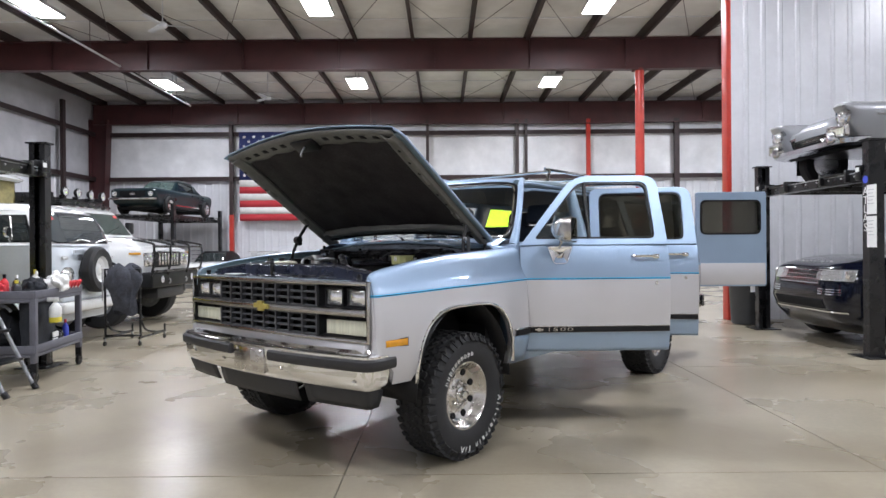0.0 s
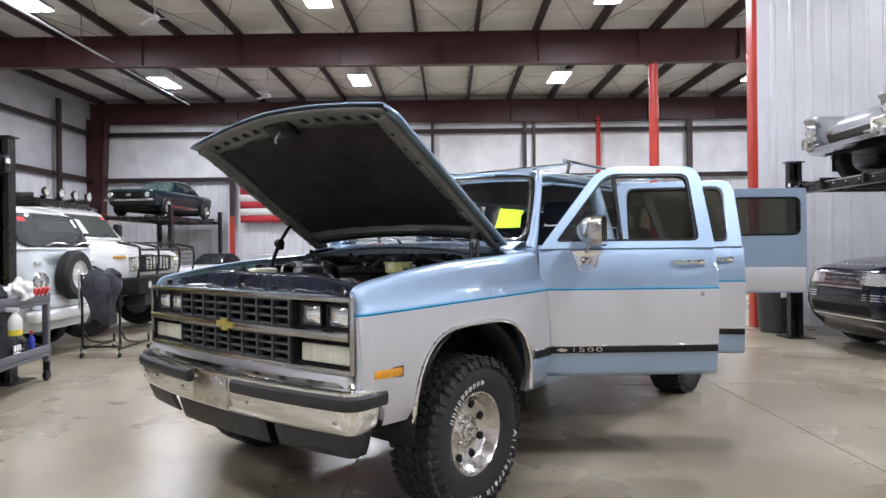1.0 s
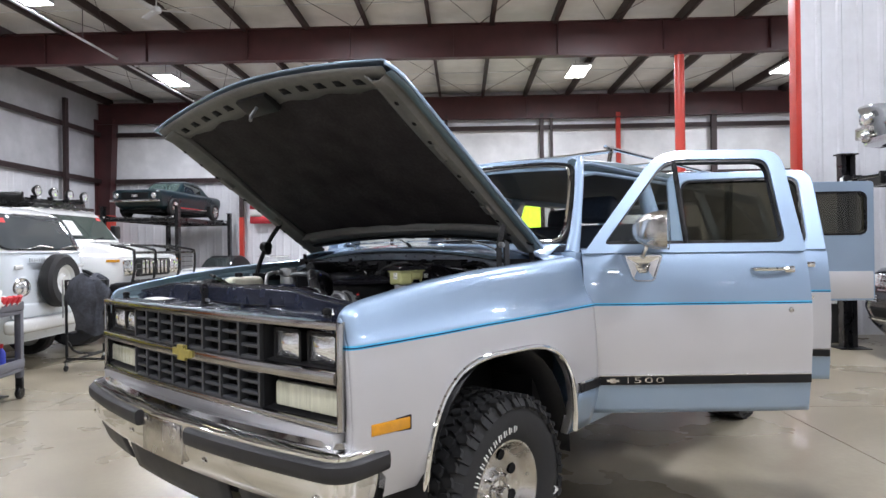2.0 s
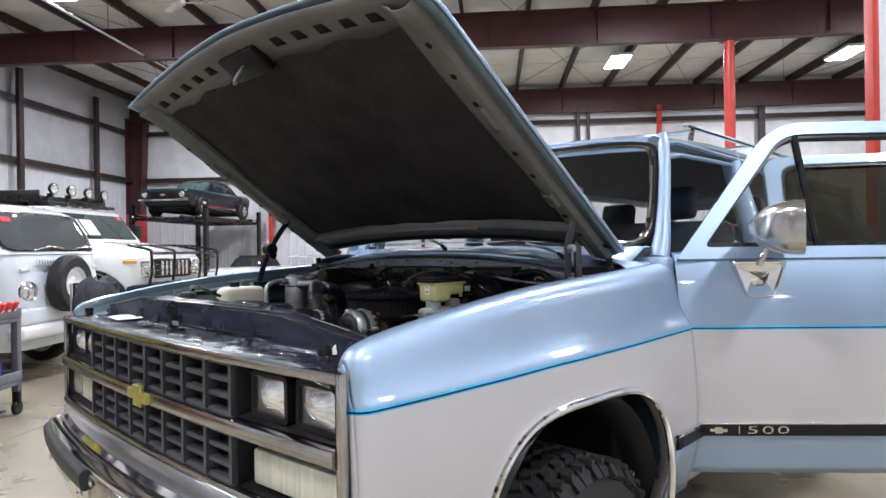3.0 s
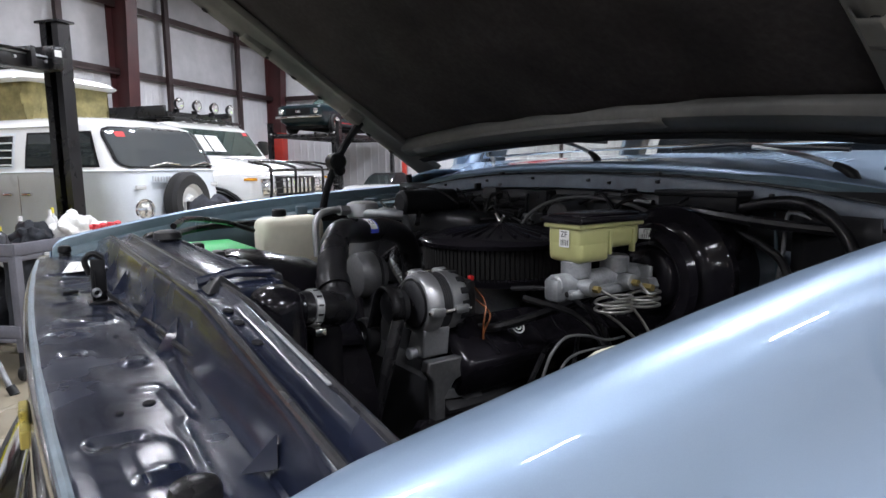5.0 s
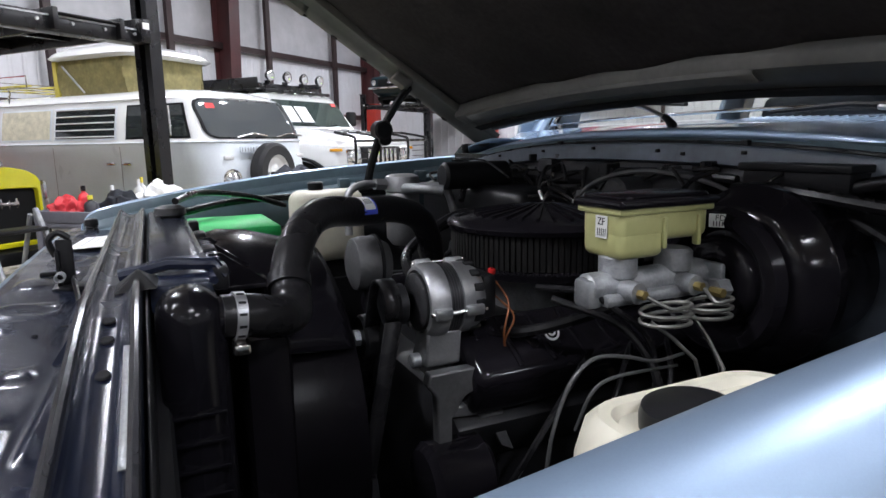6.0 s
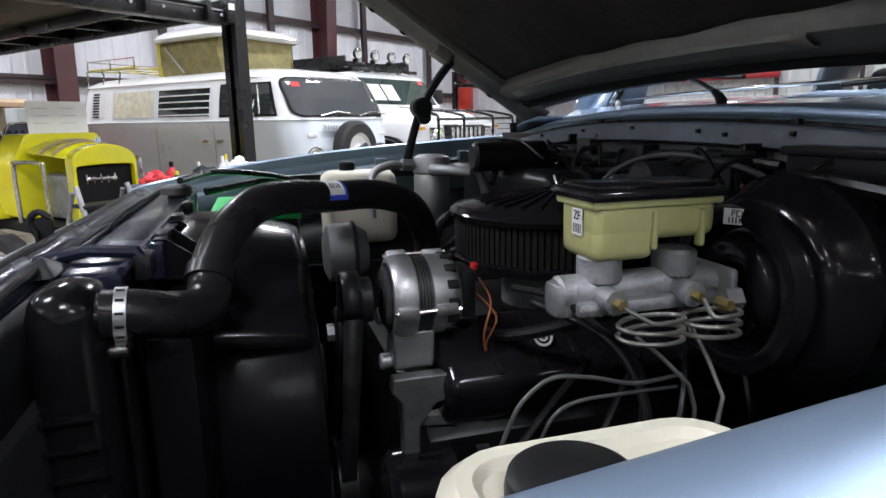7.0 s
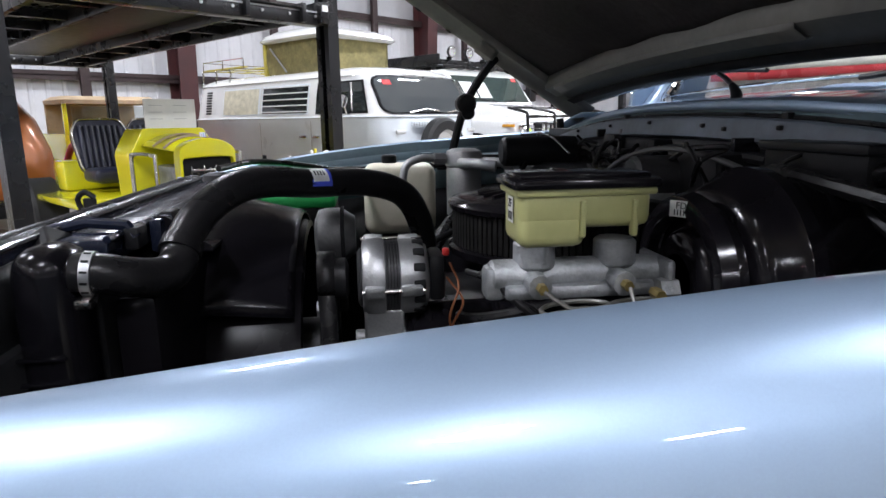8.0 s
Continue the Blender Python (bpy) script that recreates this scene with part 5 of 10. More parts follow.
FOLDS = (((0.628, -0.12), (0.612, 0.39)), ((0.612, 0.39), (0.618, 0.56)), ((0.640, 0.50), (0.636, 0.60)), ((0.642, 0.60), (0.646, 0.74)), ((0.690, 0.70), (0.658, 0.69)), ((0.626, -0.12), (0.616, -0.50)), ((0.735, 0.16), (0.690, 0.20)))


def pressed(u, v):
    h = 0.0010 * math.sin(9 * v + 1.3) * math.sin(38 * u) + 0.0007 * math.sin(23 * v + 60 * u)
    for cu, cv, ra, rb, field, rim in PRESSED:
        if abs(u - cu) < 2 * ra and abs(v - cv) < 2 * rb:
            r = (abs((u - cu) / ra) ** 3 + abs((v - cv) / rb) ** 3) ** (1 / 3)
            h += field / (1 + math.exp(14 * (r - 0.9))) + rim * math.exp(-((r - 1) / 0.16) ** 2)
    for (u0, v0), (u1, v1) in FOLDS:
        n2 = (u1 - u0) ** 2 + (v1 - v0) ** 2
        q = min(1, max(0, ((u - u0) * (u1 - u0) + (v - v0) * (v1 - v0)) / n2))
        d2 = (u - u0 - q * (u1 - u0)) ** 2 + (v - v0 - q * (v1 - v0)) ** 2
        h += 0.0032 * math.exp(-d2 / 0.0045 ** 2)
    return h


us = [(0.722, 1.120), (0.722, 1.134), (0.7195, 1.139)] + [(u, lerp(u, [0.612, 0.63, 0.65, 0.68, 0.705, 0.717], [1.138, 1.140, 1.141, 1.143, 1.143, 1.141])) for u in np.linspace(0.717, 0.612, 44)] + [
    (0.606, 1.141), (0.602, 1.149), (0.596, 1.175), (0.590, 1.206), (0.587, 1.213), (0.583, 1.2165), (0.578, 1.2155), (0.574, 1.210), (0.568, 1.2075), (0.558, 1.207), (0.551, 1.210), (0.547, 1.216), (0.543, 1.218), (0.539, 1.216), (0.537, 1.208), (0.536, 1.05)]


def ridge_dip(v):
    return -0.035 * max(0, (abs(v) - 0.45) / 0.27)


rows = []
for k, (u, z) in enumerate(us):
    row = []
    for v in np.linspace(-0.875, 0.875, 221):
        e = 0.03 * (1 - (v / 0.9) ** 2) * max(0, (u - 0.60) / 0.13)
        dip = ridge_dip(v) * min(1, max(0, (0.612 - u) / 0.022)) - 0.012 * max(0, (abs(v) - 0.77) / 0.065)
        low = pressed(u + e, v) if 2 < k < 48 else 0.0006 * math.sin(31 * v + 40 * u)
        row.append((u + e, v, z + dip + low))
    rows.append(row)
core = part("core_panel", grid(rows), M_COREBLK, truck, "glossy slate-black front panel with pressed shapes", solid=0.004)
part("front_lip", tube([(0.7215 + 0.03 * (1 - (v / 0.9) ** 2) * 0.93, v, 1.136 - 0.012 * max(0, (abs(v) - 0.77) / 0.065)) for v in np.linspace(-0.86, 0.86, 31)], 0.0055, 8), M_LIP, core, "worn grey-blue painted front lip")
for v in (-0.716, -0.45, -0.30, -0.117, 0.176, 0.346, 0.716):
    bm = bmesh.new()
    k = ridge_dip(v) * 0.6
    q = [bm.verts.new(p) for p in ((0.5965, v + 0.002, 1.183 + k), (0.626, v + 0.004, 1.139), (0.601, v - 0.012, 1.140), (0.601, v + 0.014, 1.140))]
    for f in ((0, 1, 2), (0, 3, 1), (0, 2, 3), (1, 3, 2)):
        bm.faces.new([q[i] for i in f])
    bmesh.ops.recalc_face_normals(bm, faces=bm.faces[:])
    part("gusset", bm, M_COREBLK, core, smooth=False)
for u, v, r in ((0.704, 0.617, 0.0045), (0.688, 0.619, 0.0045), (0.709, 0.296, 0.004), (0.659, 0.532, 0.0055), (0.686, 0.546, 0.0035), (0.630, 0.194, 0.004), (0.660, -0.17, 0.005), (0.70, -0.42, 0.005), (0.655, 0.235, 0.003)):
    part("punched_hole", lathe([(0, 0.0012), (r, 0.0012), (r + 0.0015, -0.002)], 12, Matrix.Translation((u, v, lerp(u, [0.612, 0.65, 0.68, 0.705], [1.138, 1.141, 1.143, 1.143]) + pressed(u, v)))), M_DARK, core)
for v in (0.462, 0.503, 0.565):
    part("ridge_hole", lathe([(0, 0.0004), (0.0070, 0.0004), (0.0078, -0.0012)], 14, Matrix.Translation((0.5625, v, 1.2085 + ridge_dip(v))) @ Matrix.Diagonal((0.72, 1.25, 1, 1))), M_DARK, core)
# pale strip laid on the ridge to draw the edge's highlight
part("edge_glint", grid([[(u, v, 1.2205 + ridge_dip(v)) for u in (0.5405, 0.5485)] for v in np.linspace(0.548, 0.705, 6)]), M_ALUDIRTY, core, "pale metal strip painting the glint on the panel's edge", solid=0.0015)
# added sheet that keeps the panel's rear wall dark
part("dark_back_sheet", grid([[(0.5325, v, z + ridge_dip(v)) for v in np.linspace(-0.80, 0.82, 15)] for z in (1.206, 1.15, 1.02)]), M_SATIN, core, "black sheet added to darken the panel's rear wall", solid=0.002)
bm = bmesh.new()
q = [bm.verts.new(p) for p in ((0.540, 0.345, 1.229), (0.562, 0.322, 1.210), (0.564, 0.372, 1.209), (0.522, 0.376, 1.212), (0.520, 0.318, 1.212))]
for f in ((0, 1, 2), (0, 2, 3), (0, 3, 4), (0, 4, 1), (4, 3, 2, 1)):
    bm.faces.new([q[i] for i in f])
bmesh.ops.recalc_face_normals(bm, faces=bm.faces[:])
part("ridge_bracket", bm, M_SATIN, core, smooth=False, bevel=0.002)
# hood latch post, cable, bump stops, sheet of paper
lp = part("latch_post", boxm(0.637, 0.660, -0.046, -0.040, 1.138, 1.216, 0.003), M_SATIN, core, "black hood latch")
part("latch_flange", boxm(0.655, 0.661, -0.056, -0.030, 1.138, 1.200, 0.002), M_SATIN, lp)
part("latch_foot", boxm(0.625, 0.668, -0.060, -0.016, 1.140, 1.1455, 0.002), M_SATIN, lp)
part("latch_jaw", tube(curve([(0.661, -0.043, 1.190), (0.668, -0.043, 1.214), (0.655, -0.043, 1.226), (0.640, -0.043, 1.216)], 3), 0.005, 8), M_SATIN, lp)
part("latch_spring", tube([(0.655 + 0.006 * math.cos(a), -0.028 + 0.0035 * a / 3, 1.162 + 0.006 * math.sin(a)) for a in np.linspace(0, 20, 60)], 0.0014, 5), M_ALUDIRTY, lp)
part("latch_bolt", boxm(0.675, 0.700, -0.152, -0.142, 1.143, 1.149, 0.002), M_DARK, core)
part("latch_cable", tube(curve([(0.640, -0.03, 1.158), (0.622, 0.10, 1.150), (0.606, 0.24, 1.150), (0.603, 0.36, 1.152), (0.598, 0.44, 1.156), (0.590, 0.50, 1.166)], 5), 0.0035, 8), M_RUBBER, core)
for s in (1, -1):
    part("bump_stop", lathe([(0, 0.036), (0.009, 0.0355), (0.0145, 0.033), (0.0165, 0.028), (0.0165, 0.018), (0.0135, 0.016), (0.0155, 0.013), (0.0135, 0.010), (0.0155, 0.007), (0.0155, 0.0)], 18, Matrix.Translation((0.668, s * 0.775, 1.136))), M_RUBBER, core, "black rubber bump stop")
pp = part("paper_sheet", boxm(-0.042, 0.042, -0.085, 0.085, 0, 0.002, m=Matrix.Translation((0.636, -0.49, 1.1475)) @ pose(0, 0, 0, 0, 2, -8)), M_PAPER, core, "white printed label sheet")
for k in range(4):
    part("print_line", boxm(-0.030 + 0.016 * k, -0.026 + 0.016 * k, -0.07, 0.06 - 0.02 * (k % 3), 0.002, 0.0026, m=Matrix.Translation((0.636, -0.49, 1.1475)) @ pose(0, 0, 0, 0, 2, -8)), M_ALU, pp)
# fender inner rails and aprons
for s in (1, -1):
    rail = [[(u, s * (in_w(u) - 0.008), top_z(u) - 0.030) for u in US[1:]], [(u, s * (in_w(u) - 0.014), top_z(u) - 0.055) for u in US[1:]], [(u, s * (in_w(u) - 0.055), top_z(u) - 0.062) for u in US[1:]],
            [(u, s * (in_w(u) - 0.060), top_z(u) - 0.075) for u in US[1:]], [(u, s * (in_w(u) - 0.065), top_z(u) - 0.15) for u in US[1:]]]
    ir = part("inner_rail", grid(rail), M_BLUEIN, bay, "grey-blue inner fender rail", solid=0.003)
    part("apron", grid([[(u, s * (in_w(u) - 0.066), top_z(u) - 0.15) for u in US[2:]], [(u, s * 0.70, 1.0) for u in US[2:]], [(u, s * 0.63, 0.80) for u in US[2:]], [(u, s * 0.60, 0.55) for u in US[2:]]]), M_SATIN, bay, solid=0.004)
    for u in (0.62, 0.58, 0.53, 0.40, 0.22, 0.05, -0.18, -0.33):
        part("rail_hole", lathe([(0, 0.001), (0.009, 0.001), (0.0105, -0.001)], 10, axes((u, s * (in_w(u) - 0.0025), top_z(u) - 0.044), (1, 0, 0), (0, 0, 1)) @ pose(0, 0, 0, 0 if s < 0 else 180, 0, 0) @ Matrix.Translation((0, 0, 0.008))), M_DARK, ir)
    for u in (0.30, -0.02, -0.28) if s < 0 else ():
        part("rail_clip", boxm(u - 0.018, u + 0.018, s * (in_w(u) - 0.05) - 0.012, s * (in_w(u) - 0.05) + 0.012, top_z(u) - 0.065, top_z(u) - 0.035, 0.004), M_BLUEIN, ir)
# floor of the bay, its shade put in as near-black
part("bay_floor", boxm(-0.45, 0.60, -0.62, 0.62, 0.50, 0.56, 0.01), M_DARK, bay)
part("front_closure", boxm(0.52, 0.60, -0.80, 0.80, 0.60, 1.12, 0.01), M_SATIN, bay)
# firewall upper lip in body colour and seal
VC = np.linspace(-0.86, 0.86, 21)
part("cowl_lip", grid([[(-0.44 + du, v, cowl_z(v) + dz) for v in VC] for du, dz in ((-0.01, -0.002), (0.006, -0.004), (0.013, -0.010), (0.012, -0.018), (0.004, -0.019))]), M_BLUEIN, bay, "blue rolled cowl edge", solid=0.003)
# the gap's shade drawn as a near-black strip
part("cowl_gap_shade", grid([[(-0.438 + du, v, cowl_z(v) + dz) for v in VC] for du, dz in ((0.0, -0.012), (0.0, -0.030), (0.02, -0.032))]), M_DARK, bay, "near-black strip painting the shade in the gap under the cowl", solid=0.003)
part("cowl_seal", tube([(-0.424, v, cowl_z(v) - 0.022) for v in VC], 0.005, 8), M_RUBBER, bay, "black cowl seal")
fu = part("firewall_upper", grid([[(-0.435 + du, v, cowl_z(v) + dz) for v in VC] for du, dz in ((0.0, -0.028), (0.022, -0.026), (0.030, -0.028), (0.033, -0.033), (0.034, -0.046), (0.036, -0.056), (0.030, -0.060))]), M_FIREWALL, bay, "grey-blue firewall flange", solid=0.003)
part("firewall_insulation", grid([[(-0.412, v, cowl_z(v) - 0.055) for v in VC], [(-0.410, v, cowl_z(v) - 0.09) for v in VC], [(-0.418, v, 1.19) for v in VC]]), M_CASTDARK, bay, "dark firewall pad", solid=0.004)
for v, z in ((-0.52, 0.012), (-0.30, 0.010), (0.10, 0.008), (0.165, 0.004), (0.30, 0.012), (0.55, 0.010), (-0.10, 0.012)):
    part("flange_stud", boxm(-0.402, -0.393, v - 0.0045, v + 0.0045, cowl_z(v) - 0.050 + z, cowl_z(v) - 0.043 + z, 0.002), M_SATIN, fu)
for v in (0.285, -0.255):
    part("seal_bracket", boxm(-0.424, -0.412, v - 0.008, v + 0.008, cowl_z(v) - 0.034, cowl_z(v) - 0.014, 0.003), M_SATIN, fu)
for v in (0.318, 0.350):
    part("flange_hole", lathe([(0, 0.001), (0.003, 0.001), (0.004, 0.0)], 8, axes((-0.4262, v, cowl_z(v) - 0.011), (0, 1, 0), (0, 0, 1))), M_DARK, fu)

# radiator with side tanks, cap and shroud
rad = part("radiator", boxm(0.465, 0.515, -0.40, 0.40, 0.62, 1.165, 0.006), M_SATIN, bay, "black radiator")
for s in (1, -1):
    part("side_tank", boxm(0.466, 0.528, s * 0.43 - 0.042, s * 0.43 + 0.042, 0.62, 1.222, 0.028, 4), M_TANK, rad, "black radiator side tank")
part("tank_neck", tube([(0.495, 0.438, 1.186), (0.47, 0.441, 1.190), (0.448, 0.443, 1.192)], 0.0215, 16), M_TANK, rad)
part("radiator_cap", lathe([(0, 0.018), (0.018, 0.018), (0.028, 0.013), (0.030, 0.0), (0.018, -0.002), (0.018, -0.03)], 20, Matrix.Translation((0.49, -0.30, 1.218))), M_CASTDARK, rad, "dull metal radiator cap")
part("top_cover", boxm(0.468, 0.532, -0.44, 0.36, 1.180, 1.212, 0.006), M_COREBLK, rad, "black upper shroud panel")
part("cover_edge", tube([(0.468, -0.44, 1.211), (0.468, 0.36, 1.211)], 0.005, 6), M_COREBLK, rad)
part("cover_edge", tube([(0.56, 0.30, 1.214), (0.51, 0.305, 1.224), (0.462, 0.31, 1.220), (0.452, 0.312, 1.205)], 0.007, 8), M_COREBLK, rad)
for v in (0.30, 0.16, 0.0, -0.16):
    part("cover_tab", boxm(0.448, 0.466, v - 0.018, v + 0.018, 1.190, 1.218, 0.004), M_SATIN, rad)
sh = []
for x, r in ((0.46, 0.285), (0.44, 0.285), (0.40, 0.282), (0.36, 0.278), (0.285, 0.272), (0.272, 0.268), (0.270, 0.258), (0.37, 0.258)):
    sh.append((r, x))
shroud = part("fan_shroud", lathe([(r, x) for r, x in sh], 56, axes((0, 0.0, 0.90), (0, 1, 0), (0, 0, 1))), M_SHROUD, bay, "black fan shroud")
part("upper_shroud", grid([[(u, r * math.sin(a), 0.90 + r * math.cos(a)) for a in np.linspace(-1.15, 0.95, 25)] for u, r in ((0.462, 0.296), (0.452, 0.312), (0.430, 0.318), (0.385, 0.314), (0.335, 0.300), (0.292, 0.290), (0.280, 0.284))]), M_TANK, shroud, "glossy black upper shroud", solid=0.004)
part("shroud_panel", boxm(0.40, 0.45, -0.40, 0.42, 0.62, 1.16, 0.015), M_SHROUD, bay)
for k in range(4):
    part("shroud_louvre", boxm(0.474, 0.522, 0.470, 0.477, 1.030 + 0.0265 * k, 1.034 + 0.0265 * k, 0.0015), M_TANK, bay)
fan = part("fan_hub", cyl((0.25, 0.0, 0.93), (0.33, 0.0, 0.93), 0.06, 20, bev=0.01), M_CASTDARK, bay, "dull metal fan clutch")
for k in range(6):
    a = 2 * math.pi * k / 6
    part("fan_blade", boxm(-0.003, 0.003, -0.035, 0.035, 0.05, 0.235, 0.002, m=Matrix.Translation((0.32, 0.0, 0.93)) @ Matrix.Rotation(a, 4, "X") @ pose(0, 0, 0, 0, 0, 35)), M_SATIN, fan)

# engine block, heads, valve covers, intake
blk = part("engine_block", boxm(-0.40, 0.16, -0.20, 0.22, 0.62, 0.98, 0.03), M_SATIN, bay, "black engine block")
for s in (1, -1):
    m = Matrix.Translation((-0.12, s * 0.20 + 0.02, 0.985)) @ pose(0, 0, 0, -s * 32, 0, 0)
    vc = part("valve_cover", boxm(-0.24, 0.24, -0.065, 0.065, -0.02, 0.075, 0.02, 3, m=m), M_BLACK, blk, "black valve cover")
    for k in range(7):
        part("cover_rib", boxm(-0.20 + 0.06 * k, -0.19 + 0.06 * k, -0.05, 0.05, 0.072, 0.078, 0.002, m=m), M_BLACK, vc)
    part("head", boxm(-0.26, 0.26, -0.08, 0.08, -0.12, -0.02, 0.01, m=m), M_SATIN, blk)
    for k in range(4):
        part("spark_plug_lead", tube(curve([(-0.30 + 0.13 * k, s * 0.34, 0.86), (-0.30 + 0.12 * k, s * 0.37, 0.94), (-0.32 + 0.08 * k, s * 0.30, 1.02), (-0.36, s * 0.10, 1.06)], 4), 0.005, 6), M_RUBBER, blk)
part("round_logo", lathe([(0.0105, 0.0), (0.0105, 0.0012), (0.0140, 0.0012), (0.0140, 0.0)], 24, axes((-0.03, 0.268, 1.054), (-0.9, 0, 0.1), (0, -0.55, 0.85)), closed=True), M_WHITE, blk, "white ring logo")
part("round_logo", lathe([(0.0035, 0.0), (0.0035, 0.0012), (0.0070, 0.0012), (0.0070, 0.0)], 18, axes((-0.03, 0.268, 1.054), (-0.9, 0, 0.1), (0, -0.55, 0.85)), closed=True), M_WHITE, blk)
part("intake", boxm(-0.36, 0.10, -0.12, 0.16, 0.96, 1.04, 0.02), M_SATIN, blk)
part("throttle_body", cyl((-0.13, 0.05, 1.03), (-0.13, 0.05, 1.13), 0.07, 20), M_ALUDIRTY, blk)
# air cleaner with pleated ring and finned lid
ac = part("air_cleaner", lathe([(0, 1.222), (0.02, 1.222), (0.05, 1.217), (0.12, 1.206), (0.165, 1.199), (0.180, 1.196), (0.186, 1.190), (0.184, 1.182), (0.176, 1.178)], 56, Matrix.Translation((-0.155, 0.06, 0.012))), M_BLACK, bay, "round black open-element air cleaner")
part("air_cleaner_base", lathe([(0.176, 1.122), (0.186, 1.118), (0.184, 1.106), (0.10, 1.095), (0, 1.095)], 56, Matrix.Translation((-0.155, 0.06, 0.012))), M_BLACK, ac)
part("filter_core", cyl((-0.155, 0.06, 1.12), (-0.155, 0.06, 1.197), 0.166, 48), M_DARK, ac)
for k in range(110):
    a = 2 * math.pi * k / 110
    part("filter_pleat", boxm(0.163, 0.178, -0.0036, 0.0036, 1.122, 1.180, m=Matrix.Translation((-0.155, 0.06, 0.012)) @ Matrix.Rotation(a, 4, "Z")), M_FILTER, ac, smooth=False)
for k in range(28):
    a = 2 * math.pi * k / 28
    part("lid_fin", boxm(0.025, 0.135, -0.0025, 0.0025, -0.004, 0.004, m=Matrix.Translation((-0.155, 0.06, 1.2345)) @ Matrix.Rotation(a, 4, "Z") @ pose(0, 0, 0, 0, 8, 0)), M_BLACK, ac, smooth=False)
part("wing_nut", tube(curve([(-0.155, 0.045, 1.255), (-0.155, 0.06, 1.238), (-0.155, 0.075, 1.255)], 4), 0.004, 6), M_DULLCHROME, ac)

# brake master cylinder, plastic reservoir and booster
def shrunk(u, v, z, su, sv, sz):
    """A scaling about a point of the engine bay."""
    return Matrix.Translation((u, v, z)) @ Matrix.Diagonal((su, sv, sz, 1)) @ Matrix.Translation((-u, -v, -z))


mc = part("master_cylinder", cyl((0.045, 0.432, 1.166), (-0.175, 0.432, 1.166), 0.020, 18, bev=0.004), M_ALUDIRTY, bay, "cast aluminium brake master cylinder")
part("mount_flange", boxm(-0.178, -0.166, 0.392, 0.472, 1.134, 1.186, 0.006), M_ALUDIRTY, mc)
part("front_boss", boxm(0.025, 0.052, 0.415, 0.449, 1.140, 1.180, 0.008), M_ALUDIRTY, mc)
part("web", boxm(-0.16, 0.03, 0.425, 0.462, 1.143, 1.160, 0.006), M_ALUDIRTY, mc)
for u in (-0.012, -0.115):
    part("grommet", cyl((u, 0.432, 1.175), (u, 0.432, 1.208), 0.026, 18, bev=0.004), M_ALUDIRTY, mc)
    part("port", cyl((u + 0.005, 0.432, 1.163), (u + 0.005, 0.478, 1.163), 0.014, 14), M_ALUDIRTY, mc)
    part("brass_nut", cyl((u + 0.005, 0.474, 1.163), (u + 0.005, 0.489, 1.163), 0.0062, 6), M_BRASS, mc)
part("brass_nut", cyl((-0.150, 0.470, 1.150), (-0.150, 0.490, 1.150), 0.0068, 6), M_BRASS, mc)
part("end_fitting", cyl((-0.155, 0.468, 1.150), (-0.178, 0.468, 1.150), 0.016, 6), M_ALUDIRTY, mc)
rs = part("fluid_reservoir", boxm(-0.148, 0.018, 0.384, 0.468, 1.222, 1.271, 0.013, 3), M_RESV, bay, "yellowed plastic brake fluid reservoir")
part("reservoir_step", boxm(-0.066, 0.0178, 0.3845, 0.4675, 1.200, 1.250, 0.013, 3), M_RESV, rs)
part("reservoir_flange", boxm(-0.152, 0.022, 0.380, 0.472, 1.260, 1.269, 0.003), M_RESV, rs)
for u in (-0.060, -0.125):
    part("reservoir_rib", boxm(u - 0.004, u + 0.004, 0.460, 0.472, 1.212, 1.255, 0.003), M_RESV, rs)
part("reservoir_cap", boxm(-0.156, 0.027, 0.374, 0.478, 1.268, 1.280, 0.005), M_BLACK, rs, "glossy black reservoir lid")
part("cap_dome", boxm(-0.146, 0.017, 0.386, 0.466, 1.279, 1.285, 0.003), M_BLACK, rs)
st = part("sticker", boxm(0.0196, 0.0205, 0.420, 0.444, 1.228, 1.258), M_PAPER, rs, "white inspection sticker")
words("ZF", 0.014, axes((0.0209, 0.432, 1.250), (0, 1, 0), (0, 0, 1)), M_INK, st, 0.0003)
for k in range(5):
    part("code_bar", boxm(0.0206, 0.0210, 0.424 + 0.004 * k, 0.4255 + 0.004 * k, 1.231, 1.241), M_INK, st)
bo = part("brake_booster", lathe([(0.035, 0.19), (0.058, 0.192), (0.066, 0.198), (0.070, 0.206), (0.088, 0.208), (0.096, 0.214), (0.100, 0.224), (0.116, 0.228), (0.126, 0.240), (0.136, 0.262), (0.143, 0.268), (0.143, 0.284), (0.132, 0.290), (0.128, 0.32), (0.118, 0.39), (0.0, 0.40)], 48, axes((0, 0.43, 1.150), (0, 1, 0), (0, 0, 1)) @ pose(0, 0, 0, 180, 0, 0)), M_BLACK, bay, "large glossy black brake booster")
part("booster_rib", lathe([(0.080, 0.200), (0.086, 0.1885), (0.092, 0.1870), (0.108, 0.1890), (0.114, 0.205)], 40, axes((0, 0.43, 1.150), (0, 1, 0), (0, 0, 1)) @ pose(0, 0, 0, 180, 0, 0)), M_BLACK, bo)
rs.matrix_basis = shrunk(-0.065, 0.43, 1.245, 0.90, 0.92, 0.95)
mc.matrix_basis = shrunk(-0.065, 0.46, 1.165, 0.92, 1.0, 0.97)
bo.matrix_basis = shrunk(-0.25, 0.43, 1.150, 1.0, 0.93, 0.93)
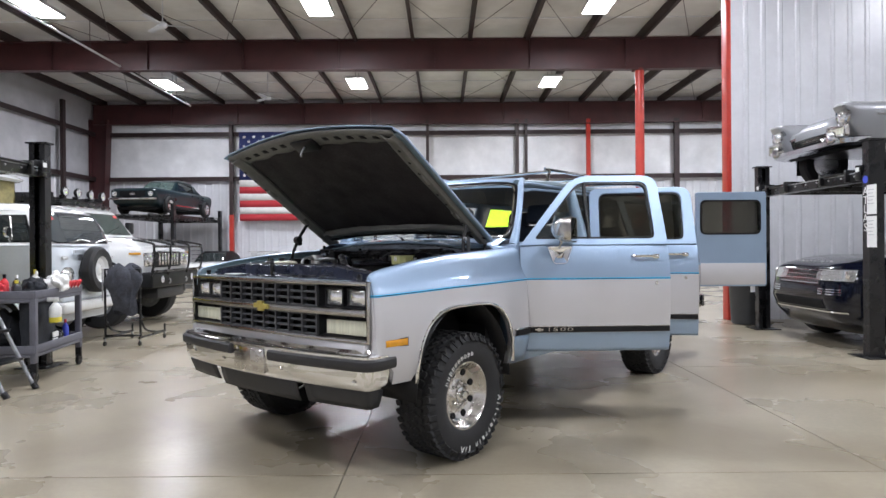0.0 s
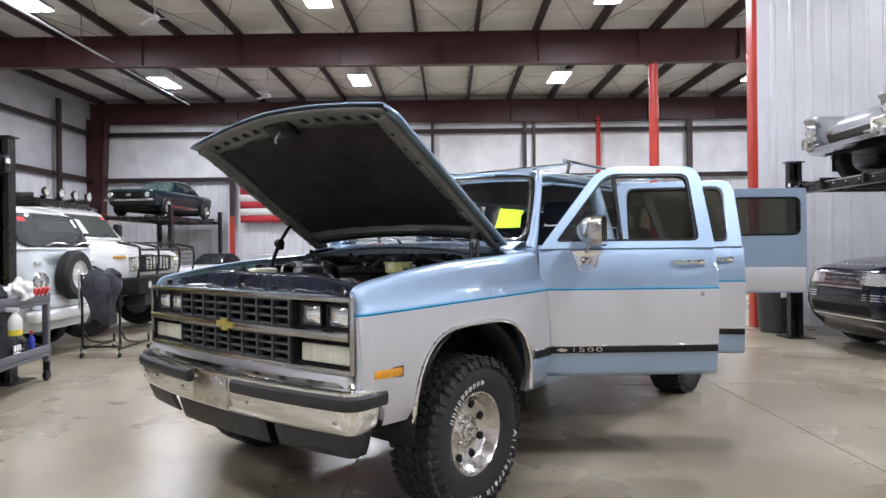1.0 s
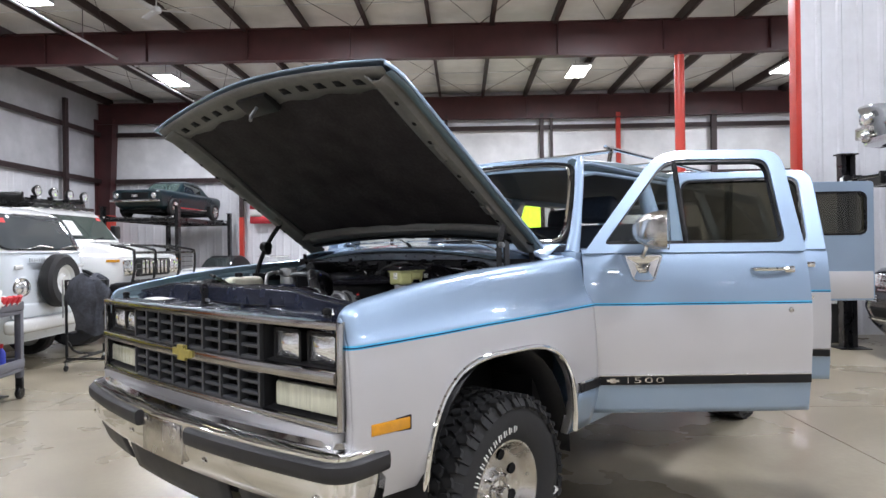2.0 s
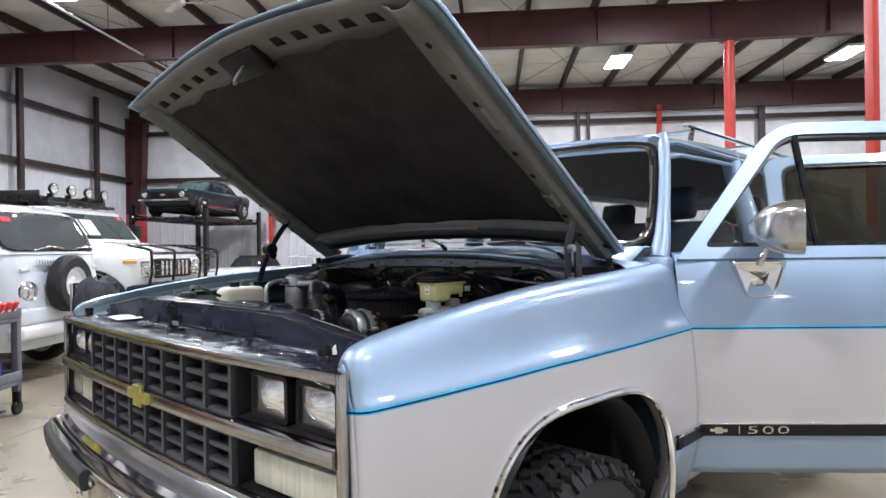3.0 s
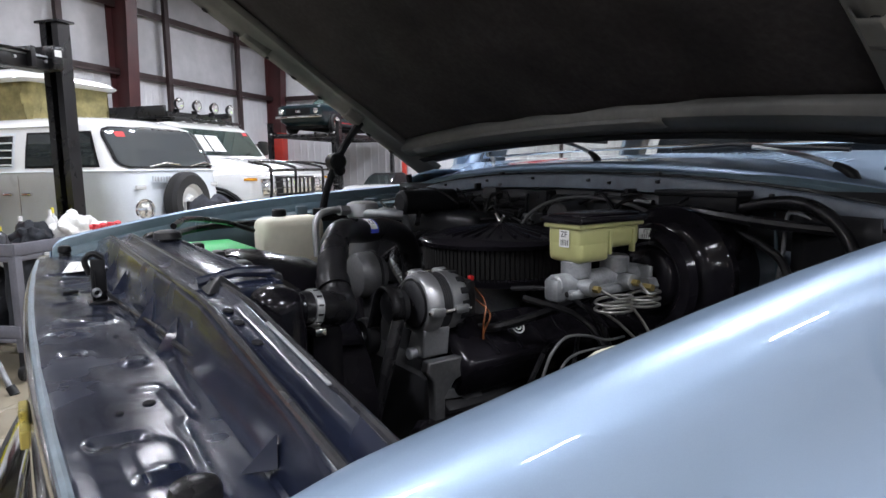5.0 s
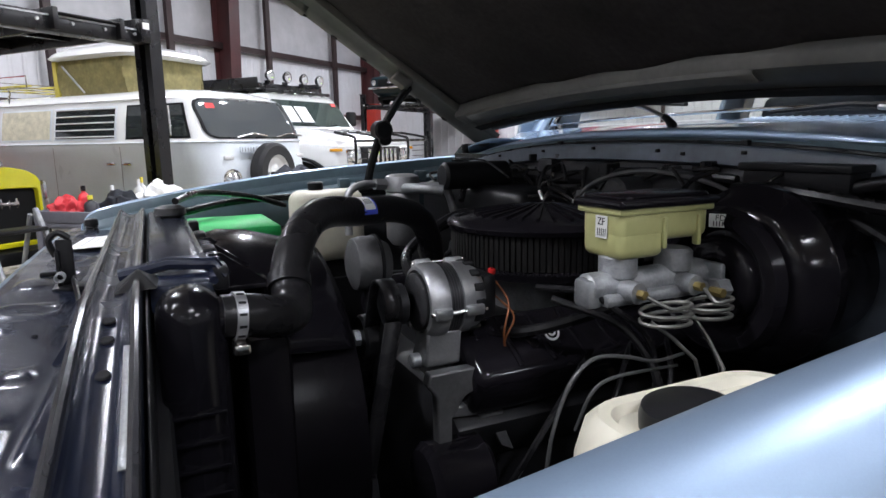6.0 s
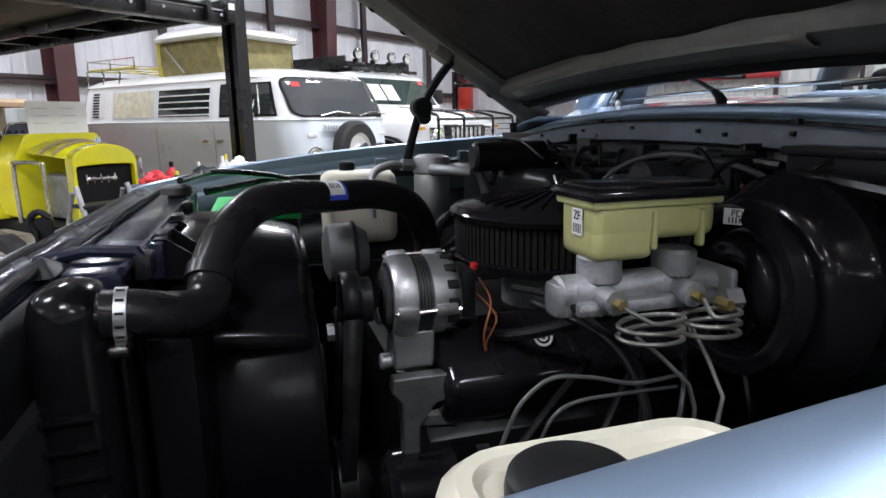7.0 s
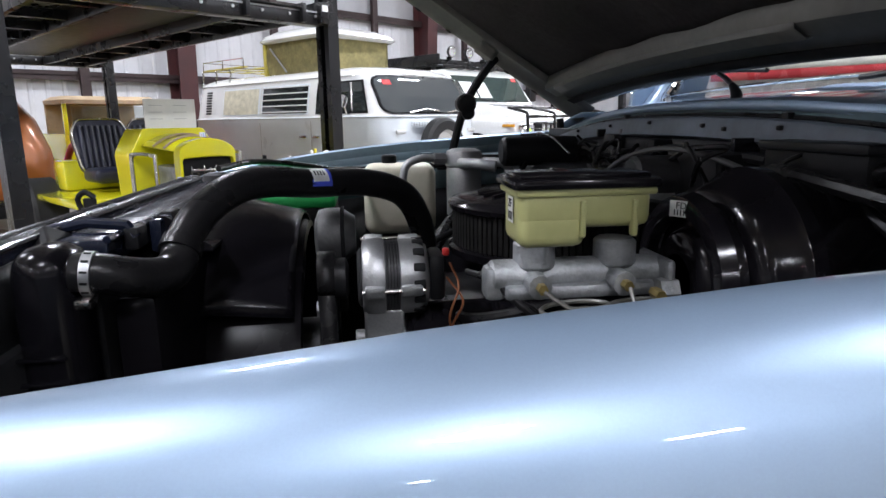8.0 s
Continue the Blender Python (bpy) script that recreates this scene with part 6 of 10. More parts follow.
st2 = part("sticker", boxm(-0.016, 0.016, -0.010, 0.010, 0, 0.0008, m=axes((-0.186, 0.443, 1.2446), (-0.5, 0.85, 0), (0, 0, 1))), M_PAPER, bo, "white inspection sticker")
words("FD", 0.012, axes((-0.185, 0.4435, 1.2486), (-0.5, 0.85, 0), (0, 0, 1)) @ Matrix.Translation((0, 0, 0.0015)), M_INK, st2, 0.0003)
for k in range(5):
    part("code_bar", boxm(-0.010 + 0.004 * k, -0.0085 + 0.004 * k, -0.008, -0.001, 0.0009, 0.0013, m=axes((-0.186, 0.443, 1.2446), (-0.5, 0.85, 0), (0, 0, 1))), M_INK, st2)
# brake lines: two coils and legs
def coil(c, r, turns, drop, start, leg):
    pts = [start]
    for k in range(int(turns * 14) + 1):
        a = 2 * math.pi * k / 14 + 1.2
        pts.append((c[0] + r[0] * math.cos(a), c[1] + r[1] * math.sin(a), c[2] - drop * k / (turns * 14)))
    return curve(pts + leg, 2)


part("brake_line", tube(coil((-0.045, 0.488, 1.148), (0.040, 0.022), 2.6, 0.030, (-0.007, 0.492, 1.162), [(-0.09, 0.50, 1.07), (-0.10, 0.50, 1.00), (-0.105, 0.48, 0.85)]), 0.0027, 8), M_LINE, mc, "bent steel brake line")
part("brake_line", tube(coil((-0.122, 0.490, 1.148), (0.038, 0.022), 2.6, 0.030, (-0.110, 0.492, 1.162), [(-0.12, 0.52, 1.06), (-0.10, 0.52, 1.00), (-0.09, 0.50, 0.86)]), 0.0027, 8), M_LINE, mc, "bent steel brake line")

# alternator, brackets, pulleys and belt
ALT = axes((0.137, 0.226, 1.120), (0, 1, 0), (0, 0, 1))
al = part("alternator", lathe([(0.0, -0.052), (0.030, -0.052), (0.044, -0.049), (0.050, -0.042), (0.0535, -0.034), (0.0545, -0.010), (0.050, -0.008), (0.050, 0.010), (0.0555, 0.012), (0.057, 0.020), (0.056, 0.036), (0.052, 0.042), (0.047, 0.043), (0.045, 0.036), (0.0, 0.036)], 48, ALT), M_ALU, bay, "cast aluminium alternator")
for k in range(14):
    part("cooling_slot", boxm(0.046, 0.0552, -0.0058, 0.0058, -0.044, -0.028, 0.0015, m=ALT @ Matrix.Rotation(2 * math.pi * k / 14, 4, "Z")), M_DARK, al)
for k in range(10):
    part("face_slot", boxm(0.024, 0.042, -0.005, 0.005, 0.0355, 0.0368, 0.001, m=ALT @ Matrix.Rotation(2 * math.pi * k / 10, 4, "Z")), M_DARK, al)
part("stator", lathe([(0.048, -0.0095), (0.0522, -0.0095), (0.0522, 0.0115), (0.048, 0.0115)], 48, ALT), M_SATIN, al, "dark stator ring")
for k in range(5):
    part("stator_plate", lathe([(0.0515, -0.0085 + 0.0042 * k), (0.0535, -0.008 + 0.0042 * k), (0.0535, -0.0062 + 0.0042 * k), (0.0515, -0.0056 + 0.0042 * k)], 48, ALT), M_CASTDARK, al)
for a in (-8, 112, 232):
    mr = ALT @ Matrix.Rotation(radians(a), 4, "Z")
    part("through_lug", boxm(0.046, 0.0625, -0.009, 0.009, 0.012, 0.040, 0.004, m=mr), M_ALU, al)
    part("through_lug", boxm(0.046, 0.0610, -0.008, 0.008, -0.040, -0.010, 0.004, m=mr), M_ALU, al)
    part("through_bolt", cyl(mr @ Vector((0.0565, 0, -0.044)), mr @ Vector((0.0565, 0, 0.044)), 0.0032, 8), M_DULLCHROME, al)
part("alternator_foot", prism([(-0.012, -0.050), (-0.030, -0.094), (0.026, -0.096), (0.034, -0.040)], ALT @ Matrix.Translation((0, 0, -0.014)), 0.056), M_ALU, al, bevel=0.004)
part("foot_boss", cyl(ALT @ Vector((0.0, -0.090, -0.030)), ALT @ Vector((0.0, -0.090, 0.056)), 0.011, 16, bev=0.002), M_ALUDIRTY, al)
part("fan_disc", lathe([(0.012, 0.037), (0.041, 0.038), (0.043, 0.046), (0.036, 0.050), (0.012, 0.050)], 36, ALT), M_CASTDARK, al)
part("alternator_pulley", lathe([(0, 0.098), (0.02, 0.098), (0.030, 0.094), (0.030, 0.066), (0.02, 0.062)], 24, ALT), M_SATIN, al)
part("regulator_box", boxm(-0.030, 0.034, -0.032, 0.036, -0.074, -0.050, 0.008, m=ALT), M_SATIN, al, "black regulator housing")
part("terminal_cap", boxm(0.055, 0.065, 0.232, 0.243, 1.150, 1.161, 0.003), M_REDPLASTIC, al, "red terminal cap")
br = part("bracket", prism([(0.070, 1.026), (0.186, 1.026), (0.190, 1.008), (0.176, 0.990), (0.172, 0.700), (0.156, 0.700), (0.152, 0.955), (0.130, 0.985), (0.075, 1.002)], Matrix(((1, 0, 0, 0), (0, 0, 1, 0.262), (0, 1, 0, 0), (0, 0, 0, 1))), 0.022), M_CASTGREY, bay, "grey cast accessory bracket", bevel=0.003)
part("bracket_web", prism([(0.145, 0.96), (0.060, 0.962), (0.048, 0.90), (0.035, 0.868), (0.058, 0.880), (0.075, 0.915), (0.100, 0.940), (0.145, 0.945)], Matrix(((1, 0, 0, 0), (0, 0, 1, 0.250), (0, 1, 0, 0), (0, 0, 0, 1))), 0.014), M_CASTGREY, br, bevel=0.002)
th = part("tensioner_housing", lathe([(0, 0.046), (0.026, 0.046), (0.040, 0.040), (0.043, 0.030), (0.043, 0.004), (0.036, -0.006), (0.030, -0.016), (0, -0.016)], 32, axes((0.205, 0.125, 1.165), (0, 1, 0), (0, 0, 1))), M_CASTGREY, br, "grey cast belt tensioner")
part("tensioner_seam", lathe([(0.0432, 0.0), (0.0450, 0.001), (0.0450, 0.005), (0.0432, 0.006)], 32, axes((0.205, 0.125, 1.165), (0, 1, 0), (0, 0, 1)), closed=True), M_DARK, th)
part("tensioner_arm", prism([(-0.022, 0.0), (0.022, 0.0), (0.014, -0.105), (-0.010, -0.105)], axes((0.205, 0.135, 1.150), (0, 1, 0), (0, 0, 1)), 0.022), M_CASTDARK, th, bevel=0.004)
part("idler_pulley", cyl((0.218, 0.140, 1.050), (0.244, 0.140, 1.050), 0.036, 28, bev=0.004), M_SATIN, th)
part("idler_bolt", cyl((0.244, 0.140, 1.050), (0.254, 0.140, 1.050), 0.013, 6), M_ALUDIRTY, th)
belt = [(0.23, 0.226 + 0.034 * math.cos(a), 1.120 + 0.034 * math.sin(a)) for a in np.linspace(-0.4, math.pi - 0.2, 9)] + [(0.23, 0.05 + 0.04 * math.cos(a), 0.75 + 0.04 * math.sin(a)) for a in np.linspace(math.pi, 2 * math.pi, 9)]
bm = bmesh.new()
add_grid(bm, [[(u, v, z) for u in (0.218, 0.242)] for _, v, z in belt + belt[:1]])
part("drive_belt", bm, M_RUBBER, bay, "black rubber drive belt", solid=0.006)
part("crank_pulley", cyl((0.215, 0.05, 0.75), (0.245, 0.05, 0.75), 0.075, 28), M_SATIN, bay)
part("power_steering_pump", cyl((0.10, 0.28, 0.86), (0.20, 0.28, 0.86), 0.06, 24, bev=0.01), M_BLACK, bay)
part("manila_tag", boxm(-0.03, 0.03, -0.001, 0.001, -0.014, 0.014, m=Matrix.Translation((0.135, 0.325, 0.80)) @ pose(0, 0, 0, 20, 5, 10)), M_PLASTICW, bay, "aged paper tag")

# upper radiator hose with clamp and label
hp = curve([(0.470, 0.443, 1.192), (0.445, 0.441, 1.190), (0.418, 0.428, 1.182), (0.397, 0.400, 1.176), (0.389, 0.372, 1.184), (0.387, 0.350, 1.203), (0.372, 0.318, 1.233), (0.340, 0.268, 1.257), (0.300, 0.218, 1.260), (0.245, 0.169, 1.252), (0.17, 0.115, 1.246), (0.11, 0.078, 1.222), (0.08, 0.055, 1.17), (0.07, 0.04, 1.10)], 5)
hose = part("radiator_hose", tube(hp, 0.0215, 16), M_RUBBER, bay, "thick black rubber radiator hose")
def ring_on(path, i, r, w):
    a, b = Vector(path[i]), Vector(path[i + 1])
    d = (b - a).normalized()
    return tube([a - d * w / 2, a - d * w / 2 * 0.98, a + d * w / 2 * 0.98, a + d * w / 2], [r - 0.001, r, r, r - 0.001], 20)


cl = part("hose_clamp", ring_on(hp, 3, 0.0236, 0.010), M_ALU, hose, "slotted steel hose clamp")
part("clamp_screw", boxm(0.448, 0.464, 0.444, 0.470, 1.159, 1.170, 0.003), M_DULLCHROME, cl)
part("hose_band", ring_on(hp, 24, 0.0243, 0.017), M_RUBBER, hose)
LP = Vector(hp[45])
LD = (Vector(hp[46]) - Vector(hp[45])).normalized()
LN = Vector((0.35, 0.80, 0.48))
LN = (LN - LD * LN.dot(LD)).normalized()
LB = LN.cross(LD)


def wrap(x0, x1, a0, a1, r, n=8):
    """A patch bent round the hose between two angles."""
    return grid([[LP + LD * x + (LN * math.cos(a) + LB * math.sin(a)) * r for a in np.linspace(a0, a1, n)] for x in (x0, x1)])


lb = part("hose_label", wrap(-0.017, 0.017, -0.95, 0.95, 0.0219), M_LABELBLUE, hose, "blue and white hose label")
part("label_white", wrap(-0.015, 0.012, -0.62, 0.62, 0.0222), M_PAPER, lb)
for k in range(4):
    part("code_bar", wrap(-0.011 + 0.005 * k, -0.0085 + 0.005 * k, -0.20, 0.22, 0.0225, 4), M_INK, lb)
for k in range(9):
    a = 0.5 * k - 1.2
    c0 = Vector(hp[3])
    cd_ = (Vector(hp[4]) - c0).normalized()
    ca = Vector((0, 0, 1)) - cd_ * cd_.z
    ca.normalize()
    cb = cd_.cross(ca)
    q = c0 + (ca * math.cos(a) + cb * math.sin(a)) * 0.0238
    part("clamp_slot", boxm(-0.0034, 0.0034, -0.0012, 0.0012, -0.0004, 0.0006, m=axes(q, cd_, (cb * math.cos(a) - ca * math.sin(a)))), M_DARK, cl)

# passenger side: coolant tank, accumulator, pipes, battery cover, heater box
ot = part("coolant_tank", boxm(-0.03, 0.175, -0.745, -0.645, 1.02, 1.222, 0.03, 3), M_PLASTICW, bay, "aged white coolant tank")
part("tank_cap", cyl((0.10, -0.70, 1.22), (0.10, -0.70, 1.245), 0.022, 16, bev=0.004), M_SATIN, ot)
am = part("accumulator", lathe([(0, 1.268), (0.030, 1.268), (0.044, 1.262), (0.047, 1.25), (0.047, 1.225), (0.043, 1.220), (0.045, 1.212), (0.045, 1.10), (0.03, 1.08), (0, 1.08)], 28, Matrix.Translation((-0.085, -0.50, 0))), M_ALU, bay, "aluminium air-conditioning accumulator")
part("accumulator_pipe", tube(curve([(-0.06, -0.50, 1.24), (-0.01, -0.49, 1.245), (0.03, -0.485, 1.245), (0.07, -0.48, 1.22), (0.075, -0.47, 1.12)], 5), 0.010, 10), M_ALU, am)
part("pipe_nut", cyl((-0.035, -0.495, 1.243), (-0.005, -0.49, 1.245), 0.016, 6), M_ALU, am)
part("accumulator_pipe", tube(curve([(-0.12, -0.48, 1.235), (-0.16, -0.45, 1.235), (-0.19, -0.44, 1.22), (-0.21, -0.44, 1.16)], 5), 0.011, 10), M_ALU, am)
part("pipe_elbow", tube(curve([(-0.08, -0.46, 1.23), (-0.07, -0.42, 1.235), (-0.10, -0.38, 1.235), (-0.14, -0.36, 1.23)], 4), 0.014, 10), M_ALUDIRTY, am)
hb = part("heater_box", boxm(-0.42, -0.24, -0.74, -0.16, 0.98, 1.235, 0.03, 3), M_SATIN, bay, "black heater and evaporator box")
part("blower_motor", cyl((-0.30, -0.30, 1.08), (-0.18, -0.30, 1.08), 0.065, 24, bev=0.01), M_BLACK, hb)
part("heater_duct", cyl((-0.165, -0.42, 1.262), (-0.36, -0.42, 1.262), 0.036, 20, bev=0.008), M_SATIN, hb)
bt = part("battery", boxm(0.25, 0.44, -0.72, -0.46, 0.95, 1.132, 0.008), M_SATIN, bay, "black battery with green lid")
part("battery_lid", boxm(0.245, 0.445, -0.725, -0.455, 1.130, 1.162, 0.008), M_GREEN, bt, "bright green lid")
# driver side: washer bottle and dark box on the firewall
wb = bmesh.new()
rows = []
for z, e in ((0.90, 0.0), (1.075, 0.0), (1.120, -0.002), (1.142, -0.008), (1.151, -0.018), (1.150, -0.028), (1.144, -0.034), (1.143, -0.045)):
    rows.append([(u, v, z) for u, v in rrect(0.030 - e, 0.258 + e, 0.668 - e, 0.800 + e, max(0.012, 0.055 + e), 5)])
vs = add_grid(wb, rows, closed=True)
wb.faces.new(vs[-1])
wb.faces.new(vs[0][::-1])
bmesh.ops.recalc_face_normals(wb, faces=wb.faces[:])
wash = part("washer_bottle", wb, M_PLASTICW, bay, "white plastic washer bottle")
part("washer_cap", lathe([(0, 0.017), (0.030, 0.016), (0.035, 0.013), (0.037, 0.006), (0.037, -0.010)], 32, Matrix.Translation((0.180, 0.742, 1.148)) @ pose(0, 0, 0, 0, 3, 0)), M_SATIN, wash, "black washer cap")
fd = part("firewall_duct", boxm(-0.414, -0.352, 0.335, 0.510, 1.262, 1.306, 0.006), M_SATIN, bay, "dark moulded air box")
part("duct_lid", boxm(-0.414, -0.346, 0.330, 0.515, 1.298, 1.310, 0.003), M_SATIN, fd)
part("duct_skirt", prism([(0.325, 1.195), (0.50, 1.205), (0.505, 1.264), (0.335, 1.264), (0.310, 1.245)], axes((-0.405, 0, 0), (0, 1, 0), (0, 0, 1)), 0.040), M_SATIN, fd)
part("footwell_panel", grid([[(-0.416, v, z) for v in np.linspace(0.42, 0.80, 9)] for z in (1.20, 1.15, 1.08, 0.95)]), M_FIREWALL, bay, "grey-blue firewall panel", solid=0.004)
for v, z0, z1 in ((0.482, 1.12, 1.262), (0.552, 1.14, 1.27)):
    part("panel_seam", tube([(-0.408, v + 0.01, z0), (-0.410, v, z1)], 0.0035, 6), M_BLUEIN, bay)
part("hood_spring_hose", tube(curve([(-0.36, 0.42, 1.245), (-0.37, 0.51, 1.278), (-0.37, 0.60, 1.292), (-0.36, 0.66, 1.276), (-0.34, 0.71, 1.235), (-0.32, 0.74, 1.16), (-0.31, 0.75, 1.05)], 6), 0.012, 10), M_RUBBER, bay)
part("arch_shield", grid([[(-0.385 + 0.06 * q, 0.60 + 0.16 * q, z) for q in np.linspace(0, 1, 6)] for z in (1.275, 1.24, 1.15, 1.0)]), M_SATIN, bay, solid=0.004)
part("shift_cable", tube(curve([(-0.36, 0.44, 1.262), (-0.37, 0.50, 1.236), (-0.36, 0.585, 1.196), (-0.34, 0.62, 1.16)], 5), 0.008, 8), M_RUBBER, bay)
part("grey_line", tube(curve([(-0.38, 0.575, 1.13), (-0.385, 0.582, 1.20), (-0.385, 0.586, 1.262), (-0.38, 0.60, 1.274), (-0.37, 0.64, 1.262), (-0.36, 0.67, 1.23)], 5), 0.004, 8), M_ALUDIRTY, bay)
part("wiper_motor", boxm(-0.412, -0.33, 0.10, 0.26, 1.20, 1.29, 0.015), M_SATIN, bay)
part("wiper_motor_can", cyl((-0.36, 0.13, 1.245), (-0.26, 0.13, 1.245), 0.035, 18, bev=0.006), M_CASTDARK, bay)
part("firewall_relay", boxm(-0.412, -0.37, -0.10, -0.02, 1.24, 1.30, 0.006), M_SATIN, bay)
part("firewall_relay", boxm(-0.412, -0.38, -0.30, -0.24, 1.25, 1.305, 0.006), M_CASTDARK, bay)

# hoses, looms and wires
HOSES = (
    ("heater_hose", 0.012, [(0.05, -0.02, 1.10), (-0.02, -0.20, 1.14), (-0.15, -0.28, 1.18), (-0.26, -0.26, 1.17)]),
    ("heater_hose", 0.012, [(0.06, -0.06, 1.06), (0.0, -0.26, 1.10), (-0.14, -0.34, 1.15), (-0.26, -0.36, 1.14)]),
    ("wiring_loom", 0.013, [(-0.40, -0.70, 1.24), (-0.39, -0.40, 1.262), (-0.39, -0.10, 1.258), (-0.39, 0.15, 1.25), (-0.40, 0.45, 1.235)]),
    ("wiring_loom", 0.009, [(-0.39, 0.10, 1.25), (-0.34, 0.02, 1.18), (-0.30, 0.0, 1.10), (-0.28, 0.02, 1.02)]),
    ("wiring_loom", 0.008, [(-0.38, -0.10, 1.25), (-0.33, -0.12, 1.20), (-0.30, -0.10, 1.12), (-0.28, -0.06, 1.05)]),
    ("grey_cable", 0.0045, [(-0.22, 0.02, 1.18), (-0.26, 0.06, 1.26), (-0.30, 0.16, 1.292), (-0.34, 0.28, 1.275), (-0.38, 0.34, 1.235)]),
    ("wiring_loom", 0.010, [(-0.38, 0.30, 1.265), (-0.33, 0.42, 1.272), (-0.34, 0.58, 1.255), (-0.36, 0.74, 1.245)]),
    ("copper_wire", 0.003, [(-0.36, 0.28, 1.25), (-0.33, 0.34, 1.262), (-0.32, 0.40, 1.255), (-0.35, 0.46, 1.24)]),
    ("copper_wire", 0.003, [(-0.37, 0.22, 1.27), (-0.34, 0.27, 1.252), (-0.32, 0.33, 1.245), (-0.33, 0.38, 1.25)]),
    ("orange_wire", 0.0016, [(0.055, 0.24, 1.14), (0.045, 0.262, 1.11), (0.06, 0.275, 1.07), (0.05, 0.262, 1.03), (0.03, 0.25, 0.98)]),
    ("orange_wire", 0.0016, [(0.06, 0.245, 1.12), (0.04, 0.27, 1.09), (0.055, 0.268, 1.05), (0.03, 0.255, 1.00)]),
    ("grey_cable", 0.0024, [(0.135, 0.49, 0.93), (0.132, 0.50, 1.012), (0.113, 0.50, 1.065), (0.096, 0.50, 1.088), (0.069, 0.50, 1.102), (0.026, 0.50, 1.096), (-0.03, 0.49, 1.078), (-0.12, 0.45, 1.06)]),
    ("grey_cable", 0.0021, [(0.075, 0.47, 1.00), (0.061, 0.48, 1.047), (0.032, 0.48, 1.062), (-0.022, 0.48, 1.063), (-0.12, 0.44, 1.04)]),
    ("throttle_cable", 0.0045, [(0.045, 0.34, 1.150), (0.030, 0.43, 1.160), (0.006, 0.46, 1.139), (-0.044, 0.46, 1.098), (-0.062, 0.46, 1.038), (-0.06, 0.45, 0.92)]),
    ("vacuum_hose", 0.006, [(0.02, 0.34, 1.13), (-0.04, 0.42, 1.10), (-0.06, 0.47, 1.03), (-0.05, 0.48, 0.92)]),
    ("overflow_hose", 0.007, [(0.48, -0.28, 1.245), (0.42, -0.42, 1.25), (0.30, -0.56, 1.225), (0.20, -0.64, 1.19)]),
    ("wiring_loom", 0.010, [(0.46, -0.60, 1.19), (0.30, -0.74, 1.20), (0.05, -0.79, 1.20), (-0.25, -0.80, 1.22)]),
    ("wiring_loom", 0.009, [(0.06, 0.12, 1.06), (0.03, 0.26, 1.06), (-0.10, 0.33, 1.10), (-0.28, 0.30, 1.12)]),
    ("fuel_line", 0.006, [(0.10, 0.02, 1.10), (0.02, 0.0, 1.14), (-0.08, -0.14, 1.14), (-0.30, -0.16, 1.10)]),
    ("wiring_loom", 0.008, [(-0.40, -0.55, 1.255), (-0.32, -0.50, 1.262), (-0.24, -0.42, 1.25), (-0.20, -0.38, 1.20)]),
    ("vacuum_hose", 0.006, [(-0.26, -0.02, 1.20), (-0.30, 0.0, 1.235), (-0.36, -0.05, 1.245), (-0.39, -0.12, 1.22)]),
    ("steel_line", 0.005, [(0.10, 0.36, 0.72), (0.03, 0.42, 0.92), (0.0, 0.44, 0.96), (-0.15, 0.40, 0.97)]),
)
HM = {"copper_wire": M_ORANGEWIRE, "orange_wire": M_ORANGEWIRE, "grey_cable": M_CABLE, "steel_line": M_ALUDIRTY}
for nm, r, pts in HOSES:
    part(nm, tube(curve(pts, 6), r, 8), HM.get(nm, M_RUBBER), bay)
rnd = random.Random(11)
for k in range(60):
    u, v = rnd.uniform(-0.40, -0.28), rnd.uniform(-0.75, 0.34)
    z = rnd.uniform(1.16, 1.27)
    p = [(u, v, z)]
    for j in range(3):
        u, v, z = u + rnd.uniform(-0.05, 0.05), v + rnd.uniform(-0.10, 0.10), min(1.30, z + rnd.uniform(-0.06, 0.05))
        p.append((max(-0.41, u), v, z))
    part("loose_wire", tube(curve(p, 4), rnd.choice((0.003, 0.004, 0.005)), 6), M_RUBBER, bay)
for k in range(16):
    u, v, z = rnd.uniform(-0.40, -0.30), rnd.uniform(-0.5, 0.3), rnd.uniform(1.12, 1.24)
    w = rnd.uniform(0.012, 0.03)
    part("connector", boxm(u - w, u + w, v - w * 0.7, v + w * 0.7, z - w * 0.6, z + w * 0.6, 0.003), M_SATIN if k % 4 else M_ALUDIRTY, bay)
# edge tubes in a lighter tone that draws the ridge highlights
for u, z in ((0.5415, 1.2175), (0.5835, 1.2165)):
    part("panel_edge", tube([(u, v, z + ridge_dip(v)) for v in np.linspace(-0.80, 0.82, 25)], 0.0042, 8), M_EDGE, core, "worn edge of the panel, highlight put into its lighter black")
# looms, brackets and clips along the firewall
for r, z, v0, v1, du in ((0.008, 1.275, -0.55, 0.30, 0.030), (0.011, 1.240, -0.75, 0.25, 0.035)):
    pts = [(-0.415 + du + 0.010 * math.sin(9 * v + 40 * r), v, min(z + 0.012 * math.sin(7 * v + 90 * r), cowl_z(v) - 0.035)) for v in np.linspace(v0, v1, 16)]
    part("wiring_loom", tube(curve(pts, 3), r, 8), M_RUBBER, bay)
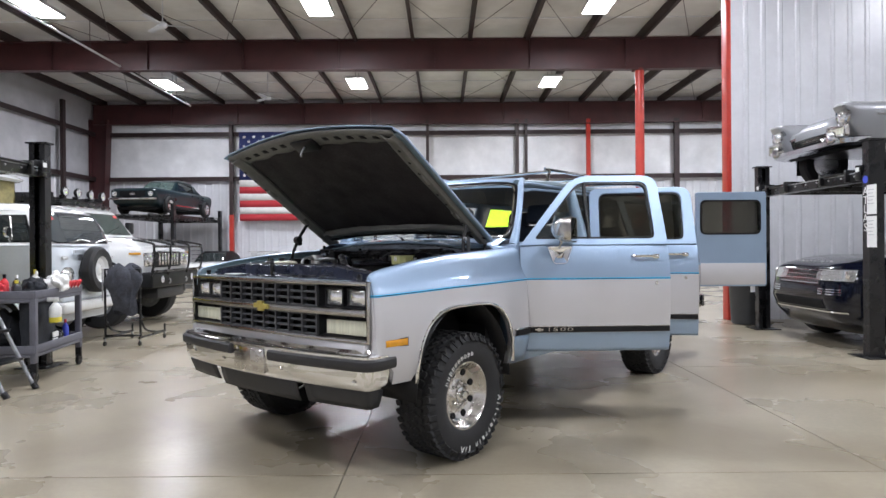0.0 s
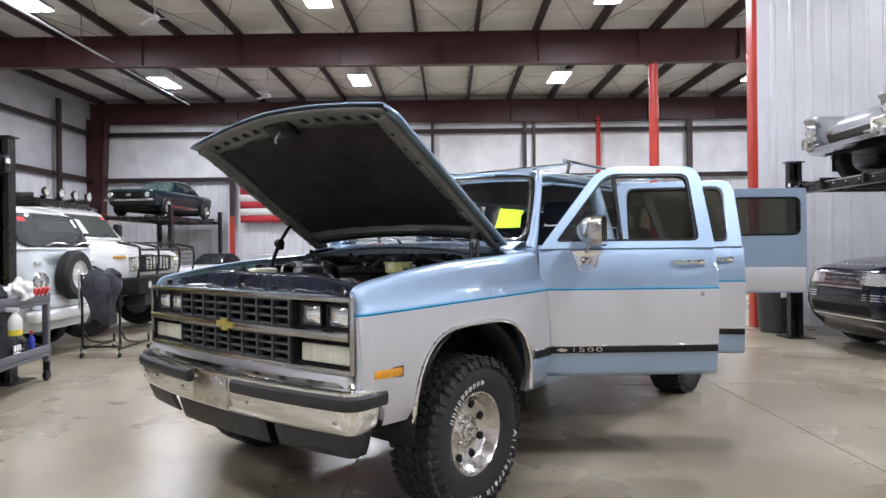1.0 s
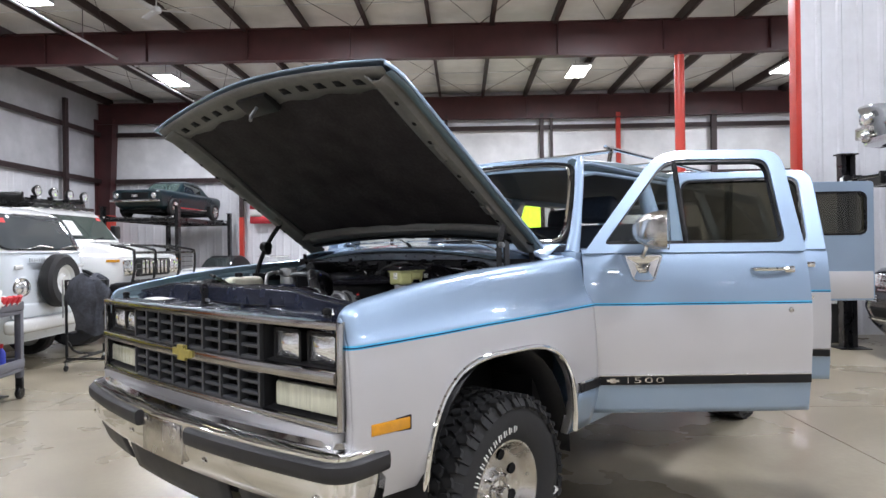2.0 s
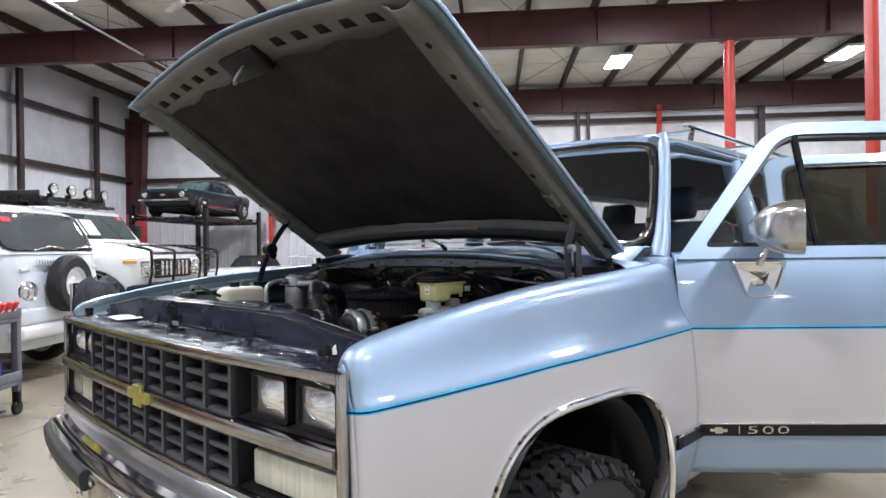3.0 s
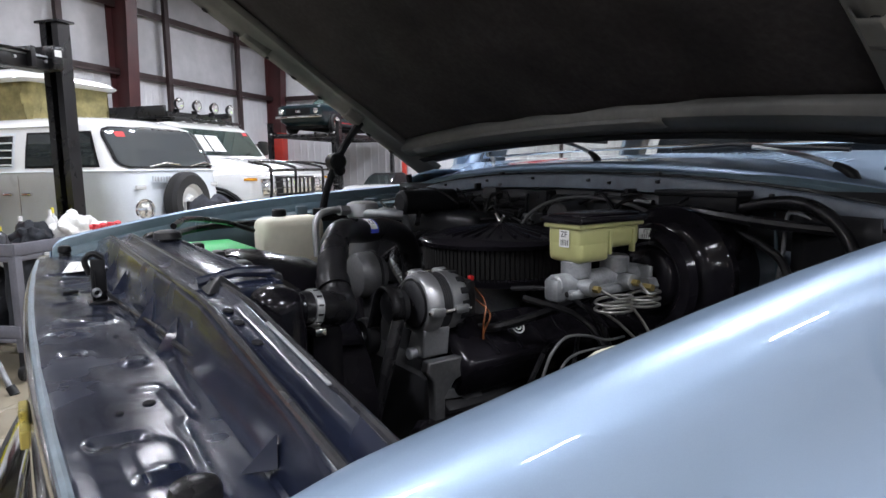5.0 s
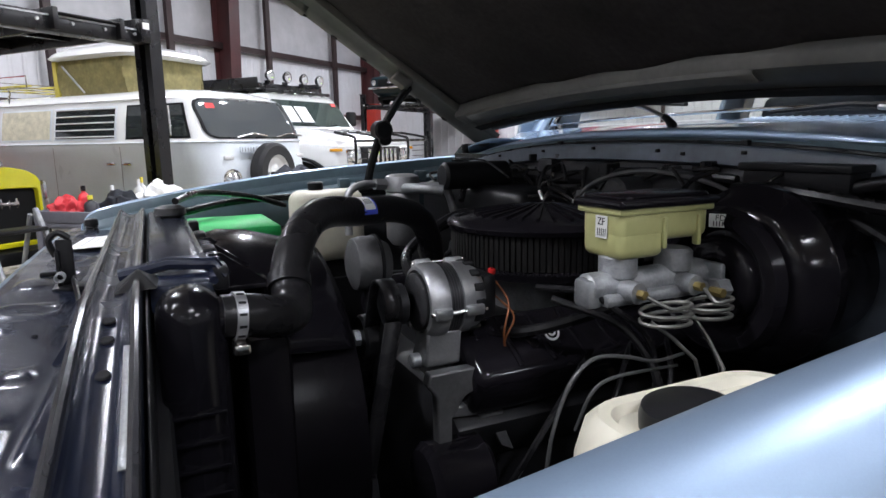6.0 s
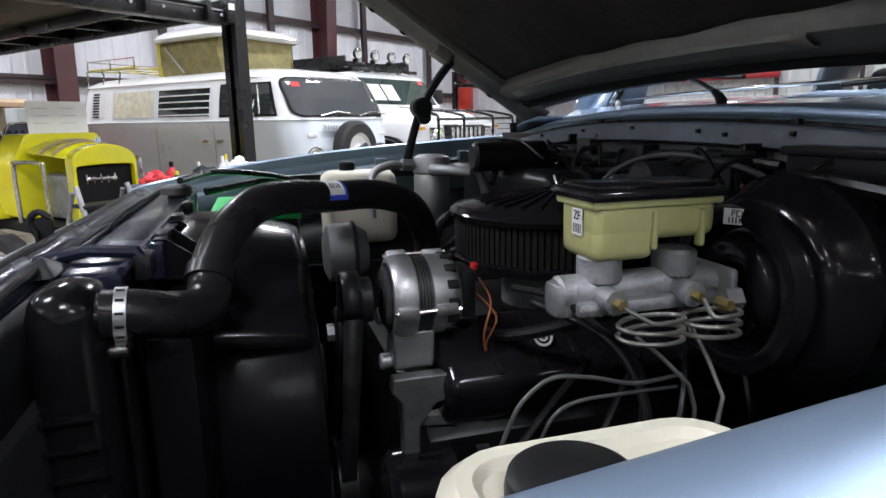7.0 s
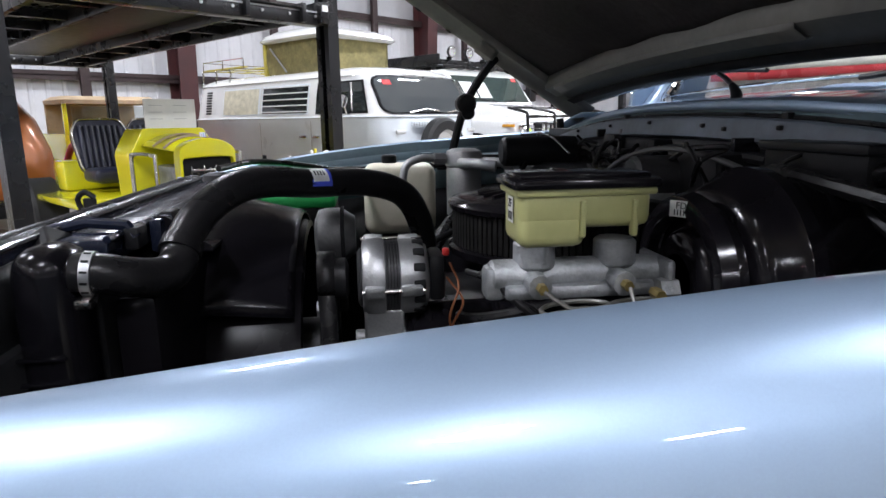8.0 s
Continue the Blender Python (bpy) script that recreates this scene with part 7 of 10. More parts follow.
for k in range(11):
    v = -0.72 + 0.096 * k
    z = min(rnd.uniform(1.20, 1.31), cowl_z(v) - 0.05)
    w, h = rnd.uniform(0.005, 0.011), rnd.uniform(0.006, 0.013)
    part("firewall_clip", boxm(-0.414, -0.414 + rnd.uniform(0.015, 0.05), v - w, v + w, z - h, z + h, 0.003), (M_SATIN, M_CASTDARK, M_BLACK, M_SATIN)[k % 4], bay)
for v, a in ((-0.10, 0.5), (0.04, -0.4), (0.20, 0.8), (-0.24, 0.2), (-0.36, -0.6)):
    part("bent_pipe", tube(curve([(-0.39, v, 1.28), (-0.36, v + 0.04 * a, 1.285), (-0.33, v + 0.10 * a, 1.24), (-0.30, v + 0.14 * a, 1.16)], 5), 0.004, 8), M_SATIN, bay)
# bracket with ribs between the upper panel and the shroud
fb = part("shroud_bracket", boxm(0.385, 0.462, 0.06, 0.22, 1.165, 1.172, 0.002), M_BLACK, bay)
for v in (0.065, 0.14, 0.215):
    part("bracket_rib", prism([(0.0, 0.0), (0.075, 0.0), (0.075, 0.045), (0.06, 0.045)], axes((0.386, v, 1.171), (1, 0, 0), (0, 0, 1)), 0.005), M_BLACK, fb)
part("bracket_lip", boxm(0.448, 0.464, 0.05, 0.23, 1.170, 1.214, 0.003), M_COREBLK, fb)


# ---- other vehicles ----
M_VWGREY = mat("pale_grey_enamel", (0.60, 0.645, 0.68), 0.30, var=0.05, scale=3, coat=0.6)
M_WHITEPAINT = mat("white_car_paint", (0.66, 0.665, 0.655), 0.25, var=0.04, scale=3, coat=0.8)
M_TARP = mat("olive_tent_canvas", (0.22, 0.19, 0.08), 0.9, var=0.25, scale=9, bump=0.4, bscale=30)
M_YELLOWTRIM = mat("yellow_canvas", (0.50, 0.42, 0.08), 0.8, var=0.15, scale=8)
M_CURTAIN = mat("cream_curtain", (0.50, 0.47, 0.36), 0.9, var=0.2, scale=12)
M_NAVY = mat("near_black_blue_paint", (0.003, 0.004, 0.010), 0.15, var=0.1, scale=3, coat=0.45, spec=0.3)
M_GREENCAR = mat("dark_teal_paint", (0.004, 0.016, 0.021), 0.3, metal=0.2, var=0.08, scale=3, coat=0.3)
M_SILVERCAR = mat("silver_grey_paint", (0.25, 0.255, 0.27), 0.30, metal=0.4, var=0.05, scale=3, coat=1.0)
M_YELLOW = mat("bright_yellow_paint", (0.72, 0.68, 0.015), 0.25, var=0.04, scale=4, coat=0.9)
M_ORANGE = mat("burnt_orange_paint", (0.42, 0.13, 0.025), 0.3, metal=0.2, var=0.06, scale=2, coat=0.9)
M_TAN = mat("tan_canvas_top", (0.36, 0.27, 0.17), 0.9, var=0.15, scale=8, bump=0.3)
M_SEAT = mat("dark_navy_vinyl", (0.018, 0.020, 0.040), 0.4, var=0.2, scale=10)
M_POST = mat("black_powder_coat", (0.007, 0.007, 0.008), 0.28, spec=0.45, var=0.2, scale=6, bump=0.05)
M_BUSGLASS = glass_mat("bus_windshield_glass", (0.085, 0.095, 0.10), 0.12)
M_CARGLASS = glass_mat("tinted_car_glass", (0.030, 0.036, 0.036), 0.10)
M_GREENGLASS = glass_mat("green_tinted_glass", (0.05, 0.075, 0.07), 0.10)
M_REDLENS = mat("red_tag", (0.60, 0.04, 0.04), 0.5)


M_DARKCHROME = mat("old_chrome", (0.62, 0.62, 0.64), 0.14, metal=1.0, var=0.10, scale=14, rvar=0.4)


class Slices:
    """A body from level outlines: rows of (z, front x, rear x, half width, front corner radius, rear corner radius)."""

    def __init__(self, rows):
        self.rows = rows
        self.z = [r[0] for r in rows]

    def at(self, z):
        return [lerp(z, self.z, [r[k] for r in self.rows]) for k in range(1, 6)]

    def outline(self, z, seg=6, grow=0.0):
        xf, xr, hw, rf, rr = self.at(z)
        return rrect(xr - grow, xf + grow, -hw - grow, hw + grow, [rf, rr, rr, rf], seg)

    def shell(self, z0=None, z1=None, n=None, grow=0.0, top=True, bottom=True):
        zs = [z for z in self.z if (z0 is None or z > z0) and (z1 is None or z < z1)]
        zs = ([z0] if z0 is not None else []) + zs + ([z1] if z1 is not None else [])
        bm = bmesh.new()
        vs = add_grid(bm, [[(x, y, z) for x, y in self.outline(z, grow=grow)] for z in zs], closed=True)
        if bottom:
            bm.faces.new(vs[0][::-1])
        if top:
            bm.faces.new(vs[-1])
        bmesh.ops.recalc_face_normals(bm, faces=bm.faces[:])
        return bm

    def band(self, z0, z1, y0, y1, grow=0.006, n=14, front=True, rows=6, corner=0.0):
        """A pane on the front (or rear) face, round its corners, between lateral limits given as fractions of the half width's path."""
        out = []
        for z in np.linspace(z0, z1, rows):
            pts = self.outline(z, 10, grow)
            xf, xr, hw, rf, rr = self.at(z)
            sel = [p for p in pts if (p[0] > xf - rf - 0.25 if front else p[0] < xr + rr + 0.25)]
            xe = (xf - rf) if front else (xr + rr)
            sel = [(xe + (-0.3 if front else 0.3), -hw - grow)] + sorted([p for p in pts if (p[0] >= xe - 1e-6 if front else p[0] <= xe + 1e-6)], key=lambda p: (p[1], 0)) + [(xe + (-0.3 if front else 0.3), hw + grow)]
            s = [0.0]
            for a, b in zip(sel, sel[1:]):
                s.append(s[-1] + math.hypot(b[0] - a[0], b[1] - a[1]))
            mid = s[-1] / 2
            row = []
            d = max(0.0, corner - min(z - z0, z1 - z))
            cut = corner - math.sqrt(max(0.0, corner ** 2 - d ** 2))
            for q in np.linspace(y0 + cut, y1 - cut, n):
                w = mid + q
                row.append((float(np.interp(w, s, [p[0] for p in sel])), float(np.interp(w, s, [p[1] for p in sel])), z))
            out.append(row)
        return grid(out)

    def side(self, x0, x1, z0, z1, sign, grow=0.006, slant0=0.0, slant1=0.0):
        """A pane on a side; slants lean its ends."""
        out = []
        for t in np.linspace(0, 1, 5):
            z = z0 + (z1 - z0) * t
            hw = self.at(z)[2] + grow
            out.append([(x, sign * hw, z) for x in np.linspace(x0 + slant0 * t, x1 + slant1 * t, 4)])
        return grid(out)


def road_wheel(parent, x, y, R, w, rim, label="", spokes=0, white=False, ratio=0.62):
    m = axes((x, y, R), (1, 0, 0), (0, 0, 1)) @ (pose(0, 0, 0, 180, 0, 0) if y > 0 else pose(0, 0, 0))
    wh = empty("wheel", m, parent)
    r = R * ratio
    part("tyre", lathe([(r, -w / 2), (R - 0.03, -w / 2), (R, -w / 2 + 0.03), (R, w / 2 - 0.03), (R - 0.03, w / 2), (r, w / 2)], 36, closed=True), M_TYRE, wh)
    if white:
        part("whitewall", lathe([(r + 0.005, w / 2 + 0.002), (r + 0.06, w / 2 + 0.002)], 36), M_WHITE, wh)
    part("rim", lathe([(0, w * 0.42), (r * 0.25, w * 0.44), (r * 0.35, w * 0.30), (r * 0.8, w * 0.34), (r * 0.9, w * 0.46), (r, w * 0.48), (r, -w * 0.4), (0, -w * 0.4)], 36), rim, wh, label)
    for k in range(spokes):
        a = 2 * math.pi * k / spokes
        part("spoke", boxm(r * 0.2, r * 0.95, -0.012, 0.012, w * 0.32, w * 0.45, 0.003, m=Matrix.Rotation(a, 4, "Z")), rim, wh)
    return wh


def arch(parent, x, y, r, material=None):
    """A flat near-black plate painting the shade of a wheel opening, with a rolled lip."""
    s = 1 if y > 0 else -1
    m = axes((x, y, 0), (1, 0, 0), (0, 0, 1))
    pts = [(r * math.cos(a), r * math.sin(a)) for a in np.linspace(0, math.pi, 20)]
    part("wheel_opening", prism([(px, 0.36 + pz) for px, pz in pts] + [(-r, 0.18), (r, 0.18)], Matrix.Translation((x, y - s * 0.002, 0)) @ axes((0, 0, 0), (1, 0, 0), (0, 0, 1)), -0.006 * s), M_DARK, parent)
    part("arch_lip", tube([(x + px, y + s * 0.005, 0.36 + pz) for px, pz in pts], 0.014, 6), material or M_DARK, parent)


# -- camper bus, front at x = 0
def camper_bus(m):
    t = tagged(empty("camper_bus", m), "white over pale grey vintage camper bus with raised pop-top", "camper van")
    S = Slices([(0.34, -0.10, -4.25, 0.74, 0.25, 0.2), (0.50, -0.03, -4.30, 0.82, 0.30, 0.22), (0.75, 0.0, -4.32, 0.85, 0.34, 0.24), (1.05, -0.02, -4.33, 0.86, 0.34, 0.26), (1.30, -0.07, -4.34, 0.86, 0.32, 0.27),
                (1.38, -0.09, -4.34, 0.865, 0.30, 0.28), (1.42, -0.105, -4.33, 0.85, 0.30, 0.28), (1.60, -0.17, -4.31, 0.825, 0.30, 0.28), (1.80, -0.265, -4.27, 0.785, 0.32, 0.28), (1.86, -0.305, -4.24, 0.765, 0.34, 0.28)])
    part("lower_body", S.shell(0.34, 1.38), M_VWGREY, t, "pale grey lower body")
    part("upper_body", S.shell(1.38, 1.86), M_WHITEPAINT, t, "white upper body")
    R = Slices([(1.845, -0.305, -4.26, 0.77, 0.46, 0.28), (1.855, -0.285, -4.28, 0.785, 0.46, 0.28), (1.868, -0.295, -4.27, 0.775, 0.46, 0.28), (1.905, -0.36, -4.22, 0.735, 0.46, 0.28), (1.945, -0.50, -4.12, 0.65, 0.45, 0.28), (1.975, -0.74, -3.98, 0.50, 0.42, 0.28), (1.992, -1.05, -3.8, 0.32, 0.28, 0.25)])
    part("roof", R.shell(), M_WHITEPAINT, t, "white rounded roof")
    part("belt_moulding", tube([(x, y, 1.385) for x, y in S.outline(1.38, 6, 0.004)], 0.014, 6, closed=True), M_VWGREY, t)
    part("windshield_seal", S.band(1.412, 1.843, -0.815, 0.815, 0.012, 24, rows=19, corner=0.12), M_RUBBER, t)
    part("windshield", S.band(1.430, 1.828, -0.785, 0.785, 0.018, 24, rows=19, corner=0.10), M_BUSGLASS, t, "large curved windshield")
    ws = part("price_tag", S.band(1.735, 1.79, -0.69, -0.59, 0.023, 4), M_REDLENS, t, "red tag in the windshield")
    for y in (-0.45, 0.20):
        part("wiper", tube([(-0.075, y, 1.425), (-0.085, y + 0.28, 1.470), (-0.08, y + 0.50, 1.445)], 0.010, 6), M_DULLCHROME, t, "chrome wiper")
    for s in (1, -1):
        for x0, x1, kind, sl in ((-1.25, -0.36, "cab", -0.13), (-2.42, -1.45, "louvre", 0), (-3.40, -2.52, "curtain", 0)):
            part("window_seal", S.side(x0 - 0.03, x1 + 0.03, 1.425, 1.795, s, 0.004, 0, sl), M_VWGREY if kind != "cab" else M_RUBBER, t)
            part("side_window", S.side(x0, x1, 1.445, 1.775, s, 0.009, 0, sl), M_CARGLASS if kind != "curtain" else M_CURTAIN, t, "curtained side window" if kind == "curtain" else "side window")
            if kind == "louvre":
                for k in range(5):
                    z = 1.455 + 0.077 * k
                    hw = S.at(z)[2] + 0.012
                    part("louvre_bar", boxm(x0, x1, s * hw - 0.014, s * hw + 0.014, z, z + 0.016, 0.004), M_WHITEPAINT, t)
        part("vent_window_bar", tube([(-0.60, s * (S.at(1.45)[2] + 0.014), 1.45), (-0.66, s * (S.at(1.77)[2] + 0.014), 1.77)], 0.011, 8), M_DULLCHROME, t, "chrome quarter-light bar")
        part("rear_vent", S.side(-3.98, -3.62, 1.45, 1.80, s, 0.005), M_WHITEPAINT, t)
        for k in range(9):
            z = 1.46 + 0.037 * k
            part("vent_slot", boxm(-3.88, -3.74, s * (S.at(z)[2] + 0.006) - 0.004, s * (S.at(z)[2] + 0.006) + 0.004, z, z + 0.02), M_DARK, t)
        part("door_seam", boxm(-1.375, -1.367, s * 0.862 - 0.001, s * 0.862 + 0.002, 0.50, 1.37), M_ALUDIRTY, t)
        part("door_seam", boxm(-2.475, -2.467, s * 0.862 - 0.001, s * 0.862 + 0.002, 0.50, 1.37), M_ALUDIRTY, t)
        part("door_handle", boxm(-1.58, -1.45, s * 0.872 - 0.016, s * 0.872 + 0.016, 1.14, 1.175, 0.01), M_CHROME, t, "chrome door handle")
        part("door_handle", boxm(-1.33, -1.20, s * 0.872 - 0.016, s * 0.872 + 0.016, 1.14, 1.175, 0.01), M_CHROME, t, "chrome door handle")
        hl = part("headlight", lathe([(0.0, 0.045), (0.05, 0.040), (0.085, 0.020), (0.092, 0.0)], 24, Matrix.Translation((-0.045, s * 0.60, 0.98)) @ pose(0, 0, 0, 0, 90, 0) @ pose(0, 0, 0, s * -18, 0, 0)), M_LENS, t, "round headlight")
        part("headlight_ring", lathe([(0.088, 0.02), (0.10, 0.024), (0.112, 0.012), (0.115, -0.02)], 28, Matrix.Translation((-0.045, s * 0.60, 0.98)) @ pose(0, 0, 0, 0, 90, 0) @ pose(0, 0, 0, s * -18, 0, 0)), M_CHROME, hl)
        part("turn_signal", boxm(-0.075, -0.045, s * 0.62 - 0.07, s * 0.62 + 0.07, 1.19, 1.235, 0.012), M_WHITEPAINT, t)
        for x in (-0.85, -3.25):
            arch(t, x, s * 0.845, 0.38, M_VWGREY)
            road_wheel(t, x, s * 0.80, 0.32, 0.17, M_WHITEPAINT, "white wheel with chrome cap")
        mr = part("mirror_arm", tube([(-0.62, s * 0.84, 1.40), (-0.55, s * 0.98, 1.42), (-0.55, s * 1.02, 1.52)], 0.009, 6), M_CHROME, t)
        part("mirror_head", cyl((-0.54, s * 1.02, 1.56), (-0.58, s * 1.02, 1.56), 0.07, 20, bev=0.01), M_CHROME, mr, "round chrome mirror")
    part("front_vent", boxm(-0.035, -0.012, -0.48, 0.12, 1.265, 1.325, 0.006), M_VWGREY, t)
    for k in range(12):
        part("vent_slat", boxm(-0.022, -0.006, -0.46 + 0.045 * k, -0.455 + 0.045 * k, 1.272, 1.318), M_ALUDIRTY, t)
    b = part("front_bumper", boxm(-0.10, 0.08, -0.86, 0.86, 0.46, 0.62, 0.05, 3), M_WHITEPAINT, t, "white steel bumper")
    part("apron", boxm(-0.06, 0.015, -0.80, 0.80, 0.62, 0.80, 0.04, 3), M_VWGREY, t)
    sp = empty("spare_wheel", Matrix.Translation((0.10, -0.10, 1.04)) @ pose(0, 0, 0, 0, 90, 0), t)
    part("tyre", lathe([(0.19, -0.08), (0.29, -0.085), (0.325, -0.05), (0.325, 0.05), (0.29, 0.085), (0.19, 0.08)], 40, closed=True), M_TYRE, sp)
    part("rim", lathe([(0, 0.05), (0.05, 0.06), (0.09, 0.03), (0.16, 0.035), (0.19, 0.075), (0.19, -0.06), (0, -0.06)], 32), M_WHITEPAINT, sp, "white steel rim with cap")
    # raised pop-top with tent
    top = part("pop_top", Slices([(2.36, -1.32, -2.76, 0.66, 0.25, 0.25), (2.39, -1.27, -2.80, 0.70, 0.28, 0.28), (2.44, -1.33, -2.74, 0.67, 0.30, 0.28), (2.50, -1.48, -2.60, 0.58, 0.30, 0.28), (2.54, -1.75, -2.40, 0.38, 0.2, 0.2)]).shell(), M_WHITEPAINT, t, "white raised pop-top roof")
    rows = []
    for z, o in ((1.94, 0.0), (2.04, 0.018), (2.12, 0.03), (2.22, 0.025), (2.30, 0.01), (2.37, 0.0)):
        row = []
        for k, (x, y) in enumerate(rrect(-2.66, -1.42, -0.58, 0.58, 0.10, 8)):
            f = o * math.sin(k * 1.7 + z * 9)
            row.append((x + f, y - f * (1 if y > 0 else -1), z))
        rows.append(row)
    part("tent", grid(rows, closed=True), M_TARP, t, "olive canvas tent")
    part("tent_corner", boxm(-2.69, -2.62, -0.60, -0.56, 1.95, 2.36, 0.008), M_YELLOWTRIM, t)
    part("tent_brace", tube([(-2.50, -0.61, 2.30), (-2.15, -0.615, 1.98)], 0.012, 6), M_ALU, t)
    # roof rack behind
    for x in (-4.10, -3.72, -3.34):
        part("rack_foot", tube(curve([(x, -0.74, 1.88), (x, -0.72, 2.02), (x, -0.62, 2.09), (x, 0.62, 2.09), (x, 0.72, 2.02), (x, 0.74, 1.88)], 3), 0.012, 6), M_CHROME, t, "chrome rack hoop")
    for y in (-0.62, -0.3, 0.0, 0.3, 0.62):
        part("rack_slat", boxm(-4.2, -3.1, y - 0.03, y + 0.03, 2.095, 2.115, 0.004), M_YELLOWTRIM, t, "pale wooden rack slat")
    part("rack_rail", tube([(-4.2, -0.66, 2.22), (-3.1, -0.66, 2.22)], 0.008, 6), M_CHROME, t)
    part("rack_rail", tube([(-4.2, 0.66, 2.22), (-3.1, 0.66, 2.22)], 0.008, 6), M_CHROME, t)
    part("rack_rail", tube([(-4.2, -0.66, 2.22), (-4.2, 0.66, 2.22)], 0.008, 6), M_CHROME, t)
    for x in (-4.2, -3.65, -3.1):
        for s in (1, -1):
            part("rack_post", tube([(x, s * 0.66, 2.08), (x, s * 0.66, 2.22)], 0.007, 6), M_CHROME, t)
    return t


camper_bus(pose(-5.083, 9.024, 0, 0, 0, 2.5))


# -- white off-road wagon with brush guard and roof basket, front at x = 0
def off_roader(m):
    t = tagged(empty("off_road_wagon", m), "white off-road wagon with black brush guard and roof basket", "off-road car")
    B = Slices([(0.62, -0.56, -4.55, 0.90, 0.10, 0.1), (0.80, -0.38, -4.62, 0.97, 0.14, 0.12), (1.10, -0.34, -4.64, 0.99, 0.14, 0.12), (1.30, -0.38, -4.64, 0.98, 0.14, 0.12), (1.36, -0.48, -4.62, 0.94, 0.16, 0.12)])
    part("body", B.shell(), M_WHITEPAINT, t, "white slab-sided body")
    part("bonnet", Slices([(1.34, -0.46, -1.45, 0.80, 0.12, 0.1), (1.42, -0.58, -1.45, 0.74, 0.15, 0.1), (1.52, -0.9, -1.48, 0.70, 0.2, 0.1), (1.55, -1.1, -1.48, 0.62, 0.2, 0.1)]).shell(), M_WHITEPAINT, t, "white raised bonnet")
    C = Slices([(1.34, -1.32, -4.62, 0.95, 0.08, 0.08), (1.58, -1.40, -4.60, 0.93, 0.08, 0.08), (2.02, -1.72, -4.55, 0.84, 0.08, 0.08), (2.08, -1.80, -4.50, 0.80, 0.10, 0.08)])
    part("cabin", C.shell(), M_WHITEPAINT, t, "white cabin")
    part("windshield", C.band(1.60, 1.99, -0.80, 0.80, 0.008), M_GREENGLASS, t, "green-tinted upright windshield")
    for y0, y1 in ((-0.70, -0.42), (-0.38, -0.10)):
        part("paper_sheet", C.band(1.66, 1.90, y0, y1, 0.012, 5), M_PAPER, t, "white sheet behind the windshield")
    part("price_tag", C.band(1.93, 1.98, 0.62, 0.74, 0.012, 4), M_REDLENS, t, "red tag in the windshield")
    for s in (1, -1):
        for x0, x1 in ((-2.55, -1.75), (-3.45, -2.65), (-4.40, -3.55)):
            part("side_window", C.side(x0, x1, 1.60, 1.98, s, 0.006), M_CARGLASS, t, "side window")
        part("wiper", tube([(-1.37, s * 0.1, 1.60), (-1.42, s * 0.45, 1.64)], 0.010, 6), M_SATIN, t)
        part("mirror", boxm(-1.62, -1.52, s * 1.06 - 0.10, s * 1.06 + 0.10, 1.62, 1.86, 0.03), M_SATIN, t, "black door mirror")
        for x in (-1.05, -3.75):
            rows = [[(x + 0.60 * math.cos(a), s * y, 0.55 + 0.58 * math.sin(a)) for y in (0.93, 1.06)] for a in np.linspace(-0.1, math.pi + 0.1, 14)]
            part("fender_flare", grid(rows), M_SATIN, t, "black fender flare", solid=0.03)
            part("wheel_opening", prism([(0.56 * math.cos(a), 0.55 + 0.55 * math.sin(a)) for a in np.linspace(-0.15, math.pi + 0.15, 16)], axes((x, s * 0.996, 0), (1, 0, 0), (0, 0, 1)), -0.004 * s), M_DARK, t)
            road_wheel(t, x, s * 0.88, 0.44, 0.30, M_ALUDIRTY, "alloy wheel", 8, ratio=0.55)
        part("turn_signal", boxm(-0.12, -0.075, s * 0.80 - 0.09, s * 0.80 + 0.09, 1.06, 1.14, 0.01), M_AMBER, t, "amber lamp")
        part("side_lamp", boxm(-0.55, -0.35, s * 0.985 - 0.01, s * 0.985 + 0.012, 1.23, 1.27, 0.005), M_AMBER, t, "amber side lamp")
        part("headlamp", boxm(-0.09, -0.045, s * 0.72 - 0.17, s * 0.72 + 0.17, 1.02, 1.26, 0.02), M_CHROME, t, "chrome headlamp unit")
        part("headlamp_glass", lathe([(0, 0.03), (0.06, 0.024), (0.085, 0)], 20, Matrix.Translation((-0.045, s * 0.76, 1.15)) @ pose(0, 0, 0, 0, 90, 0)), M_LENS, t)
    part("grille_panel", boxm(-0.10, -0.05, -0.53, 0.53, 1.00, 1.28, 0.015), M_SATIN, t)
    for k in range(7):
        y = -0.36 + 0.12 * k
        part("grille_bar", boxm(-0.06, -0.025, y - 0.035, y + 0.035, 1.03, 1.26, 0.015), M_CHROME, t, "chrome grille bar")
    part("front_bumper", boxm(-0.25, 0.12, -0.98, 0.98, 0.66, 0.93, 0.04, 3), M_SATIN, t, "black steel bumper")
    part("skid_plate", boxm(-0.5, 0.02, -0.55, 0.55, 0.45, 0.66, 0.05), M_CASTDARK, t, "grey skid plate")
    for s in (1, -1):
        part("fog_lamp", cyl((0.115, s * 0.62, 0.80), (0.135, s * 0.62, 0.80), 0.06, 18), M_LENS, t)
        part("tow_eye", tube([(0.12 + 0.03 * math.sin(a), s * 0.35, 0.76 + 0.04 * math.cos(a)) for a in np.linspace(0, math.pi, 8)], 0.012, 6), M_ALU, t)
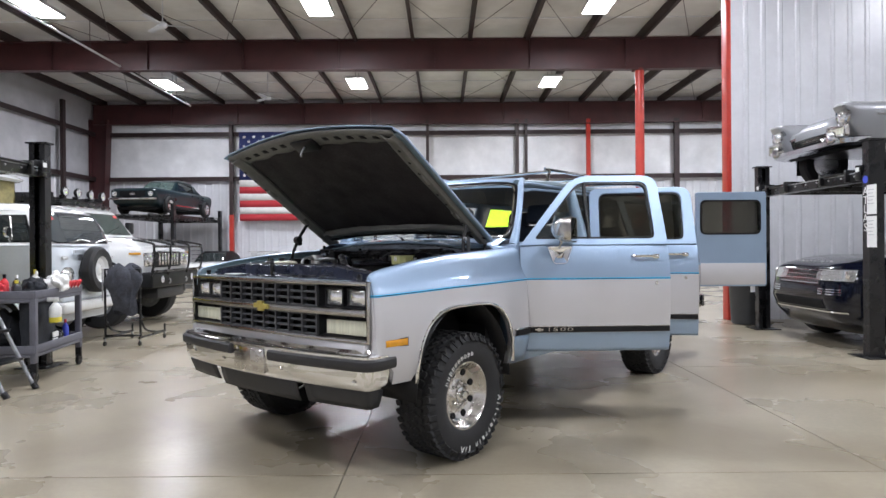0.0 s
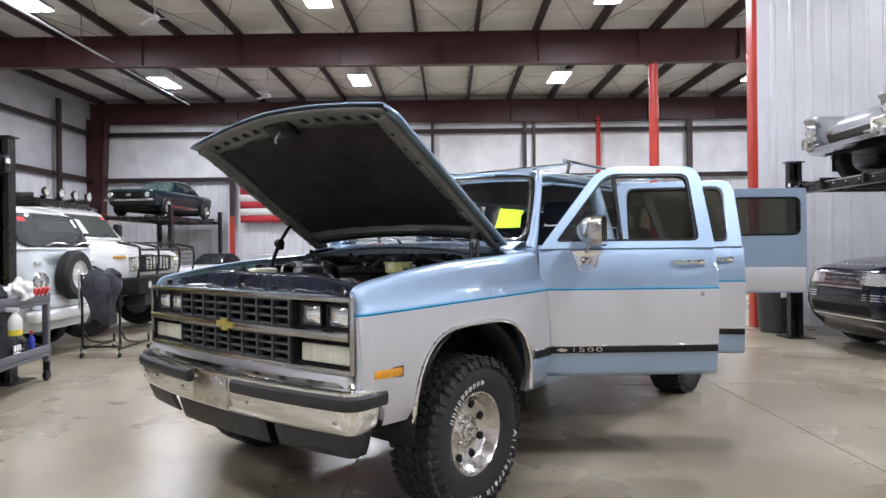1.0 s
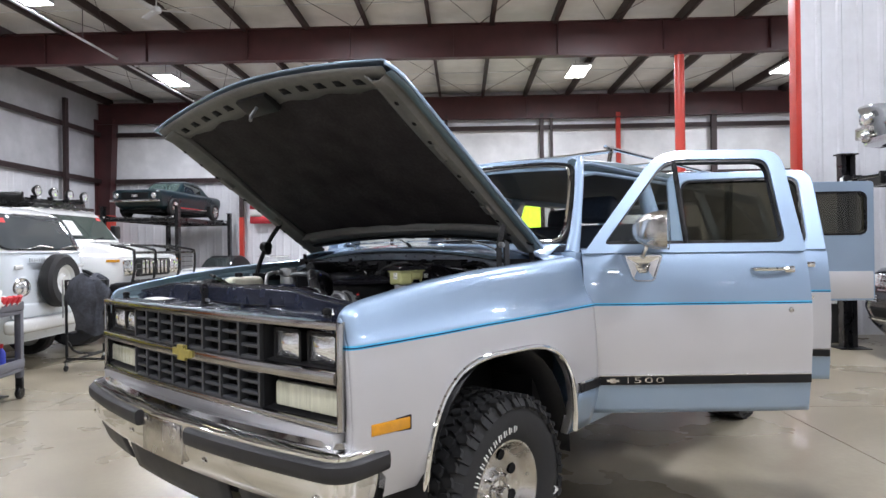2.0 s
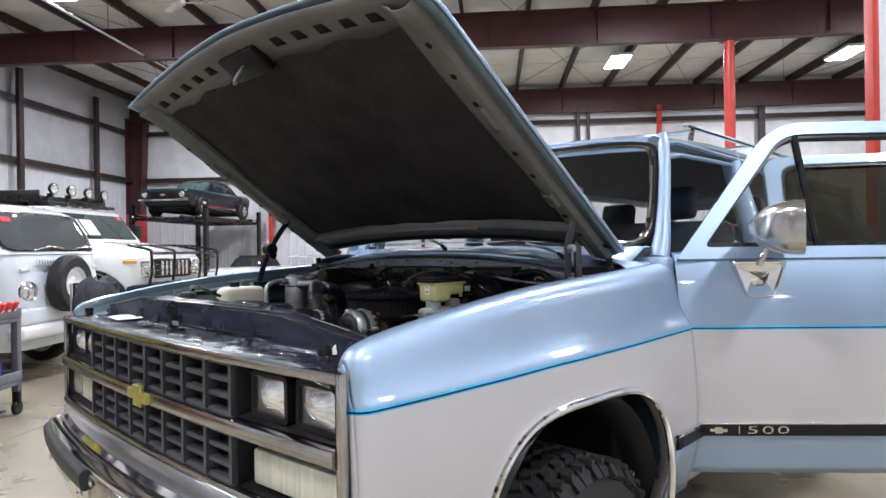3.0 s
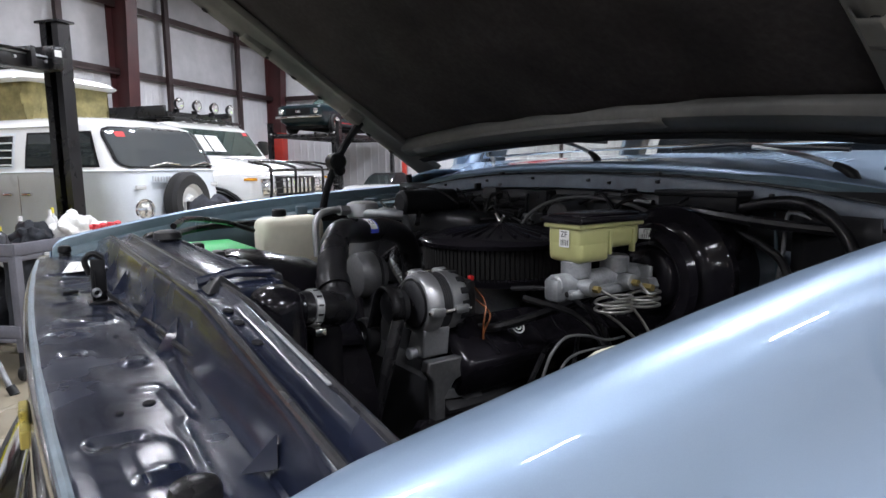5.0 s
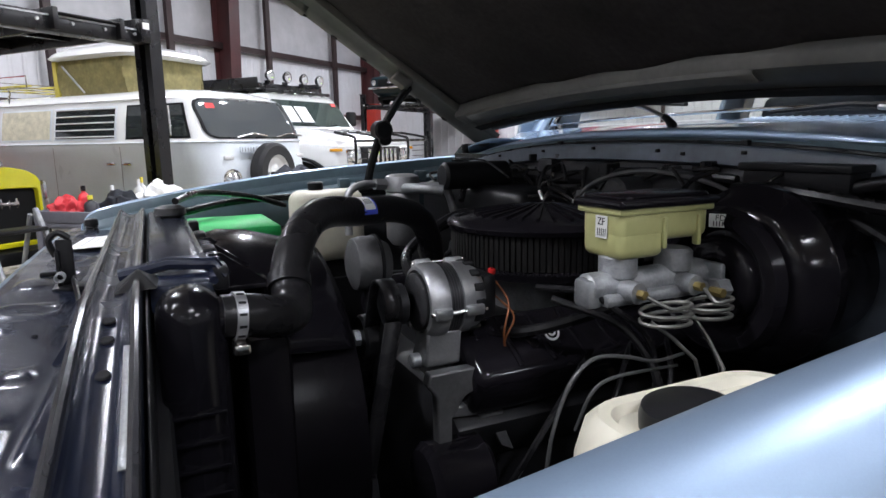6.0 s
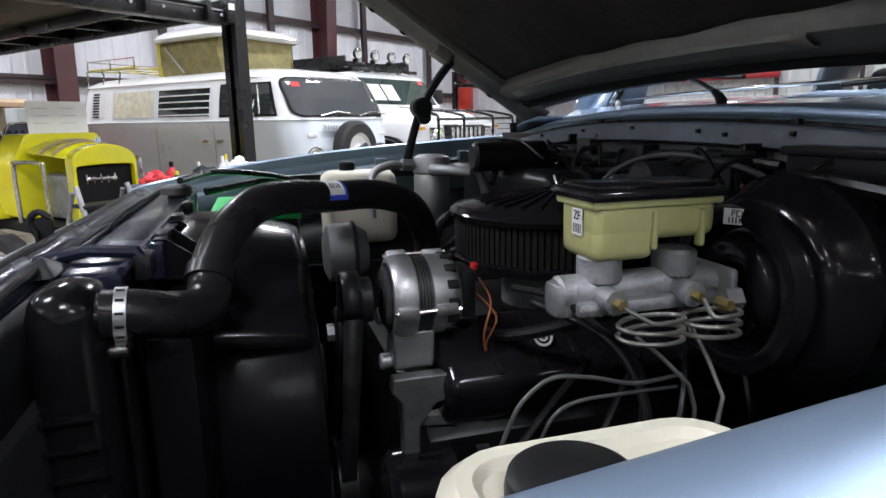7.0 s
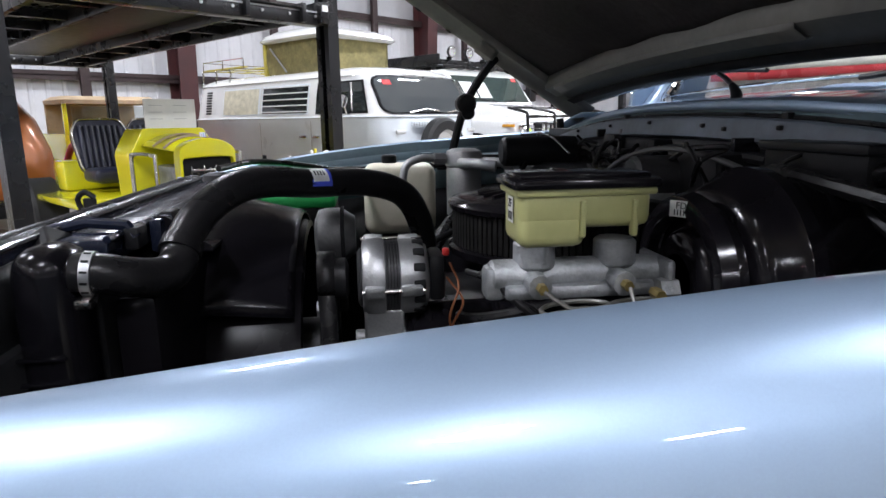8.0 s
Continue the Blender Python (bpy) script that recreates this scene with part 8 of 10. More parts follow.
        for y in (1.02, 0.40):
            part("guard_hoop", tube(curve([(0.12, s * y, 0.88), (0.17, s * y, 1.10), (0.17, s * y, 1.36), (0.12, s * y * 0.97, 1.42), (-0.24, s * y * 0.88, 1.49)], 4), 0.020, 8), M_POST, t, "black tubular brush guard")
    for z in (0.95, 1.37):
        part("guard_bar", tube([(0.165, -1.03, z), (0.165, 1.03, z)], 0.020, 8), M_POST, t)
    for z in (1.05, 1.13, 1.21, 1.29):
        for s in (1, -1):
            part("guard_wire", tube([(0.165, s * 0.56, z), (0.165, s * 0.94, z)], 0.007, 6), M_POST, t)
    part("guard_bar", tube([(-0.24, -0.90, 1.49), (-0.24, 0.90, 1.49)], 0.016, 8), M_POST, t)
    # roof basket with lamps
    bk = part("roof_basket", boxm(-4.3, -2.0, -0.76, 0.76, 2.14, 2.16, 0.005), M_POST, t, "black roof basket")
    for y in (-0.76, 0.76):
        part("basket_side", boxm(-4.3, -1.95, y - 0.02, y + 0.02, 2.16, 2.32, 0.01), M_POST, bk)
    part("basket_front", boxm(-1.97, -1.93, -0.76, 0.76, 2.16, 2.24, 0.01), M_POST, bk)
    part("basket_rear", boxm(-4.32, -4.28, -0.76, 0.76, 2.16, 2.32, 0.01), M_POST, bk)
    for k in range(4):
        part("basket_lamp", cyl((-4.22 + 0.16 * k, -0.785, 2.24), (-4.22 + 0.16 * k, -0.80, 2.24), 0.05, 14), M_LENS, bk)
    for x in (-3.9, -3.0, -2.1):
        for s in (1, -1):
            part("basket_foot", boxm(x - 0.04, x + 0.04, s * 0.70 - 0.03, s * 0.70 + 0.03, 2.06, 2.15), M_POST, bk)
    for y in (-0.59, -0.20, 0.20, 0.60):
        sl = part("spot_lamp", lathe([(0, -0.05), (0.06, -0.04), (0.085, 0.0), (0.088, 0.02), (0.082, 0.03)], 24, Matrix.Translation((-1.86, y, 2.345)) @ pose(0, 0, 0, 0, 90, 0)), M_POST, bk, "round roof spot lamp")
        part("spot_glass", lathe([(0, 0.032), (0.05, 0.03), (0.08, 0.024)], 20, Matrix.Translation((-1.86, y, 2.345)) @ pose(0, 0, 0, 0, 90, 0)), M_LENS, sl)
        part("spot_bracket", boxm(-1.95, -1.86, y - 0.012, y + 0.012, 2.22, 2.28), M_POST, sl)
    part("light_bar", boxm(-1.84, -1.78, -0.78, 0.78, 2.10, 2.15, 0.01), M_POST, bk)
    for k in range(6):
        part("marker_lamp", boxm(-1.80, -1.76, -0.65 + 0.24 * k, -0.58 + 0.24 * k, 2.075, 2.10, 0.004), M_LENS, bk)
    return t


hum = off_roader(pose(-4.72, 11.40, 0, 0, 0, 0))
for ob in hum.children:
    if ob.name.split(".")[0] in ("headlamp", "headlamp_glass", "turn_signal", "grille_panel", "grille_bar", "front_bumper", "skid_plate", "fog_lamp", "tow_eye", "guard_hoop", "guard_bar", "guard_wire"):
        ob.matrix_basis = Matrix.Translation((-0.28, 0, 0)) @ ob.matrix_basis


# -- four-post lift; open end at x = 0, posts at y = +-w/2, running towards -x
def lift(m, length=5.4, w=2.62, deck=2.12, top=2.52, label="black four-post car lift, raised", lettered=False):
    t = tagged(empty("car_lift", m), label, "car lift")
    for x in (0.0, -length):
        for s in (1, -1):
            y = s * w / 2
            bm = bmesh.new()
            add_prism(bm, [(-0.09, -0.055), (0.09, -0.055), (0.09, 0.055), (0.03, 0.055), (0.03, 0.045), (0.08, 0.045), (0.08, -0.045), (-0.08, -0.045), (-0.08, 0.045), (-0.03, 0.045), (-0.03, 0.055), (-0.09, 0.055)], Matrix.Translation((x, y, 0.012)) @ pose(0, 0, 0, 0, 0, 0 if s < 0 else 180), top - 0.012)
            p = part("post", bm, M_POST, t, "black steel lift post", smooth=False)
            part("base_plate", boxm(x - 0.19, x + 0.19, y - 0.19, y + 0.19, 0, 0.014, 0.003), M_POST, p)
            part("top_plate", boxm(x - 0.12, x + 0.12, y - 0.075, y + 0.075, top - 0.005, top + 0.012), M_POST, p)
            part("carriage", boxm(x - 0.12, x + 0.12, y - s * 0.10 - 0.045, y - s * 0.10 + 0.045, deck - 0.12, deck + 0.06, 0.01), M_POST, p)
            part("decal", boxm(x + 0.121, x + 0.123, y - s * 0.10 - 0.03, y - s * 0.10 + 0.03, deck - 0.02, deck + 0.03), M_PAPER, p, "small white decal")
        part("cross_beam", boxm(x - 0.07, x + 0.07, -w / 2 + 0.1, w / 2 - 0.1, deck - 0.13, deck - 0.01, 0.008), M_POST, t, "black cross beam")
        for k in range(9):
            part("beam_bolt", cyl((x + 0.07, -w / 2 + 0.3 + 0.25 * k, deck - 0.06), (x + 0.082, -w / 2 + 0.3 + 0.25 * k, deck - 0.06), 0.012, 8), M_ALU, t)
    for s in (1, -1):
        y0, y1 = sorted((s * 0.42, s * 0.93))
        rw = part("runway", boxm(-length - 0.10, 0.12, y0, y1, deck - 0.012, deck + 0.0, 0.003), M_POST, t, "black steel runway")
        for y in (y0, y1):
            part("runway_edge", boxm(-length - 0.10, 0.12, y - 0.02, y + 0.02, deck - 0.12, deck + 0.03, 0.004), M_POST, rw)
        for k in range(7):
            x = -0.5 - k * (length - 0.8) / 6
            part("runway_rib", boxm(x - 0.02, x + 0.02, y0, y1, deck - 0.09, deck - 0.013), M_POST, rw)
        part("wheel_stop", boxm(-length - 0.12, -length - 0.06, y0, y1, deck, deck + 0.10, 0.01), M_POST, rw)
    part("drip_tray", boxm(-length + 0.3, -0.3, -0.44, 0.44, deck - 0.03, deck - 0.015, 0.004), M_CASTDARK, t, "grey sheet-metal tray between the runways")
    part("beam_strip", boxm(0.071, 0.076, -w / 2 + 0.15, w / 2 - 0.15, deck - 0.03, deck - 0.018), M_ALU, t)
    return t


# lift beside the bus, with rods under it
liftA = lift(pose(-4.58, 5.835, 0), 5.4, 2.47, 2.27, 2.53)
# lift by the partition, opening towards the aisle
liftB = lift(pose(5.02, 8.50, 0, 0, 0, 180), 5.2, 2.52, 2.19, 2.53)
for k, ch in enumerate("ATLAS"):
    words(ch, 0.135, axes((0.0925, 1.26, 1.93 - 0.105 * k), (0, 1, 0), (0, 0, 1)), M_PAPER, liftB, 0.001)
part("round_decal", lathe([(0, 0.002), (0.045, 0.002)], 20, axes((0.092, 1.26, 2.07), (0, 1, 0), (0, 0, 1))), M_LABELBLUE, liftB, "blue round decal")
for z0, z1 in ((1.66, 2.00), (1.28, 1.64)):
    part("hung_paper", boxm(0.094, 0.097, 1.29, 1.45, z0, z1), M_PAPER, liftB, "white notice sheet")
    for k in range(5):
        part("print_line", boxm(0.0972, 0.0978, 1.31, 1.41 - 0.02 * (k % 2), z1 - 0.06 - 0.04 * k, z1 - 0.052 - 0.04 * k), M_ALU, liftB)
# lift at the end wall
lift(pose(-10.2, 20.75, 0, 0, 0, -90), 4.35, 2.40, 2.50, 2.84)


# -- modern black luxury wagon, front at x = 0
def luxury_wagon(m):
    t = tagged(empty("luxury_wagon", m), "glossy black modern luxury wagon with chrome grille", "car")
    B = Slices([(0.20, -0.34, -4.7, 0.84, 0.35, 0.3), (0.26, -0.22, -4.8, 0.90, 0.38, 0.3), (0.42, -0.08, -4.92, 0.96, 0.42, 0.3), (0.60, 0.0, -4.95, 0.985, 0.48, 0.3), (0.85, -0.03, -4.97, 0.99, 0.50, 0.3), (1.00, -0.08, -4.97, 0.98, 0.50, 0.3), (1.07, -0.18, -4.95, 0.95, 0.52, 0.3), (1.12, -0.50, -4.95, 0.90, 0.5, 0.3)])
    part("body", B.shell(), M_NAVY, t, "glossy black body")
    part("bonnet", Slices([(1.08, -0.24, -1.6, 0.90, 0.5, 0.1), (1.13, -0.40, -1.6, 0.86, 0.5, 0.1), (1.17, -0.75, -1.6, 0.78, 0.45, 0.1)]).shell(), M_NAVY, t, "black clamshell bonnet")
    C = Slices([(1.10, -1.25, -4.85, 0.90, 0.3, 0.2), (1.30, -1.60, -4.80, 0.87, 0.3, 0.2), (1.70, -2.15, -4.65, 0.74, 0.25, 0.2), (1.80, -2.40, -4.5, 0.66, 0.25, 0.2)])
    part("cabin", C.shell(), M_NAVY, t)
    part("windshield", C.band(1.16, 1.70, -0.72, 0.72, 0.006), M_CARGLASS, t, "windshield")
    for s in (1, -1):
        part("side_window", C.side(-4.3, -2.0, 1.16, 1.66, s, 0.006, 0, -0.3), M_CARGLASS, t)
        hl = part("headlamp", B.band(0.86, 1.00, s * 0.62 - 0.26, s * 0.62 + 0.30, 0.006, 10), M_LENS, t, "clear headlamp cluster")
        for q in (0.45, 0.62, 0.80):
            part("lamp_projector", lathe([(0, 0.02), (0.035, 0.014), (0.045, 0)], 16, Matrix.Translation((-0.06 - 0.25 * (q - 0.4), s * q, 0.935)) @ pose(0, 0, 0, 0, 90, 0)), M_CHROME, hl)
        for k in range(3):
            part("side_vent", B.band(0.685 + 0.03 * k, 0.697 + 0.03 * k, s * 0.62 - 0.18, s * 0.62 + 0.18, 0.008, 8), M_CHROME, t, "chrome bumper blade")
        for x in (-0.95, -3.87):
            arch(t, x, s * 0.985, 0.41)
            road_wheel(t, x, s * 0.90, 0.375, 0.27, M_ALU, "split-spoke alloy wheel", 10, ratio=0.75)
    gl = part("grille", B.band(0.80, 1.01, -0.46, 0.46, 0.004, 12), M_SATIN, t, "chrome mesh grille")
    for k in range(4):
        part("grille_bar", B.band(0.815 + 0.053 * k, 0.830 + 0.053 * k, -0.44, 0.44, 0.014, 12), M_DARKCHROME, gl)
    for k in range(17):
        q = -0.42 + 0.0525 * k
        part("grille_mesh", B.band(0.81, 1.0, q - 0.006, q + 0.006, 0.010, 3), M_DARKCHROME, gl)
    part("lower_grille", B.band(0.50, 0.62, -0.55, 0.55, 0.004, 12), M_DARK, t)
    part("bright_strip", B.band(0.455, 0.475, -0.85, 0.85, 0.010, 16), M_CHROME, t, "bright lower strip")
    for k in range(9):
        part("bonnet_letter", boxm(-0.245, -0.238, -0.36 + 0.09 * k - 0.020, -0.36 + 0.09 * k + 0.020, 1.085, 1.105), M_ALU, t)
    return t


luxury_wagon(pose(4.80, 8.42, 0, 0, 0, 180))


# -- silver finned coupe with chrome bumpers, front at x = 0
def fifties_coupe(m):
    t = tagged(empty("fifties_coupe", m), "silver-grey fifties coupe with chrome bumper, on the lift", "classic car")
    B = Slices([(0.40, -0.55, -4.5, 0.72, 0.15, 0.2), (0.44, -0.30, -4.6, 0.88, 0.2, 0.2), (0.56, -0.14, -4.65, 0.92, 0.2, 0.2), (0.68, -0.12, -4.7, 0.93, 0.18, 0.2), (0.76, -0.16, -4.7, 0.90, 0.2, 0.2), (0.80, -0.3, -4.7, 0.84, 0.2, 0.2)])
    part("body", B.shell(), M_SILVERCAR, t, "silver-grey body")
    part("bonnet", Slices([(0.62, -0.08, -1.8, 0.64, 0.30, 0.1), (0.72, -0.09, -1.8, 0.63, 0.32, 0.1), (0.79, -0.13, -1.8, 0.60, 0.36, 0.1), (0.85, -0.22, -1.8, 0.56, 0.38, 0.1), (0.90, -0.38, -1.8, 0.50, 0.38, 0.1), (0.935, -0.62, -1.8, 0.40, 0.34, 0.1), (0.95, -0.95, -1.8, 0.26, 0.2, 0.1)]).shell(), M_SILVERCAR, t)
    C = Slices([(0.84, -1.6, -3.9, 0.74, 0.25, 0.3), (1.12, -1.9, -3.5, 0.66, 0.3, 0.3), (1.28, -2.2, -3.2, 0.52, 0.3, 0.3)])
    part("cabin", C.shell(), M_CARGLASS, t)
    part("roof", Slices([(1.24, -2.05, -3.35, 0.60, 0.3, 0.3), (1.31, -2.3, -3.1, 0.45, 0.3, 0.3)]).shell(), M_SILVERCAR, t)
    part("grille", B.band(0.49, 0.66, -0.56, 0.56, 0.012, 12), M_DARK, t, "wide grille mouth")
    for k in range(6):
        part("grille_bar", B.band(0.505 + 0.024 * k, 0.509 + 0.024 * k, -0.53, 0.53, 0.016, 12), M_DULLCHROME, t)
    part("grille_frame", B.band(0.645, 0.672, -0.58, 0.58, 0.020, 12), M_DARKCHROME, t, "chrome grille frame")
    bp2 = Slices([(0.395, 0.0, -0.30, 0.90, 0.3, 0.05), (0.41, 0.05, -0.30, 0.95, 0.32, 0.05), (0.47, 0.06, -0.30, 0.95, 0.32, 0.05), (0.495, 0.0, -0.30, 0.92, 0.3, 0.05)])
    part("chin", boxm(-0.35, -0.14, -0.70, 0.70, 0.38, 0.44, 0.03), M_DARK, t)
    part("front_bumper", bp2.shell(), M_DARKCHROME, t, "massive chrome bumper")
    for s in (1, -1):
        part("bumper_guard", boxm(-0.05, 0.10, s * 0.66 - 0.07, s * 0.66 + 0.07, 0.42, 0.58, 0.05, 3), M_DARKCHROME, t)
        gb = part("grille_block", ring_plate(rrect(-0.17, 0.17, -0.075, 0.075, 0.02, 4), rrect(-0.135, 0.135, -0.045, 0.045, 0.015, 4), axes((0.0, s * 0.745, 0.565), (0.10 * -s, 1, 0), (0, 0, 1)), 0.05), M_DULLCHROME, t, "chrome parking lamp frame")
        part("parking_lens", boxm(-0.13, 0.13, -0.042, 0.042, 0.0, 0.03, 0.01, m=axes((0.0, s * 0.745, 0.565), (0.10 * -s, 1, 0), (0, 0, 1))), M_PARK, gb, "milky parking lens")
        for q in (-0.12, -0.06, 0.0):
            part("guard_stud", lathe([(0, 0.022), (0.016, 0.016), (0.022, 0.0)], 12, axes((0.055, s * (0.60 + q), 0.50), (0, 1, 0), (0, 0, 1))), M_CHROME, t)
        hs = Matrix.Translation((-0.10, s * 0.78, 0.72)) @ pose(0, 0, 0, 0, 90, 0)
        fb = Slices([(0.44, -0.22, -2.3, 0.15, 0.06, 0.05), (0.54, -0.10, -2.3, 0.165, 0.08, 0.05), (0.64, -0.05, -2.3, 0.168, 0.10, 0.05), (0.78, -0.03, -2.3, 0.162, 0.11, 0.05), (0.820, 0.02, -2.3, 0.160, 0.13, 0.05), (0.875, 0.06, -2.3, 0.150, 0.13, 0.05), (0.905, 0.05, -2.3, 0.135, 0.12, 0.05), (0.920, 0.00, -2.3, 0.110, 0.10, 0.05)]).shell()
        bmesh.ops.translate(fb, vec=(0, s * 0.765, 0), verts=fb.verts[:])
        fn = part("front_fender", fb, M_SILVERCAR, t, "silver hooded fender")
        part("fender_spear", boxm(-2.2, -0.35, s * 0.934 - 0.006, s * 0.934 + 0.006, 0.745, 0.765, 0.004), M_DARKCHROME, fn)
        part("headlamp", lathe([(0, 0.035), (0.06, 0.03), (0.095, 0.008)], 24, Matrix.Translation((-0.02, s * 0.775, 0.755)) @ pose(0, 0, 0, 0, 90, 0)), M_LENS, t, "round headlamp")
        part("headlamp_ring", lathe([(0.09, 0.01), (0.105, 0.025), (0.125, 0.01), (0.128, -0.02)], 28, Matrix.Translation((-0.02, s * 0.775, 0.755)) @ pose(0, 0, 0, 0, 90, 0)), M_DARKCHROME, t)
        for x in (-0.74, -3.45):
            arch(t, x, s * 0.885, 0.36, M_SILVERCAR)
            road_wheel(t, x, s * 0.80, 0.34, 0.19, M_DARKCHROME, "wire wheel", 18, white=True, ratio=0.58)
    part("underbody", boxm(-4.4, -1.4, -0.6, 0.6, 0.20, 0.38, 0.03), M_DARK, t)
    return t


fifties_coupe(pose(5.08, 8.69, 2.192, 0, 0, 180))


# -- dark teal sixties coupe on the far lift, front at x = 0
def sixties_coupe(m):
    t = tagged(empty("sixties_coupe", m), "dark teal sixties hardtop coupe, up on the lift", "classic car")
    B = Slices([(0.25, -0.3, -4.3, 0.74, 0.2, 0.2), (0.38, -0.12, -4.5, 0.85, 0.2, 0.2), (0.60, -0.02, -4.58, 0.865, 0.18, 0.15), (0.78, -0.02, -4.6, 0.85, 0.14, 0.15), (0.84, -0.08, -4.58, 0.80, 0.14, 0.15), (0.88, -0.3, -4.5, 0.74, 0.14, 0.15)])
    part("body", B.shell(), M_GREENCAR, t, "dark teal body")
    C = Slices([(0.86, -1.55, -4.0, 0.70, 0.1, 0.2), (1.15, -1.95, -3.55, 0.62, 0.1, 0.2), (1.27, -2.15, -3.3, 0.56, 0.12, 0.2)])
    part("cabin", C.shell(), M_GREENCAR, t)
    part("roof", Slices([(1.25, -2.08, -3.5, 0.60, 0.12, 0.2), (1.31, -2.3, -3.2, 0.5, 0.12, 0.2)]).shell(), M_GREENCAR, t, "dark teal roof")
    part("windshield", C.band(0.92, 1.23, -0.56, 0.56, 0.006), M_GREENGLASS, t, "windshield")
    part("grille", boxm(-0.06, -0.008, -0.48, 0.48, 0.56, 0.76, 0.02), M_DARK, t)
    part("grille_trim", boxm(-0.03, 0.0, -0.10, 0.10, 0.62, 0.70, 0.01), M_CHROME, t)
    part("front_bumper", boxm(-0.10, 0.06, -0.86, 0.86, 0.46, 0.54, 0.03, 3), M_CHROME, t, "chrome bumper")
    for s in (1, -1):
        part("headlamp", lathe([(0, 0.03), (0.05, 0.026), (0.08, 0.008), (0.095, 0.0)], 20, Matrix.Translation((-0.025, s * 0.66, 0.67)) @ pose(0, 0, 0, 0, 90, 0)), M_LENS, t, "round headlamp")
        part("side_window", C.side(-3.2, -2.0, 0.92, 1.22, s, 0.006, 0, -0.1), M_CARGLASS, t)
        part("sill_trim", boxm(-3.3, -1.35, s * 0.858 - 0.008, s * 0.858 + 0.008, 0.33, 0.37), M_CHROME, t)
        for x in (-0.85, -3.6):
            arch(t, x, s * 0.855, 0.34, M_GREENCAR)
            road_wheel(t, x, s * 0.79, 0.32, 0.18, M_CHROME, "chrome styled wheel", 5, ratio=0.62)
    part("underbody", boxm(-4.2, -0.4, -0.68, 0.68, 0.16, 0.32, 0.03), M_DARK, t)
    for me in {ob.data for ob in t.children_recursive if ob.type == "MESH"}:
        me.transform(Matrix.Diagonal((0.93, 0.93, 1, 1)))
    return t


sixties_coupe(pose(-10.22, 20.45, 2.50, 0, 0, -94))


# -- small roadsters on the floor at the far end
def roadster(m, paint, top, label):
    t = tagged(empty("roadster", m), label, "classic car")
    B = Slices([(0.22, -0.25, -3.9, 0.66, 0.25, 0.25), (0.40, -0.05, -4.05, 0.78, 0.3, 0.3), (0.66, 0.0, -4.1, 0.80, 0.35, 0.3), (0.80, -0.15, -4.05, 0.74, 0.4, 0.3), (0.87, -0.6, -3.8, 0.6, 0.4, 0.3)])
    part("body", B.shell(), paint, t)
    C = Slices([(0.84, -1.45, -3.0, 0.62, 0.15, 0.25), (1.10, -1.70, -2.8, 0.55, 0.15, 0.25), (1.24, -1.85, -2.6, 0.45, 0.2, 0.25)])
    part("soft_top" if top else "windshield_frame", C.shell() if top else tube([(x, y, 1.20) for x, y in ((-1.70, -0.58), (-1.66, -0.3), (-1.66, 0.3), (-1.70, 0.58))], 0.018, 6), top or M_CHROME, t)
    part("windshield", C.band(0.88, 1.17, -0.52, 0.52, 0.006), M_CLEARGLASS if not top else M_CARGLASS, t, "windshield")
    for s in (1, -1):
        part("headlamp", lathe([(0, 0.03), (0.06, 0.02), (0.09, 0)], 18, Matrix.Translation((-0.04, s * 0.55, 0.68)) @ pose(0, 0, 0, 0, 90, 0)), M_LENS, t)
        for x in (-0.75, -3.2):
            arch(t, x, s * 0.79, 0.33, paint)
            road_wheel(t, x, s * 0.73, 0.30, 0.16, M_CHROME, "", 0)
    part("front_bumper", boxm(-0.06, 0.06, -0.74, 0.74, 0.38, 0.46, 0.02), M_CHROME, t)
    return t


roadster(pose(-8.6, 20.6, 0, 0, 0, -100), M_WHITEPAINT, M_SATIN, "white roadster with a black soft top under the lift")
roadster(pose(-6.55, 21.0, 0, 0, 0, -90), M_WHITEPAINT, None, "pale open roadster parked by the end wall")


